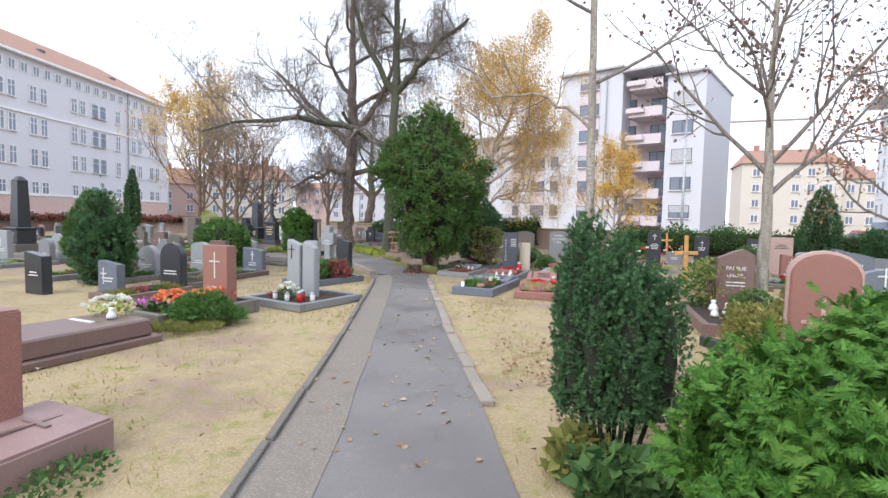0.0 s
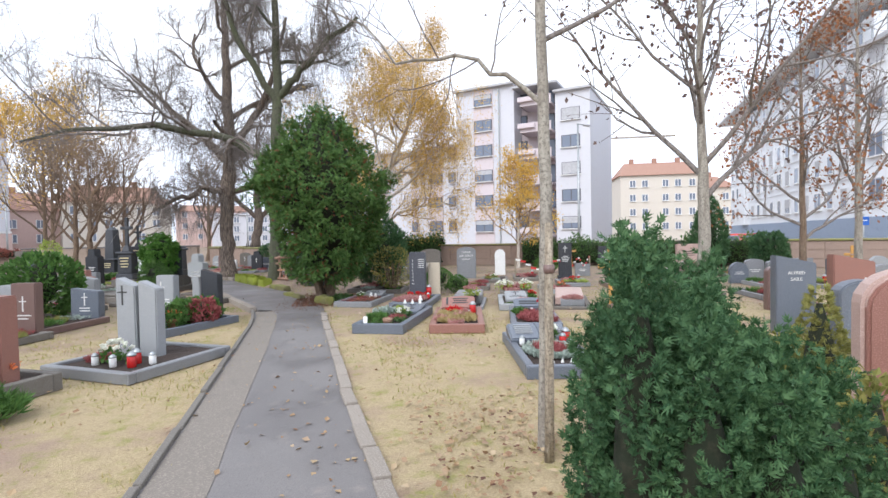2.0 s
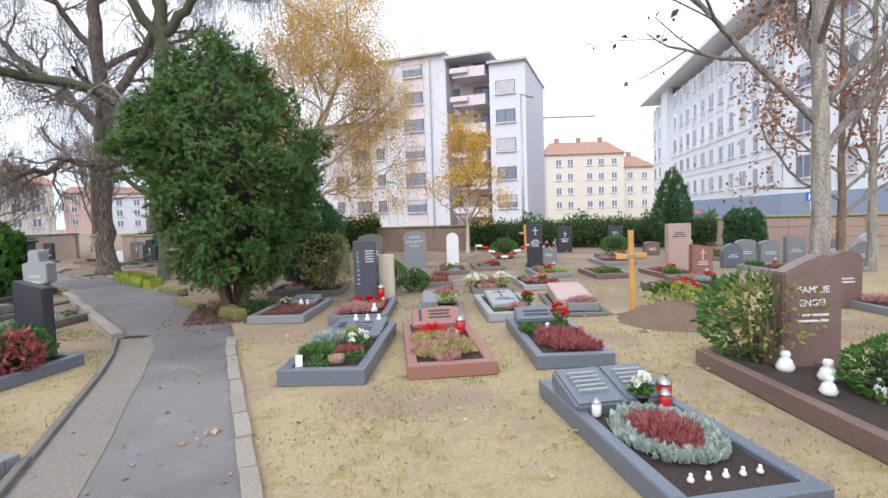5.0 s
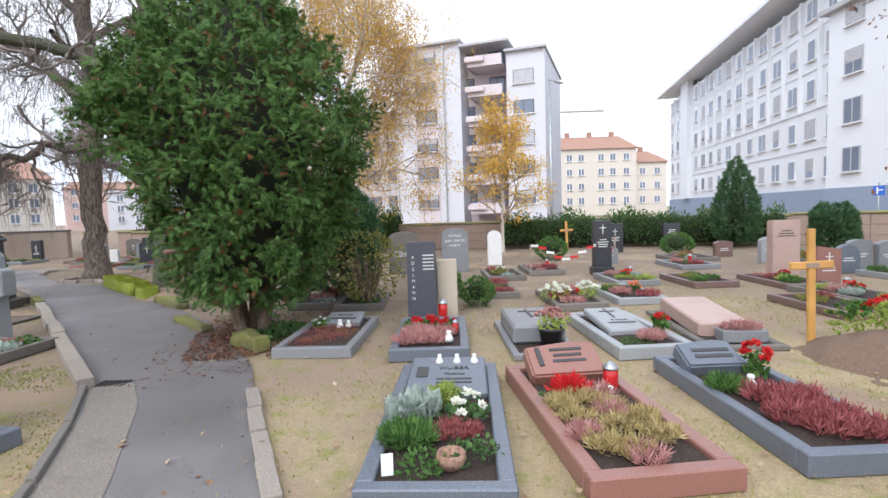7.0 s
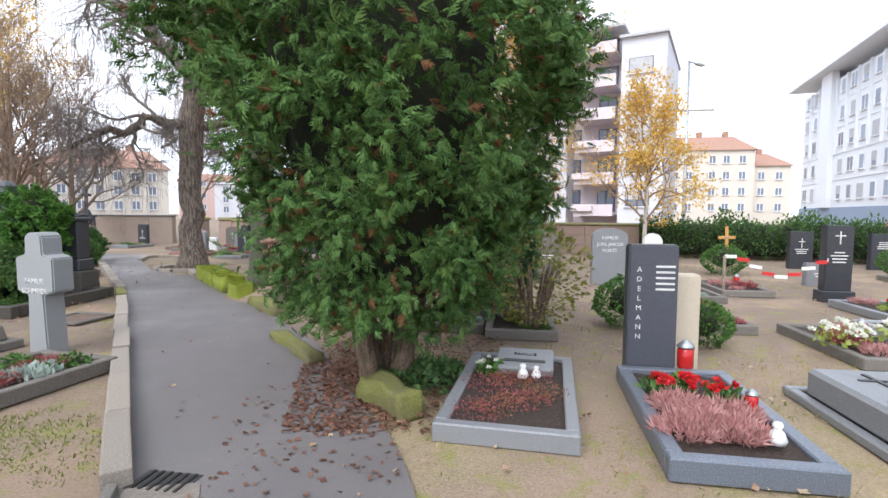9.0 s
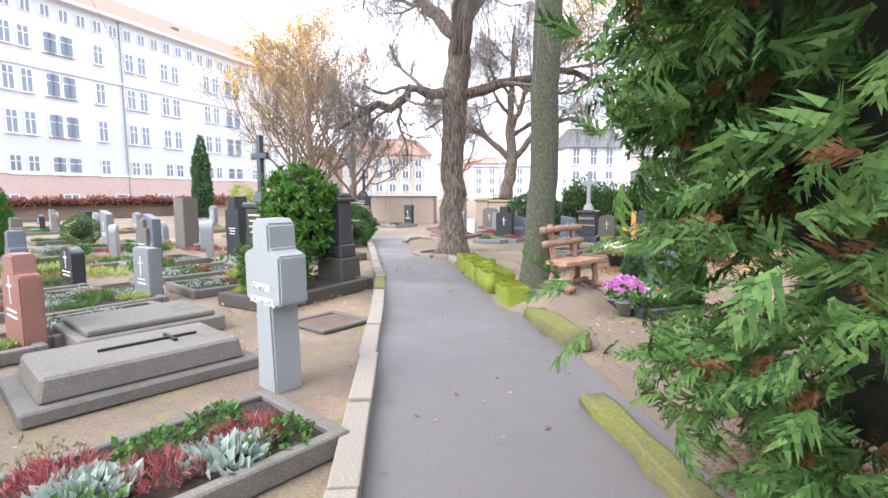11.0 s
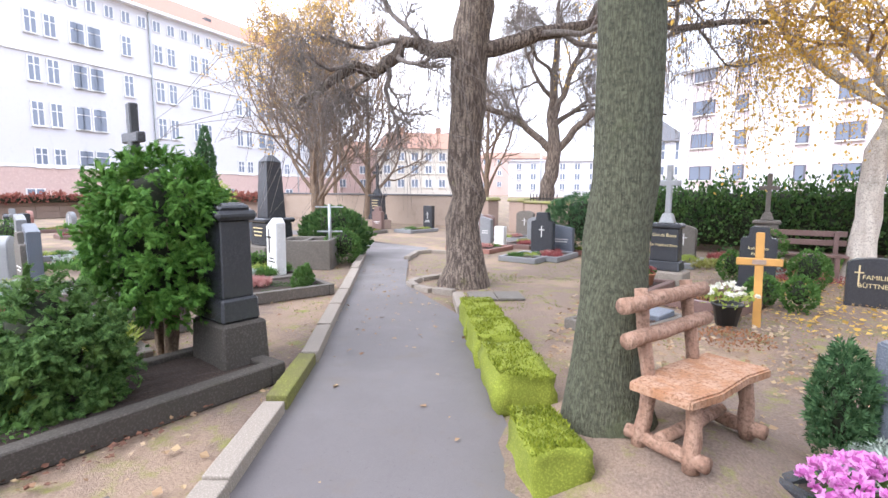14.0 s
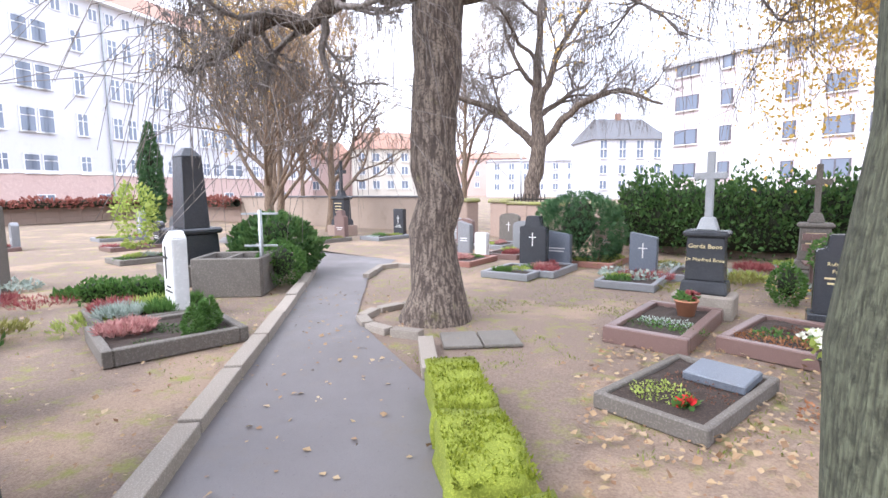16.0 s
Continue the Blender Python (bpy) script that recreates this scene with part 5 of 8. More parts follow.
shrub("conifer_cone", AT((16.0, 21.4, 0)), [(0.2, 0.5), (0.7, 0.78), (1.6, 0.72), (2.5, 0.42), (3.2, 0.06)], 3000, 0.17, FAN, YEW, "dark cone-shaped conifer near the wall", 47, up=0.9, category="tree")
shrub("conifer_shrub", AT((-7.35, 10.8, 0)), [(0.1, 0.35), (0.6, 0.55), (1.2, 0.45), (1.8, 0.1)], 4200, 0.13, NEEDLES, YEW, "bluish green upright juniper among the graves", 48, up=1.0, lump=0.3, freq=2.0, clumps=90, cr=0.14, tall=2.0)
shrub("conifer_shrub", AT((-9.1, 12.9, 0)), [(0.1, 0.4), (0.7, 0.62), (1.4, 0.42), (2.05, 0.06)], 2800, 0.13, FAN, THUJA, "green conical thuja among the graves", 49, up=0.9)
shrub("cypress_column", AT((-22.8, 36.7, 0)), [(0.1, 0.35), (1.2, 0.5), (3.2, 0.42), (4.6, 0.06)], 2600, 0.2, NEEDLES, YEW, "slim dark cypress column", 50, up=1.5, category="tree")
shrub("conifer_shrub", AT((-14.2, 20.6, 0)), [(0.1, 0.5), (0.8, 0.75), (1.5, 0.5), (2.0, 0.1)], 2400, 0.15, FAN, CYPRESS, "round green conifer among the graves", 51, up=0.8)
shrub("conifer_shrub", AT((15.6, 17.8, 0)), [(0.1, 0.5), (0.6, 0.62), (1.2, 0.58), (1.45, 0.3)], 2200, 0.16, NEEDLES, YEW, "clipped dark green conifer by the wall", 52, up=1.2)
shrub("garden_shrub", AT((1.45, 16.35, 0.1)), [(0.1, 0.35), (0.5, 0.6), (0.9, 0.6), (1.2, 0.3)], 1100, 0.07, LEAF, OLIVE, "sparse twiggy shrub with olive leaves on a grave", 53, up=0.3, lump=0.35, inner=0.2, core=False, stems=14)
shrub("garden_shrub", AT((-6.2, 14.0, 0)), [(0.1, 0.5), (0.6, 0.7), (1.1, 0.6), (1.35, 0.2)], 2600, 0.12, LEAF, LEAFGREEN, "rounded dark green shrub between gravestones", 54)
shrub("garden_shrub", AT((-3.5, 30.2, 0)), [(0.1, 0.7), (0.7, 0.95), (1.2, 0.75), (1.4, 0.2)], 3000, 0.13, FAN, YEW, "broad dark evergreen by the gate", 55)
shrub("garden_shrub", AT((-8.6, 26.8, 0)), [(0.1, 0.6), (0.5, 0.8), (0.9, 0.6), (1.1, 0.15)], 2600, 0.12, LEAF, IVY, "spreading blue-green shrub behind the trough", 56)
shrub("garden_shrub", AT((-12.9, 27.6, 0)), [(0.3, 0.2), (0.9, 0.45), (1.4, 0.45), (1.7, 0.2)], 900, 0.10, LEAF, LIME, "thin light green shrub with yellowing leaves", 57, inner=0.2, core=False)
for x, y, r, h, sd in ((2.85, 16.6, 0.42, 0.62, 60), (3.2, 15.6, 0.28, 0.45, 61), (-0.65, 26.7, 0.2, 0.5, 62), (-0.2, 24.6, 0.2, 0.42, 63), (0.35, 26.3, 0.28, 0.6, 64), (4.75, 7.6, 0.36, 0.52, 65), (8.4, 21.6, 0.5, 0.7, 66), (12.4, 20.5, 0.5, 0.7, 67), (-7.9, 26.0, 0.4, 0.7, 68), (-15.5, 24.0, 0.5, 0.8, 69), (6.8, 7.4, 0.3, 0.5, 70)):
    shrub("box_ball", AT((x, y, 0.02)), [(0.02, r * 0.5), (h * 0.35, r), (h * 0.7, r * 0.9), (h, r * 0.25)], int(2600 * r * 2), 0.05, LEAF, LEAFGREEN, "clipped round green box bush", sd, up=0.2, lump=0.1, inner=0.85, group="box bushes")


def hedge(name, line, w, h, z0, n, size, shape, material, label, seed, lump=0.3):
    """A clipped or creeping row of leaves on a wall or along a bed."""
    rng = np.random.default_rng(seed)
    p = np.array(line, float)
    d = np.r_[0, np.cumsum(np.linalg.norm(np.diff(p, axis=0), axis=1))]
    t = rng.random(n) * d[-1]
    c = np.stack([np.interp(t, d, p[:, 0]), np.interp(t, d, p[:, 1])], -1)
    e = np.stack([np.interp(t + 0.05, d, p[:, 0]), np.interp(t + 0.05, d, p[:, 1])], -1) - np.stack([np.interp(t - 0.05, d, p[:, 0]), np.interp(t - 0.05, d, p[:, 1])], -1)
    e /= np.linalg.norm(e, axis=1, keepdims=True) + 1e-9
    q = np.stack([e[:, 1], -e[:, 0]], -1)
    ang = rng.random(n) * np.pi
    var = 1 + lump * np.array([noise.noise((s * 0.9, seed, 0)) + 0.6 * noise.noise((s * 2.9, seed, 3)) for s in t])
    k = 0.75 + 0.25 * rng.random(n)
    off = np.sign(np.cos(ang)) * np.abs(np.cos(ang)) ** 0.5 * w / 2 * k
    z = z0 + np.abs(np.sin(ang)) ** 0.6 * h * var * k * rng.uniform(0.35, 1, n) ** 0.5
    P = np.c_[c + q * off[:, None], z]
    D = np.c_[q * np.cos(ang)[:, None], np.sin(ang) + 0.2] + rng.normal(size=(n, 3)) * 0.5
    owner = thing(name, Matrix.Identity(4), label, "hedge")
    part_mesh("foliage", foliage("foliage", P, D, size * rng.uniform(0.6, 1.3, n), shape, rng), material, owner)
    lines = []
    for s in np.arange(0.2, d[-1], 0.5):
        x, y = np.interp(s, d, p[:, 0]), np.interp(s, d, p[:, 1])
        lines.append(([(x, y, 0), (x + rng.normal() * 0.05, y + rng.normal() * 0.05, z0 + h * 0.5), (x + rng.normal() * 0.1, y + rng.normal() * 0.1, z0 + h * 0.75)], [0.015, 0.012, 0.005], 5))
    # Added dark tube along the row, in place of the hedge's inner shade.
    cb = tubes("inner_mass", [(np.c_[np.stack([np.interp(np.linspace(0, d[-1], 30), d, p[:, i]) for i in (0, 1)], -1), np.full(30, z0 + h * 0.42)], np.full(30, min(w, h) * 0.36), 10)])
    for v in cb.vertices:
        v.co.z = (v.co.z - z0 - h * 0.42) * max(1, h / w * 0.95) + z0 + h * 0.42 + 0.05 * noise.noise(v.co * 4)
    part_mesh("inner_mass", cb, INNER_SHADE, owner, "dark core standing in for shaded inner twigs")
    return owner


hedge("ivy_hedge", [(-2.6, 32.5), (0, 31.5), (3, 30.6), (5.5, 29.3)], 1.1, 1.95, 0.0, 17000, 0.11, LEAF, IVY, "thick green ivy hanging over the cemetery wall", 71, 0.2)
hedge("ivy_hedge", [(9.4, 27.0), (14, 24.3), (18, 21.1)], 1.1, 1.5, 0.0, 13000, 0.11, LEAF, IVY, "thick dark ivy covering the cemetery wall", 72, 0.25)
hedge("creeper_hedge", [(-34.6, 4), (-31.6, 26), (-29.6, 42.5), (-21, 40.0)], 0.7, 0.55, 0.75, 6000, 0.2, LEAF, REDCREEPER, "reddish creeper along the top of an old wall", 73, 0.4)
hedge("low_hedge", [(3.85, 6.15), (3.72, 5.2), (3.6, 3.9)], 0.8, 0.62, 0.02, 8000, 0.06, LEAF, OLIVE, "low yellow-green box hedge on a grave", 74, 0.15)
hedge("low_hedge", [(-9.6, 24.0), (-8.6, 24.5)], 0.4, 0.35, 0.02, 1800, 0.06, LEAF, LEAFGREEN, "low clipped green hedge round a grave", 75, 0.1)

# ---- graves and things ----
INSCRIPTIONS = []


def write(text, size, material, parent, m, extrude=0.003):
    """Queue raised letters; all are turned into meshes in one go at the end."""
    c = bpy.data.curves.new("inscription", "FONT")
    c.body, c.size, c.extrude, c.align_x, c.align_y, c.resolution_u = text, size, extrude, "CENTER", "CENTER", 2
    o = bpy.data.objects.new("inscription_curve", c)
    scene.collection.objects.link(o)
    INSCRIPTIONS.append((o, material, parent, m))


def finish_inscriptions():
    dg = bpy.context.evaluated_depsgraph_get()
    made = [(bpy.data.meshes.new_from_object(o.evaluated_get(dg)), o, mt, pa, m) for o, mt, pa, m in INSCRIPTIONS]
    for me, o, mt, pa, m in made:
        c = o.data
        bpy.data.objects.remove(o)
        bpy.data.curves.remove(c)
        me.materials.clear()
        ob = part_mesh("inscription", me, mt, pa)
        ob.matrix_local = m


def front(x, y, z):
    return pose(x, y, z, 90, 0, 0)


def bars(parent, x, y, z, widths, gap, h, material):
    """Lettering too small to read: plain raised bars."""
    for k, w in enumerate(widths):
        part("letter_line", boxbm(x, y, z - k * gap, w, 0.006, h), material, parent)


def latin(parent, x, y, z, w, h, t, material, name="cross_relief"):
    bm = bmesh.new()
    block(bm, x, y, z, t, 0.012, h)
    block(bm, x, y - 0.001, z + h * 0.62, w, 0.012, t)
    part(name, bm, material, parent)


def outline_of(top, w, h):
    a = w / 2
    if top == "arch":
        return [(-a, 0), (a, 0), (a, h * 0.86)] + [(a * math.cos(t), h * 0.86 + h * 0.14 * math.sin(t)) for t in np.linspace(0.25, math.pi - 0.25, 9)] + [(-a, h * 0.86)]
    if top == "round":
        return [(-a, 0), (a, 0)] + [(a * math.cos(t), h - a + a * math.sin(t)) for t in np.linspace(0, math.pi, 13)]
    if top == "slant":
        return [(-a, 0), (a, 0), (a, h * 0.90), (-a, h)]
    if top == "shoulder":
        return [(-a, 0), (a, 0), (a, h * 0.8), (a * 0.6, h * 0.82), (a * 0.5, h), (-a * 0.5, h), (-a * 0.6, h * 0.82), (-a, h * 0.8)]
    if top == "wave":
        return [(-a, 0), (a, 0), (a, h * 0.92), (a * 0.4, h), (-a * 0.2, h * 0.95), (-a, h * 0.86)]
    if top == "cross":
        b, c = a * 0.5, a
        return [(-b * 1.05, 0), (b * 1.05, 0), (b * 0.85, h * 0.50), (c, h * 0.53), (c, h * 0.80), (b * 0.95, h * 0.83), (b * 0.9, h * 0.97), (b * 0.5, h), (-b * 0.5, h), (-b * 0.9, h * 0.97), (-b * 0.95, h * 0.83), (-c, h * 0.80), (-c, h * 0.53), (-b * 0.85, h * 0.50)]
    return [(-a, 0), (a, 0), (a, h), (-a, h)]


def headstone(x, y, yaw, w, h, d, material, label, top="flat", text=(), tsize=0.055, tmat=None, cross=None, base=None, z=0.0, tz=None, lines=0):
    """An upright gravestone, with a plinth, raised letters and a cross where it has them."""
    ob = thing("gravestone", pose(x, y, z - 0.03, random.Random(x * 7 + y).uniform(-0.7, 0.7), 0, yaw), label, "gravestone", "gravestones")
    z0 = 0.0
    if base:
        part("plinth", boxbm(0, 0, 0, w * 1.18, d * 1.6, base, bevel=0.012), material, ob)
        z0 = base
    bm = plate(outline_of(top, w, h - z0), d, min(0.014, d * 0.12))
    bmesh.ops.translate(bm, verts=bm.verts, vec=(0, 0, z0))
    part("slab", bm, material, ob)
    tm = tmat or LETTER
    yy = -d / 2 - 0.004
    zt = tz if tz is not None else h * 0.52
    for k, s in enumerate(text):
        write(s, tsize, tm, ob, front(0, yy, zt - k * tsize * 1.35))
    if lines:
        rr = random.Random(x * 3 + y)
        bars(ob, 0, yy + 0.002, zt - len(text) * tsize * 1.35, [w * rr.uniform(0.35, 0.65) for _ in range(lines)], 0.055, 0.02, tm)
    if cross:
        latin(ob, cross[0], yy + 0.001, cross[1], cross[2], cross[3], cross[4] if len(cross) > 4 else 0.018, tm)
    return ob


def grave(P, Q, length, material, label, t=0.10, h=0.14, soil=True, slab=None, group="graves"):
    """A bordered grave: four kerb stones round a bed of soil; P and Q are its front corners. Returns its frame: x across from the middle, y to the back."""
    yaw = math.degrees(math.atan2(Q[1] - P[1], Q[0] - P[0]))
    w = math.hypot(Q[0] - P[0], Q[1] - P[1])
    m = pose((P[0] + Q[0]) / 2, (P[1] + Q[1]) / 2, -0.02, 0, 0, yaw)
    ob = thing("grave", m, label, "grave", group)
    part("kerb_front", boxbm(0, t / 2, 0, w, t, h, bevel=0.01), material, ob)
    part("kerb_back", boxbm(0, length - t / 2, 0, w, t, h - 0.003, bevel=0.01), material, ob)
    for s in (-1, 1):
        part("kerb_side", boxbm(s * (w / 2 - t / 2), length / 2, 0, t, length - 2 * t - 0.004, h - 0.002, bevel=0.01), material, ob)
    if soil:
        bm = bmesh.new()
        n = 10
        vs = [[bm.verts.new(((i / n - 0.5) * (w - 2 * t), t + j / n * (length - 2 * t), h * 0.72 + 0.02 * noise.noise((i * 0.7 + P[0] * 5, j * 0.7, P[1])))) for j in range(n + 1)] for i in range(n + 1)]
        for i in range(n):
            for j in range(n):
                bm.faces.new((vs[i][j], vs[i + 1][j], vs[i + 1][j + 1], vs[i][j + 1]))
        part("soil", bm, SOIL, ob)
    return m, w


def tuft(m, r, h, material, label, n=260, name="heather", seed=1, shape=None, spread=0.7, category="plant", ry=None, flat=False):
    """A low clump of upright sprigs or leaves."""
    n = int(n * 1.1) if shape is None else n
    rng = np.random.default_rng(seed)
    a, q = rng.random(n) * 6.283, np.sqrt(rng.random(n))
    P = np.stack([np.cos(a) * q * r, np.sin(a) * q * (ry or r), rng.random(n) * h * (0.85 if flat else 0.35) * (1 - 0.5 * q)], -1)
    D = np.stack([np.cos(a) * q * spread, np.sin(a) * q * spread, np.ones(n) * (0.35 if flat else 1)], -1) + rng.normal(size=(n, 3)) * (0.6 if flat else 0.22)
    ob = thing(name, m, label, category, name + " on graves")
    part_mesh("foliage", foliage("foliage", P, D, h * (0.35 if flat else 0.6) * rng.uniform(0.6, 1.2, n), shape if shape is not None else SPRIG, rng), material, ob)
    return ob


BLOOMS = {}


def bloom_mesh(petal, size, k):
    """One many-petalled bloom; alike blooms share it."""
    key = (petal.name, round(size, 3), k)
    if key not in BLOOMS:
        rng = np.random.default_rng(k + 5)
        D = rng.normal(size=(16, 3))
        D[:, 2] = np.abs(D[:, 2]) * 0.8 + 0.1
        BLOOMS[key] = foliage("bloom", np.zeros((16, 3)), D, size * rng.uniform(0.7, 1.1, 16), LEAF * [1.3, 1, 1], rng)
        BLOOMS[key].materials.append(petal)
    return BLOOMS[key]


def bunch(m, r, h, petal, label, n=28, size=0.05, leaf=None, name="flowers", seed=1, pot=None, potsize=0.09):
    """Leaves below and round many-petalled blooms above, in a pot if one shows."""
    rng = np.random.default_rng(seed)
    ob = thing(name, m, label, "flowers", "flowers on graves")
    z0 = 0.0
    if pot:
        z0 = potsize * 1.6
        part("pot", lathe([(potsize * 0.7, 0), (potsize, z0 * 0.9), (potsize * 1.1, z0 * 0.92), (potsize * 1.1, z0), (potsize * 0.9, z0), (potsize * 0.85, z0 * 0.85)], 12), pot, ob)
    k = 90
    a, q = rng.random(k) * 6.283, np.sqrt(rng.random(k))
    P = np.stack([np.cos(a) * q * r * 0.9, np.sin(a) * q * r * 0.9, z0 + rng.random(k) * h * 0.7], -1)
    part_mesh("foliage", foliage("foliage", P, rng.normal(size=(k, 3)) + [0, 0, 0.6], 0.07 * rng.uniform(0.6, 1.3, k), LEAF, rng), leaf or LEAFGREEN, ob)
    a, q = rng.random(n) * 6.283, np.sqrt(rng.random(n))
    C = np.stack([np.cos(a) * q * r, np.sin(a) * q * r, z0 + h * (0.6 + 0.45 * (1 - q ** 2)) + rng.normal(size=n) * 0.01], -1)
    for k, c in enumerate(C):
        o = new("bloom", bloom_mesh(petal, size, k % 3))
        o.parent = ob
        o.matrix_local = pose(*c, rng.uniform(-25, 25), rng.uniform(-25, 25), rng.uniform(0, 360))
    return ob


def lantern(m, h=0.2, material=None, label="red glass grave candle with a metal lid"):
    ob = thing("grave_lantern", m, label, "lantern", "grave candles")
    r = h * 0.26
    part("glass", lathe([(r * 0.85, 0), (r, h * 0.1), (r, h * 0.68), (r * 0.8, h * 0.74)], 10), material or REDGLASS, ob)
    part("lid", lathe([(r * 1.08, h * 0.74), (r * 1.08, h * 0.80), (r * 0.5, h * 0.94), (r * 0.12, h)], 10), METAL, ob)
    return ob


def figure(m, s=0.1, label="small white porcelain ornament", material=None):
    """A small rounded ornament of a body and a head, without features."""
    ob = thing("ornament", m, label, "ornament", "grave ornaments")
    bm = lathe([(s * 0.35, 0), (s * 0.42, s * 0.2), (s * 0.28, s * 0.55), (s * 0.16, s * 0.68), (s * 0.24, s * 0.82), (s * 0.18, s * 0.97), (s * 0.03, s)], 10)
    part("body", bm, material or WHITE, ob)
    return ob


def wooden_cross(x, y, yaw, h, w, t, label, base=0.0):
    ob = thing("wooden_cross", pose(x, y, base - 0.05, 0, random.Random(x).uniform(-2, 2), yaw), label, "cross", "wooden crosses")
    part("upright", boxbm(0, 0, 0, t, t * 0.55, h, bevel=0.008), YELLOWWOOD, ob)
    part("crossbar", boxbm(0, -0.004, h * 0.66, w, t * 0.55, t, bevel=0.008), YELLOWWOOD, ob)
    part("name_plate", boxbm(0, -t * 0.3 - 0.006, h * 0.66 + t * 0.2, w * 0.3, 0.008, t * 0.6), WALLST, ob)
    return ob


T = Matrix.Translation
U = math.radians

# the row beside the path: three planted graves and the open-book grave
m, w = grave((0.18, 10.36), (1.0, 10.02), 2.25, BLUE, "blue-grey granite grave with slab and mixed winter planting", t=0.1, h=0.17)
slab_ = thing("grave_slab", m @ T((0, 1.78, 0.15)) @ pose(0, 0, 0, 6), "polished grey slab with raised lettering at the head", "grave slab", "grave slabs")
part("slab", boxbm(0, 0, 0, 0.68, 0.74, 0.07, bevel=0.015), BLUE, slab_)
write("HUBER", 0.085, DARKLETTER, slab_, T((0.06, 0.1, 0.073)))
write("Mathias", 0.06, DARKLETTER, slab_, T((0.06, -0.02, 0.073)))
bars_ = [part("letter_line", boxbm(0.06, -0.12 - 0.07 * k, 0.070, 0.3, 0.022, 0.006), DARKLETTER, slab_) for k in range(2)]
part("flower_relief", boxbm(-0.22, 0.02, 0.07, 0.1, 0.2, 0.012, bevel=0.004), DARKLETTER, slab_)
for k, x in enumerate((-0.08, 0.08, 0.24)):
    figure(m @ T((x, 2.0, 0.235)), 0.09, "small white bird ornament on a slab")
tuft(m @ T((-0.22, 1.05, 0.14)), 0.16, 0.22, SILVER, "silvery dusty miller plant", 160, "silver_leaf", 3, LEAF * [1.4, 1, 1])
tuft(m @ T((-0.22, 0.65, 0.13)), 0.16, 0.2, LEAFGREEN, "fine green ground plant", 300, "green_plant", 4)
tuft(m @ T((0.22, 0.45, 0.13)), 0.17, 0.12, IVY, "ivy trailing over a grave bed", 170, "ivy_plant", 5, LEAF, flat=True)
tuft(m @ T((-0.1, 0.3, 0.13)), 0.15, 0.12, LEAFGREEN, "green leafy plant", 150, "green_plant", 6, LEAF, flat=True)
tuft(m @ T((0.1, 0.75, 0.13)), 0.15, 0.14, HEATHER, "red heather clump", 220, "heather", 7)
tuft(m @ T((0.0, 1.28, 0.13)), 0.05, 0.24, LIME, "lime green miniature cypress", 140, "small_cypress", 8, FROND)
bunch(m @ T((0.16, 1.0, 0.14)), 0.2, 0.14, WHITEPETAL, "white roses among dark leaves", 7, 0.05, IVY, seed=9)
basket = thing("basket", m @ T((0.08, 0.32, 0.13)), "small woven wicker basket on a grave", "basket")
part("body", lathe([(0.07, 0), (0.09, 0.05), (0.085, 0.09), (0.075, 0.09), (0.07, 0.03)], 14), LOGWOOD, basket)
card = thing("card", m @ T((-0.28, 0.2, 0.14)) @ pose(0, 0, 0, -15, 0, 10), "small white card leaning in the soil", "card")
part("sheet", boxbm(0, 0, 0, 0.07, 0.01, 0.12, bevel=0.002), WHITE, card)

m, w = grave((1.42, 9.98), (2.31, 9.76), 2.1, ROSE, "red granite grave planted with straw-coloured heather", t=0.11, h=0.15)
st_ = thing("pillow_stone", m @ T((0, 1.62, 0.10)) @ pose(0, 0, 0, 28), "rose granite pillow stone with raised lettering", "gravestone", "gravestones")
pb = prism(outline_of("wave", 0.66, 0.42), 0, 0.12, 0.02)
part("slab", pb, ROSE, st_)
bars_ = [part("letter_line", boxbm(0.04, 0.30 - 0.07 * k, 0.121, 0.3 - 0.04 * (k % 2), 0.03, 0.006), DARKLETTER, st_) for k in range(3)]
part("flower_relief", boxbm(-0.22, 0.22, 0.121, 0.04, 0.22, 0.012), DARKLETTER, st_)
rng_ = random.Random(9)
for k in range(13):
    tuft(m @ T((rng_.uniform(-0.28, 0.28), 0.22 + 0.085 * k, 0.11)), 0.10, 0.17, HEATHER_YEL if k % 4 else HEATHER_PINK, "straw-yellow heather clump", 110, "heather", 20 + k)
tuft(m @ T((-0.08, 1.35, 0.12)), 0.12, 0.2, REDPETAL, "bright red decorative grass tuft", 200, "red_tuft", 40, SPIKE * [1.6, 1, 1], spread=1.3)
lantern(m @ T((0.28, 1.4, 0.11)), 0.24, REDGLASS)
figure(m @ T((0.12, 1.25, 0.11)), 0.1)
figure(m @ T((0.2, 1.22, 0.11)), 0.1)
tuft(m @ T((-0.3, 1.25, 0.11)), 0.1, 0.1, IVY, "ivy sprig beside a stone", 80, "ivy_plant", 41, LEAF, flat=True)

m, w = grave((2.74, 9.72), (3.54, 9.46), 2.05, BLUE, "dark blue granite grave with crimson heather", t=0.1, h=0.15)
st_ = thing("pillow_stone", m @ T((-0.08, 1.55, 0.10)) @ pose(0, 0, 0, 25), "blue-grey pillow stone with dark lettering", "gravestone", "gravestones")
part("slab", prism(outline_of("wave", 0.52, 0.36), 0, 0.12, 0.02), BLUE, st_)
bars_ = [part("letter_line", boxbm(0.02, 0.2 - 0.08 * k, 0.121, 0.34, 0.04, 0.006), DARKLETTER, st_) for k in range(2)]
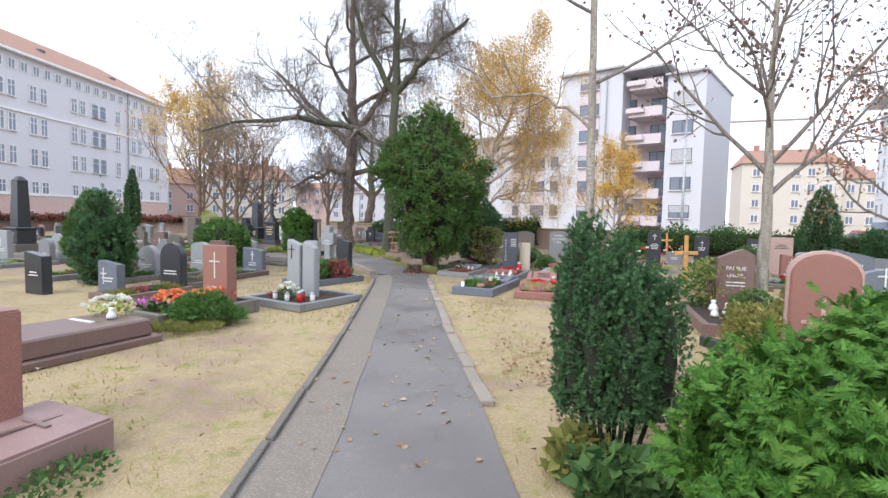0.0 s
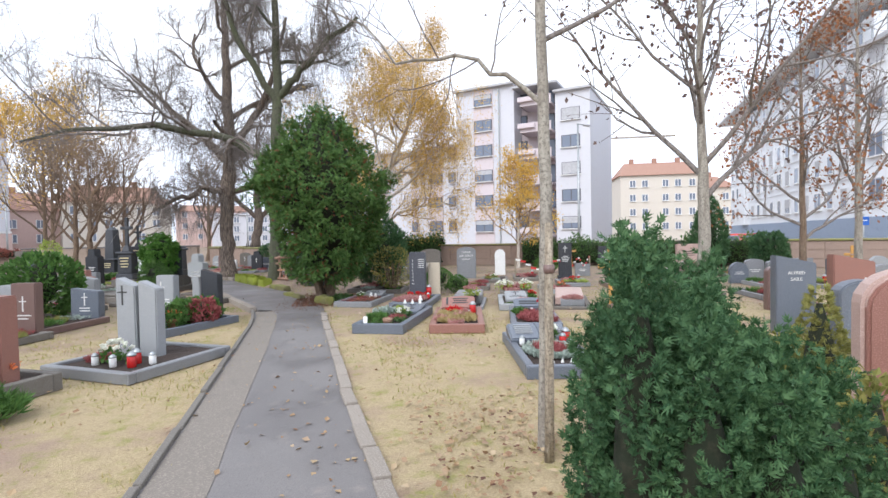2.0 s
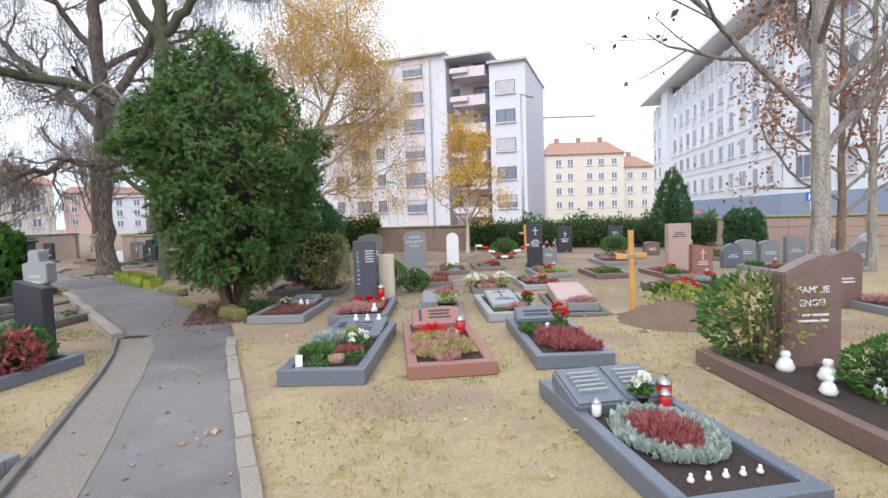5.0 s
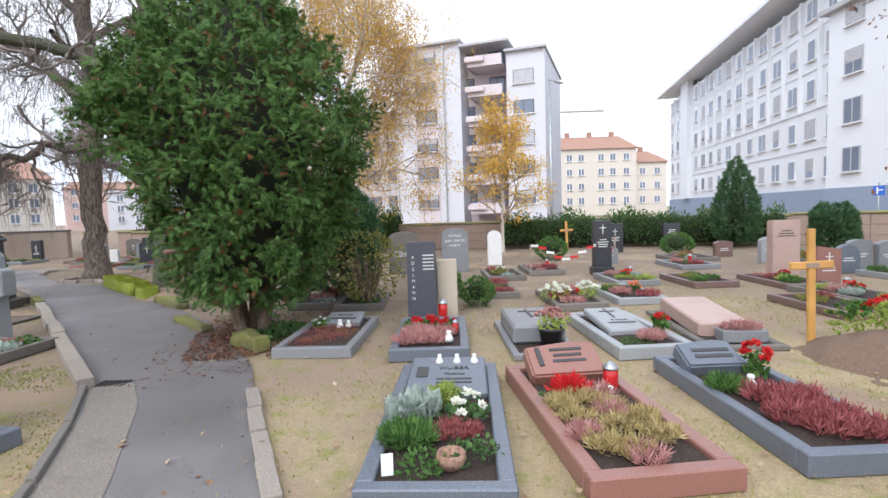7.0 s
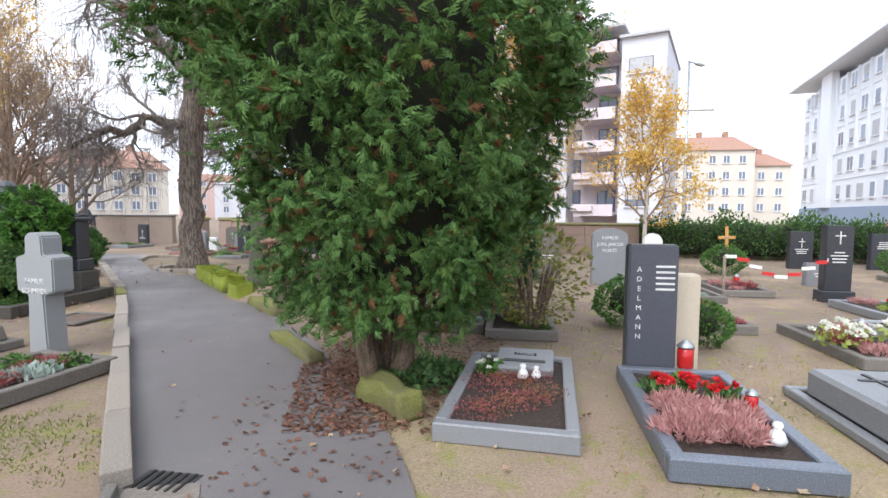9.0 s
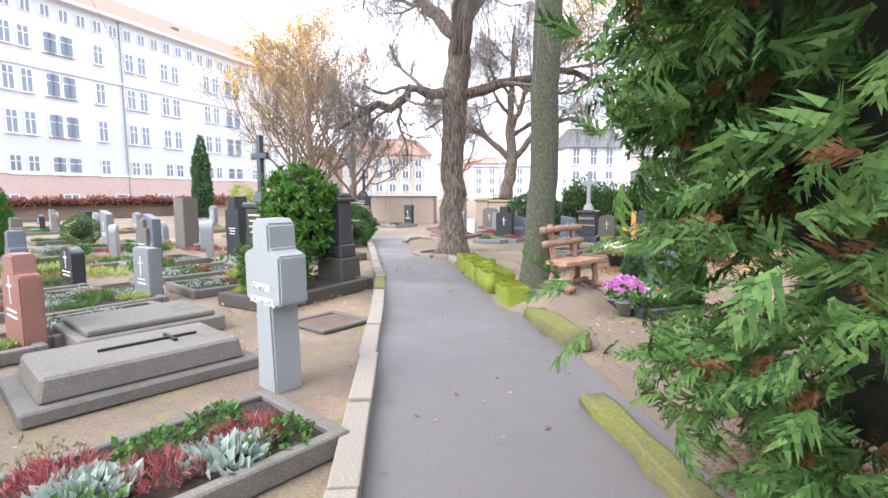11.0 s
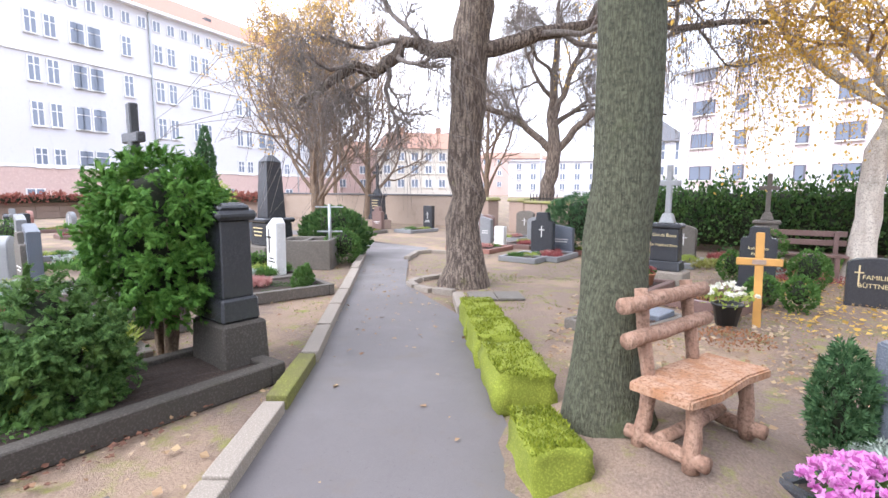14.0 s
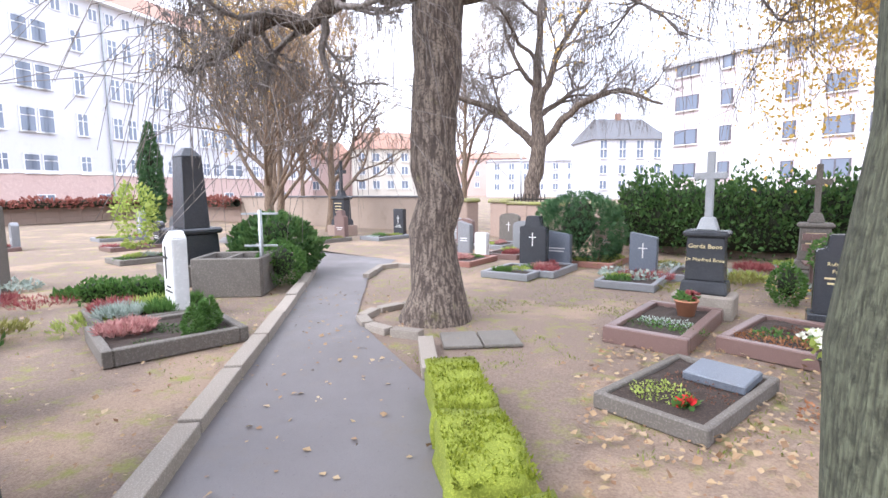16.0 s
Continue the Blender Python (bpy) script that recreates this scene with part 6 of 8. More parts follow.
for k, (x, y) in enumerate(((0.0, 0.35), (0.15, 0.5), (-0.12, 0.55), (0.05, 0.75), (0.18, 0.85), (-0.05, 0.92), (0.2, 0.3))):
    tuft(m @ T((x, y, 0.11)), 0.14, 0.19, HEATHER, "crimson heather clump", 200, "heather", 50 + k)
tuft(m @ T((-0.22, 1.15, 0.11)), 0.12, 0.2, LEAFGREEN, "green shrublet", 240, "green_plant", 60)
bunch(m @ T((0.22, 1.45, 0.11)), 0.1, 0.3, REDPETAL, "red silk flowers in a grave bed", 8, 0.06, seed=61)
figure(m @ T((-0.02, 1.15, 0.11)), 0.13)
figure(m @ T((0.03, 1.0, 0.11)), 0.1)

m, w = grave((2.01, 7.06), (2.88, 6.9), 2.05, BLUE, "blue-grey granite grave with a stone book", t=0.1, h=0.15)
book = thing("stone_book", m @ T((-0.02, 1.55, 0.13)) @ pose(0, 0, 0, 14), "open grey granite book with engraved lines", "stone book")
for s in (-1, 1):
    pg = prism([(0, -0.26), (0.40, -0.26), (0.40, 0.26), (0, 0.26)], 0, 0.13, 0.02)
    for v in pg.verts:
        v.co.z += 0.03 * math.sin(min(v.co.x / 0.40, 1) * math.pi)
        v.co.x *= s
    bmesh.ops.recalc_face_normals(pg, faces=pg.faces)
    page = part("page", pg, BLUE, book)
    for k in range(5):
        part("letter_line", boxbm(s * 0.2, 0.14 - 0.06 * k, 0.136, 0.24, 0.02, 0.022), PALE, page)
part("rest", boxbm(0, 0, -0.06, 0.5, 0.36, 0.06, bevel=0.01), DARK, book)
for k in range(26):
    a = k * 6.283 / 26
    tuft(m @ T((0.27 * math.cos(a), 0.82 + 0.36 * math.sin(a), 0.11)), 0.055, 0.12, SILVER, "silvery leaved border plant", 45, "silver_leaf", 70 + k, LEAF)
tuft(m @ T((0, 0.82, 0.11)), 0.2, 0.17, HEATHER, "red heather cushion", 420, "heather", 100, ry=0.28)
bunch(m @ T((0.12, 1.32, 0.11)), 0.07, 0.12, WHITEPETAL, "pale yellow roses in a dark vase", 7, 0.06, seed=101, pot=BLACKPOT, potsize=0.065)
lantern(m @ T((0.26, 1.22, 0.11)), 0.17)
lantern(m @ T((0.33, 1.34, 0.11)), 0.22)
lantern(m @ T((-0.28, 1.25, 0.11)), 0.14, WHITE, "small white grave lantern")
for k in range(5):
    figure(m @ T((-0.2 + 0.11 * k, 0.28, 0.11)), 0.05, "smooth pale pebble on dark gravel")

# second row
m, w = grave((-0.18, 13.78), (0.68, 13.42), 1.75, GREY, "grey grave covered in dark red creeping plants", t=0.09, h=0.13)
for k in range(7):
    tuft(m @ T((-0.22 + 0.15 * (k % 4), 0.3 + 0.14 * k, 0.09)), 0.2, 0.1, BROWNLEAF if k % 2 else HEATHER, "withered red-brown ground cover", 240, "ground_cover", 110 + k, flat=True)
sl = thing("grave_slab", m @ T((0.05, 1.4, 0.12)) @ pose(0, 0, 0, 10), "grey slab with engraved family name", "grave slab", "grave slabs")
part("slab", boxbm(0, 0, 0, 0.5, 0.4, 0.08, bevel=0.015), GREY, sl)
write("FAMILIE", 0.06, DARKLETTER, sl, T((0, 0.06, 0.083)))
part("letter_line", boxbm(0, -0.07, 0.082, 0.36, 0.045, 0.005), DARKLETTER, sl)
bunch(m @ T((-0.25, 1.2, 0.1)), 0.1, 0.12, WHITEPETAL, "small white flowers", 8, 0.03, seed=120)
figure(m @ T((0.05, 1.12, 0.1)), 0.12)
figure(m @ T((0.16, 1.15, 0.1)), 0.1)

m, w = grave((1.03, 13.07), (1.87, 12.76), 1.75, BLUE, "dark granite grave with pink heather and red poinsettias", t=0.1, h=0.14)
for k, (x, y) in enumerate(((-0.25, 0.4), (-0.1, 0.55), (0.05, 0.4), (0.12, 0.7), (-0.2, 0.8))):
    tuft(m @ T((x, y, 0.1)), 0.15, 0.2, HEATHER_PINK, "pale pink heather clump", 200, "heather", 130 + k)
for k, (x, y) in enumerate(((-0.25, 1.15), (-0.05, 1.25), (0.2, 1.1))):
    bunch(m @ T((x, y, 0.1)), 0.12, 0.12, REDPETAL, "red poinsettia among fir twigs", 6, 0.06, THUJA, seed=140 + k)
figure(m @ T((0.22, 0.3, 0.14)), 0.13, "white dove ornament on a slab")
lantern(m @ T((0.3, 0.85, 0.12)), 0.16)
stele = headstone(1.95, 14.72, -18, 0.42, 1.22, 0.16, SLATEST, "tall dark granite stele with vertical lettering", tz=0.9)
for k, s in enumerate("ADELMANN"):
    write(s, 0.062, LETTER, stele, front(-0.12, -0.085, 1.0 - k * 0.085))
bars(stele, 0.1, -0.082, 1.02, [0.16] * 5, 0.05, 0.018, LETTER)
headstone(2.42, 14.95, -18, 0.30, 0.92, 0.18, SAND, "narrow pale sandstone pillar beside a dark stele")
lantern(T((2.2, 14.55, 0.1)), 0.26)

m, w = grave((2.28, 12.52), (3.0, 12.28), 1.75, GREY, "grey grave with a raised inclined slab", t=0.08, h=0.07)
sl = thing("grave_slab", m @ T((0, 1.0, 0.06)), "raised grey ledger slab with a cross", "grave slab", "grave slabs")
part("slab", boxbm(0, 0, 0, 0.62, 1.1, 0.22, bevel=0.03), GREY, sl)
bm = bmesh.new()
block(bm, 0, 0.15, 0.219, 0.03, 0.5, 0.012)
block(bm, 0, 0.25, 0.218, 0.24, 0.03, 0.012)
part("cross_relief", bm, DARKLETTER, sl)
bunch(m @ T((0.1, 0.3, 0.06)), 0.2, 0.2, HEATHER_PINK, "bowl of heather, ferns and white flowers", 22, 0.05, LIME, seed=150, pot=BLACKPOT, potsize=0.14)

m, w = grave((3.28, 12.05), (4.12, 11.8), 1.9, PALE, "pale grey granite grave with a white inclined slab", t=0.11, h=0.14)
sl = thing("grave_slab", m @ T((-0.03, 1.15, 0.12)) @ pose(0, 0, 0, 5), "white granite slab with a dark cross", "grave slab", "grave slabs")
part("slab", boxbm(0, 0, 0, 0.5, 0.95, 0.09, bevel=0.02), PALE, sl)
bm = bmesh.new()
block(bm, 0, 0.2, 0.089, 0.025, 0.4, 0.01)
block(bm, 0, 0.28, 0.088, 0.2, 0.025, 0.01)
part("cross_relief", bm, DARKLETTER, sl)
write("FAMILIE", 0.06, DARKLETTER, sl, T((0.02, -0.1, 0.092)))
part("letter_line", boxbm(0.02, -0.2, 0.089, 0.34, 0.05, 0.006), DARKLETTER, sl)
tuft(m @ T((0.1, 0.4, 0.1)), 0.13, 0.18, HEATHER_PINK, "pink heather clump", 200, "heather", 160)
bunch(m @ T((0.3, 0.6, 0.1)), 0.1, 0.14, REDPETAL, "bright red roses in a vase", 7, 0.06, seed=161, pot=METAL, potsize=0.06)
for k in range(6):
    tuft(m @ T((-0.25 + 0.07 * k, 0.3 + 0.08 * (k % 3), 0.09)), 0.1, 0.06, LEAFGREEN, "low green ground cover", 90, "ground_cover", 170 + k, LEAF, flat=True)

m, w = grave((4.35, 11.9), (5.15, 11.55), 2.1, CONCRETE, "concrete grave base under a brown ledger slab", t=0.1, h=0.06)
sl = thing("grave_slab", m @ T((0, 1.2, 0.05)) @ pose(0, 0, 0, 4), "brown granite ledger slab", "grave slab", "grave slabs")
part("slab", boxbm(0, 0, 0, 0.62, 1.3, 0.2, bevel=0.02), PINKST, sl)
trough = thing("planter_box", m @ T((0.05, 0.28, 0.05)), "grey stone planter box with pink heather", "planter")
part("box", boxbm(0, 0, 0, 0.5, 0.22, 0.14, bevel=0.012), GREY, trough)
tuft(m @ T((0.05, 0.28, 0.17)), 0.2, 0.17, HEATHER_PINK, "pink heather in a planter", 260, "heather", 180, ry=0.09)

tuft(AT((-0.05, 14.95, 0)), 0.4, 0.2, IVY, "dark ivy climbing at the foot of a thuja", 800, "ivy_plant", 1401, LEAF, flat=True)
# mound with a wooden cross, and the beds round it
mb = bmesh.new()
bmesh.ops.create_grid(mb, x_segments=24, y_segments=24, size=1.0)
for v in mb.verts:
    r_ = math.hypot(v.co.x, v.co.y)
    v.co = Vector((v.co.x * 0.95, v.co.y * 0.85, max(0.0, (1 - r_ * r_)) * 0.26 + 0.05 * noise.noise(v.co * 4) - 0.04))
mound = thing("earth_mound", pose(5.85, 10.9, 0, 0, 0, -18), "fresh brown earth mound of a new grave", "mound")
part("earth", mb, stone_mat("fresh_earth", (0.15, 0.095, 0.065), (0.22, 0.15, 0.105), (0.10, 0.065, 0.045), 0.95, grain=60, bump=1.0), mound)
wooden_cross(5.68, 11.7, -18, 1.34, 0.5, 0.085, "new pine grave cross in fresh earth", 0.0)
for k, (x, y, mt) in enumerate(((6.2, 11.2, LIME), (6.5, 10.7, OLIVE), (6.0, 11.5, LEAFGREEN), (6.45, 11.4, REDPETAL), (6.8, 10.9, OLIVE), (6.1, 10.75, LIME))):
    bunch(T((x, y, 0.1)), 0.22, 0.34, mt, "leafy flower arrangement on a grave mound", 14, 0.06, LIME, seed=190 + k)
for x, y, h in ((10.9, 24.5, 1.16), (15.2, 26.6, 1.2), (17.4, 16.2, 1.05)):
    wooden_cross(x, y, -20, h, 0.5, 0.09, "light wooden grave cross")

# far rows towards the wall
headstone(7.5, 17.9, -18, 0.44, 1.32, 0.18, DARK, "tall polished black granite stele with a cross", base=0.2, cross=(0, 1.0, 0.16, 0.22), lines=4, tz=0.85)
headstone(4.65, 20.4, -18, 0.72, 1.2, 0.18, GREY, "broad grey gravestone with a rounded top and engraved name", "arch", ("FAMILIE", "JOH. JAKOB", "PORST"), 0.1, tz=1.0)
headstone(6.3, 21.4, -18, 0.42, 1.05, 0.16, WHITEST, "small white gravestone with rounded top and cross", "round", cross=(0, 0.6, 0.14, 0.22))
headstone(3.35, 20.9, -18, 0.8, 1.15, 0.2, PLINTH, "old weathered brown gravestone", "arch", lines=3)
headstone(2.3, 20.6, -18, 0.6, 1.0, 0.18, PLINTH, "old weathered brown gravestone", "arch", lines=2)
headstone(10.4, 15.5, -18, 0.62, 1.24, 0.2, PINKST, "pale pink granite gravestone with dark lettering", "flat", lines=3, tz=1.0, tmat=DARKLETTER)
headstone(9.9, 14.3, -18, 0.5, 0.78, 0.18, ROSE, "small red granite gravestone with a cross", "slant", cross=(0, 0.4, 0.14, 0.26), lines=2, tz=0.35)
headstone(11.6, 22.6, -18, 0.6, 1.05, 0.18, DARK, "dark gravestone before the ivy wall", cross=(0, 0.6, 0.16, 0.26), lines=3)
headstone(13.6, 22.0, -18, 0.6, 1.0, 0.18, DARK, "dark gravestone between clipped conifers", lines=4, tz=0.75)
for k, (x, y, mt, tp, h) in enumerate(((11.95, 15.2, BLUE, "round", 0.65), (12.7, 15.4, GREY, "arch", 0.72), (13.2, 15.1, GREY, "arch", 0.68), (14.2, 15.1, GREY, "flat", 0.72), (14.9, 14.6, BLUE, "slant", 0.7), (13.8, 13.2, GREY, "round", 0.7), (12.6, 17.5, PALE, "arch", 0.7), (15.8, 12.8, GREY, "arch", 0.8), (9.0, 19.6, GREY, "slant", 0.5), (13.0, 19.3, BROWN, "arch", 0.5), (16.5, 14.6, PALE, "round", 0.75))):
    headstone(x, y, -18, 0.55, h, 0.16, mt, "grey gravestone with a rounded top in a far row", tp, lines=2)
# right-hand near stones
headstone(6.8, 8.35, -20, 0.56, 1.22, 0.2, BLUE, "tall blue-grey granite gravestone with small lettering", "slant", ("ALFRED", "SAILE"), 0.07, tz=0.95)
headstone(8.0, 8.45, -20, 0.6, 1.2, 0.2, ROSE, "tall red granite gravestone", "slant", lines=2)
headstone(4.92, 8.45, -18, 0.56, 1.18, 0.18, BROWN, "brown granite gravestone with pale lettering", "wave", ("FAMILIE", "ENGEL"), 0.09, tz=0.85, lines=2)
headstone(5.55, 6.3, -18, 0.55, 1.05, 0.18, BLUE, "dark grey gravestone with a rounded top and white cross", "arch", ("FAMILIE", "KRAUSS"), 0.09, cross=(-0.02, 0.78, 0.16, 0.3), tz=0.62)
big = headstone(3.08, 4.05, -30, 0.46, 1.36, 0.2, ROSE, "broad red granite gravestone with pale border and cross", "arch", cross=(0, 0.45, 0.28, 0.55, 0.025), tmat=PINKST)
part("border", plate(outline_of("arch", 0.50, 1.38), 0.15, 0.02), PINKST, big, "pale rough-hewn granite border")
headstone(8.6, 10.4, -18, 0.5, 0.9, 0.18, BROWN, "brown gravestone in a far row", "arch", lines=2)
headstone(9.6, 9.2, -18, 0.5, 0.95, 0.18, GREY, "grey gravestone in a side row", "arch", lines=2)
headstone(10.9, 9.4, -18, 0.55, 0.85, 0.18, PALE, "pale gravestone in a side row", "round", lines=2)
headstone(11.8, 10.6, -18, 0.5, 0.8, 0.16, GREY, "grey gravestone in a side row", "slant", lines=2)
m, w = grave((3.66, 6.98), (4.52, 6.72), 2.3, BROWN, "brown granite grave with box bush and ornaments", t=0.1, h=0.17)
for k, (x, y) in enumerate(((-0.1, 1.0), (0.15, 1.3), (0.25, 0.9), (0.0, 1.6))):
    figure(m @ T((x, y, 0.12)), 0.16 + 0.03 * (k % 2), "white stone ornament on a grave")
lantern(m @ T((0.3, 0.7, 0.12)), 0.22)
shrub("rose_bush", m @ T((0.05, 1.85, 0.1)), [(0.1, 0.2), (0.4, 0.4), (0.7, 0.42), (0.85, 0.2)], 500, 0.06, LEAF, OLIVE, "sparse twiggy rose bush on a grave", 210, inner=0.1, core=False, stems=9)
shrub("rose_bush", T((4.75, 8.9, 0.0)), [(0.1, 0.3), (0.4, 0.5), (0.7, 0.45), (0.9, 0.2)], 900, 0.08, LEAF, LEAFGREEN, "loose green shrub on a grave", 211, inner=0.2, core=False, stems=7)
k_ = thing("grave_kerb", pose(3.38, 6.44, -0.02, 0, 0, -82), "dark granite kerb bar beside a low hedge", "kerb")
part("bar", boxbm(1.3, 0, 0, 2.6, 0.1, 0.13, bevel=0.012), DARK, k_)
m, w = grave((1.85, 2.75), (2.75, 2.35), 1.2, ROSE, "red granite grave with evergreen planting", t=0.11, h=0.14)
shrub("laurel_bush", T((2.62, 3.05, 0.05)), [(0.05, 0.2), (0.3, 0.3), (0.55, 0.28), (0.75, 0.1)], 420, 0.11, LEAF * [0.8, 1, 1], LEAFGREEN, "glossy broad-leaved laurel bush on a grave", 212, inner=0.5, lump=0.3)
shrub("gold_bush", T((2.45, 3.75, 0.02)), [(0.05, 0.14), (0.35, 0.2), (0.6, 0.16), (0.85, 0.04)], 900, 0.06, LEAF, OLIVE, "yellow-green bush beside a gravestone", 213, inner=0.5)
shrub("dwarf_conifer", T((3.55, 5.0, 0.02)), [(0.05, 0.24), (0.3, 0.27), (0.7, 0.17), (1.1, 0.03)], 1400, 0.06, NEEDLES, OLIVE, "cone-shaped dwarf spruce", 214, inner=0.75)
shrub("box_bush", T((2.2, 2.95, 0.05)), [(0.02, 0.12), (0.16, 0.17), (0.3, 0.12), (0.36, 0.03)], 900, 0.05, LEAF, LEAFGREEN, "small green box bush on a grave", 215, inner=0.8)

for k, (x, y, r, mt, lb) in enumerate(((1.0, 2.78, 0.22, IVY, "dark ivy and withered leaves under a yew"), (1.28, 2.72, 0.2, IVY, "dark ivy and withered leaves under a yew"), (0.86, 3.0, 0.16, OLIVE, "low olive ground plant under a yew"), (1.1, 3.05, 0.25, BROWNLEAF, "heap of withered brown leaves under a yew"), (1.4, 2.95, 0.2, BROWNLEAF, "heap of withered brown leaves under a yew"))):
    tuft(T((x, y, 0.0)), r, 0.34 if k < 3 else 0.14, mt, lb, 380, "ground_cover", 1410 + k, LEAF, flat=True)
# beds in the middle distance, right field
rb = random.Random(4)
for k, (x, y, wd, ln, mt) in enumerate(((4.1, 14.55, 0.85, 1.6, CONCRETE), (5.25, 14.5, 0.85, 1.7, PALE), (7.6, 15.2, 0.9, 1.5, BROWN), (6.5, 16.1, 0.9, 1.5, GREY), (3.35, 16.2, 0.9, 1.2, CONCRETE), (8.8, 14.2, 0.9, 1.6, BROWN), (9.6, 17.5, 1.0, 1.5, GREY), (4.6, 18.2, 0.9, 1.6, CONCRETE), (10.8, 18.8, 1.2, 1.5, CONCRETE), (8.2, 12.6, 0.9, 1.7, CONCRETE), (7.1, 12.2, 0.85, 1.6, BROWN), (9.4, 11.6, 0.9, 1.6, GREY), (11.3, 13.4, 0.9, 1.6, PALE), (0.85, 16.3, 0.85, 1.2, CONCRETE), (0.15, 16.8, 0.8, 1.2, PLINTH), (12.6, 13.0, 0.9, 1.6, GREY), (8.2, 9.0, 0.9, 1.6, GREY), (12.9, 16.6, 1.0, 1.5, CONCRETE), (5.9, 18.6, 0.9, 1.6, CONCRETE), (14.0, 17.2, 1.0, 1.6, GREY))):
    c, s = math.cos(U(-18)), math.sin(U(-18))
    m, w = grave((x, y), (x + wd * c, y + wd * s), ln, mt, "low bordered grave planted with heather and evergreens", t=0.09, h=0.12)
    for j in range(4):
        mat_, lb, nm = rb.choice(((HEATHER, "red heather clump", "heather"), (HEATHER_PINK, "pink heather clump", "heather"), (LEAFGREEN, "green ground plant", "green_plant"), (SILVER, "silvery leaved plant", "silver_leaf"), (OLIVE, "olive green ground plant", "green_plant"), (LIME, "light green plant", "green_plant")))
        tuft(m @ T((rb.uniform(-0.25, 0.25), 0.25 + 0.33 * j, 0.09)), rb.uniform(0.12, 0.2), rb.uniform(0.12, 0.22), mat_, lb, 120, nm, 300 + k * 7 + j)
    if k % 2:
        bunch(m @ T((rb.uniform(-0.2, 0.2), ln * 0.5, 0.09)), 0.12, 0.16, rb.choice((WHITEPETAL, REDPETAL, ORANGEPETAL)), "small bunch of flowers on a grave", 9, 0.045, seed=400 + k)
    if k % 3 == 0:
        lantern(m @ T((0.25, ln * 0.7, 0.1)), 0.2)
bunch(T((4.35, 15.0, 0.1)), 0.26, 0.24, WHITEPETAL, "round bed of white-green hydrangeas", 26, 0.05, LIME, seed=500)
bunch(T((4.95, 14.9, 0.1)), 0.2, 0.24, WHITEPETAL, "round bed of white-green hydrangeas", 20, 0.05, LIME, seed=501)

tape = thing("barrier_tape", Matrix.Identity(4), "red and white barrier tape round an open grave", "tape")
TAPERED = plain_mat("tape_red", (0.6, 0.03, 0.03), 0.4)
tp_ = along([(6.0, 18.7), (7.1, 17.7), (8.3, 18.6), (9.4, 19.8)], 25)
for k in range(24):
    (x0, y0), (x1, y1) = tp_[k], tp_[k + 1]
    b_ = boxbm(0, 0, 0, math.hypot(x1 - x0, y1 - y0), 0.006, 0.06)
    o_ = part("tape_piece", b_, TAPERED if k % 2 else WHITE, tape)
    o_.matrix_local = pose((x0 + x1) / 2, (y0 + y1) / 2, 0.52 + 0.16 * math.cos(k * 0.8), 0, 8 * math.sin(k * 0.8), math.degrees(math.atan2(y1 - y0, x1 - x0)))
for x, y in ((6.0, 18.7), (9.4, 19.8)):
    pst = thing("tape_post", pose(x, y, -0.03), "thin wooden post holding barrier tape", "post", "tape posts")
    part("post", boxbm(0, 0, 0, 0.04, 0.04, 0.75, bevel=0.005), POSTWOOD, pst)

# ---- left field, first stretch ----
s_ = thing("ledger_stone", pose(-2.55, 2.92, -0.02, 0, 0, -24), "pinkish granite ledger stone with a cross relief", "ledger stone")
lb_ = prism([(-0.42, -0.55), (0.30, -0.55), (0.30, 0.42), (-0.42, 0.42)], 0, 0.2, 0.02)
for v in lb_.verts:
    if v.co.z > 0.1:
        v.co.z += 0.05 * (v.co.y + 0.55) - 0.02
part("slab", lb_, stone_mat("mauve_granite", (0.25, 0.16, 0.15), (0.35, 0.24, 0.22), (0.18, 0.12, 0.11), 0.5), s_)
bm = bmesh.new()
block(bm, -0.05, 0.0, 0.19, 0.035, 0.6, 0.035)
block(bm, -0.05, 0.15, 0.192, 0.26, 0.035, 0.036)
part("cross_relief", bm, BROWN, s_)
bars(s_, -0.05, -0.555, 0.12, [0.5, 0.4], 0.05, 0.025, DARKLETTER)
tuft(T((-2.1, 2.75, 0.0)), 0.2, 0.14, IVY, "ivy at the foot of a ledger stone", 260, "ivy_plant", 520, LEAF, flat=True, ry=0.3)
headstone(-3.05, 3.25, -24, 0.62, 0.92, 0.2, ROSE, "red granite gravestone at the path's edge", "flat", base=0.12)
s_ = thing("ledger_stone", pose(-4.15, 5.5, -0.02, 0, 0, -24), "long dark red granite ledger on a stepped base", "ledger stone")
part("base", boxbm(0, 0, 0, 1.0, 1.55, 0.09, bevel=0.012), BROWN, s_)
part("slab", boxbm(0, 0, 0.09, 0.86, 1.4, 0.20, bevel=0.02, taper=0.97), BROWN, s_)
part("letter_line", boxbm(-0.1, 0.2, 0.291, 0.4, 0.06, 0.006), LETTER, s_)
bunch(T((-4.1, 6.15, 0.28)), 0.28, 0.2, WHITEPETAL, "white and lime flowers on a ledger", 22, 0.05, LIME, seed=521)
figure(T((-3.9, 5.85, 0.28)), 0.13)
m, w = grave((-4.42, 6.9), (-3.75, 6.55), 1.7, CONCRETE, "raised concrete grave with bright orange flowers", t=0.1, h=0.2)
for k, (x, y) in enumerate(((-0.1, 0.5), (0.12, 0.85), (0.05, 1.2))):
    bunch(m @ T((x, y, 0.16)), 0.26, 0.24, ORANGEPETAL, "bright orange and coral flower arrangement", 26, 0.07, LEAFGREEN, seed=530 + k)
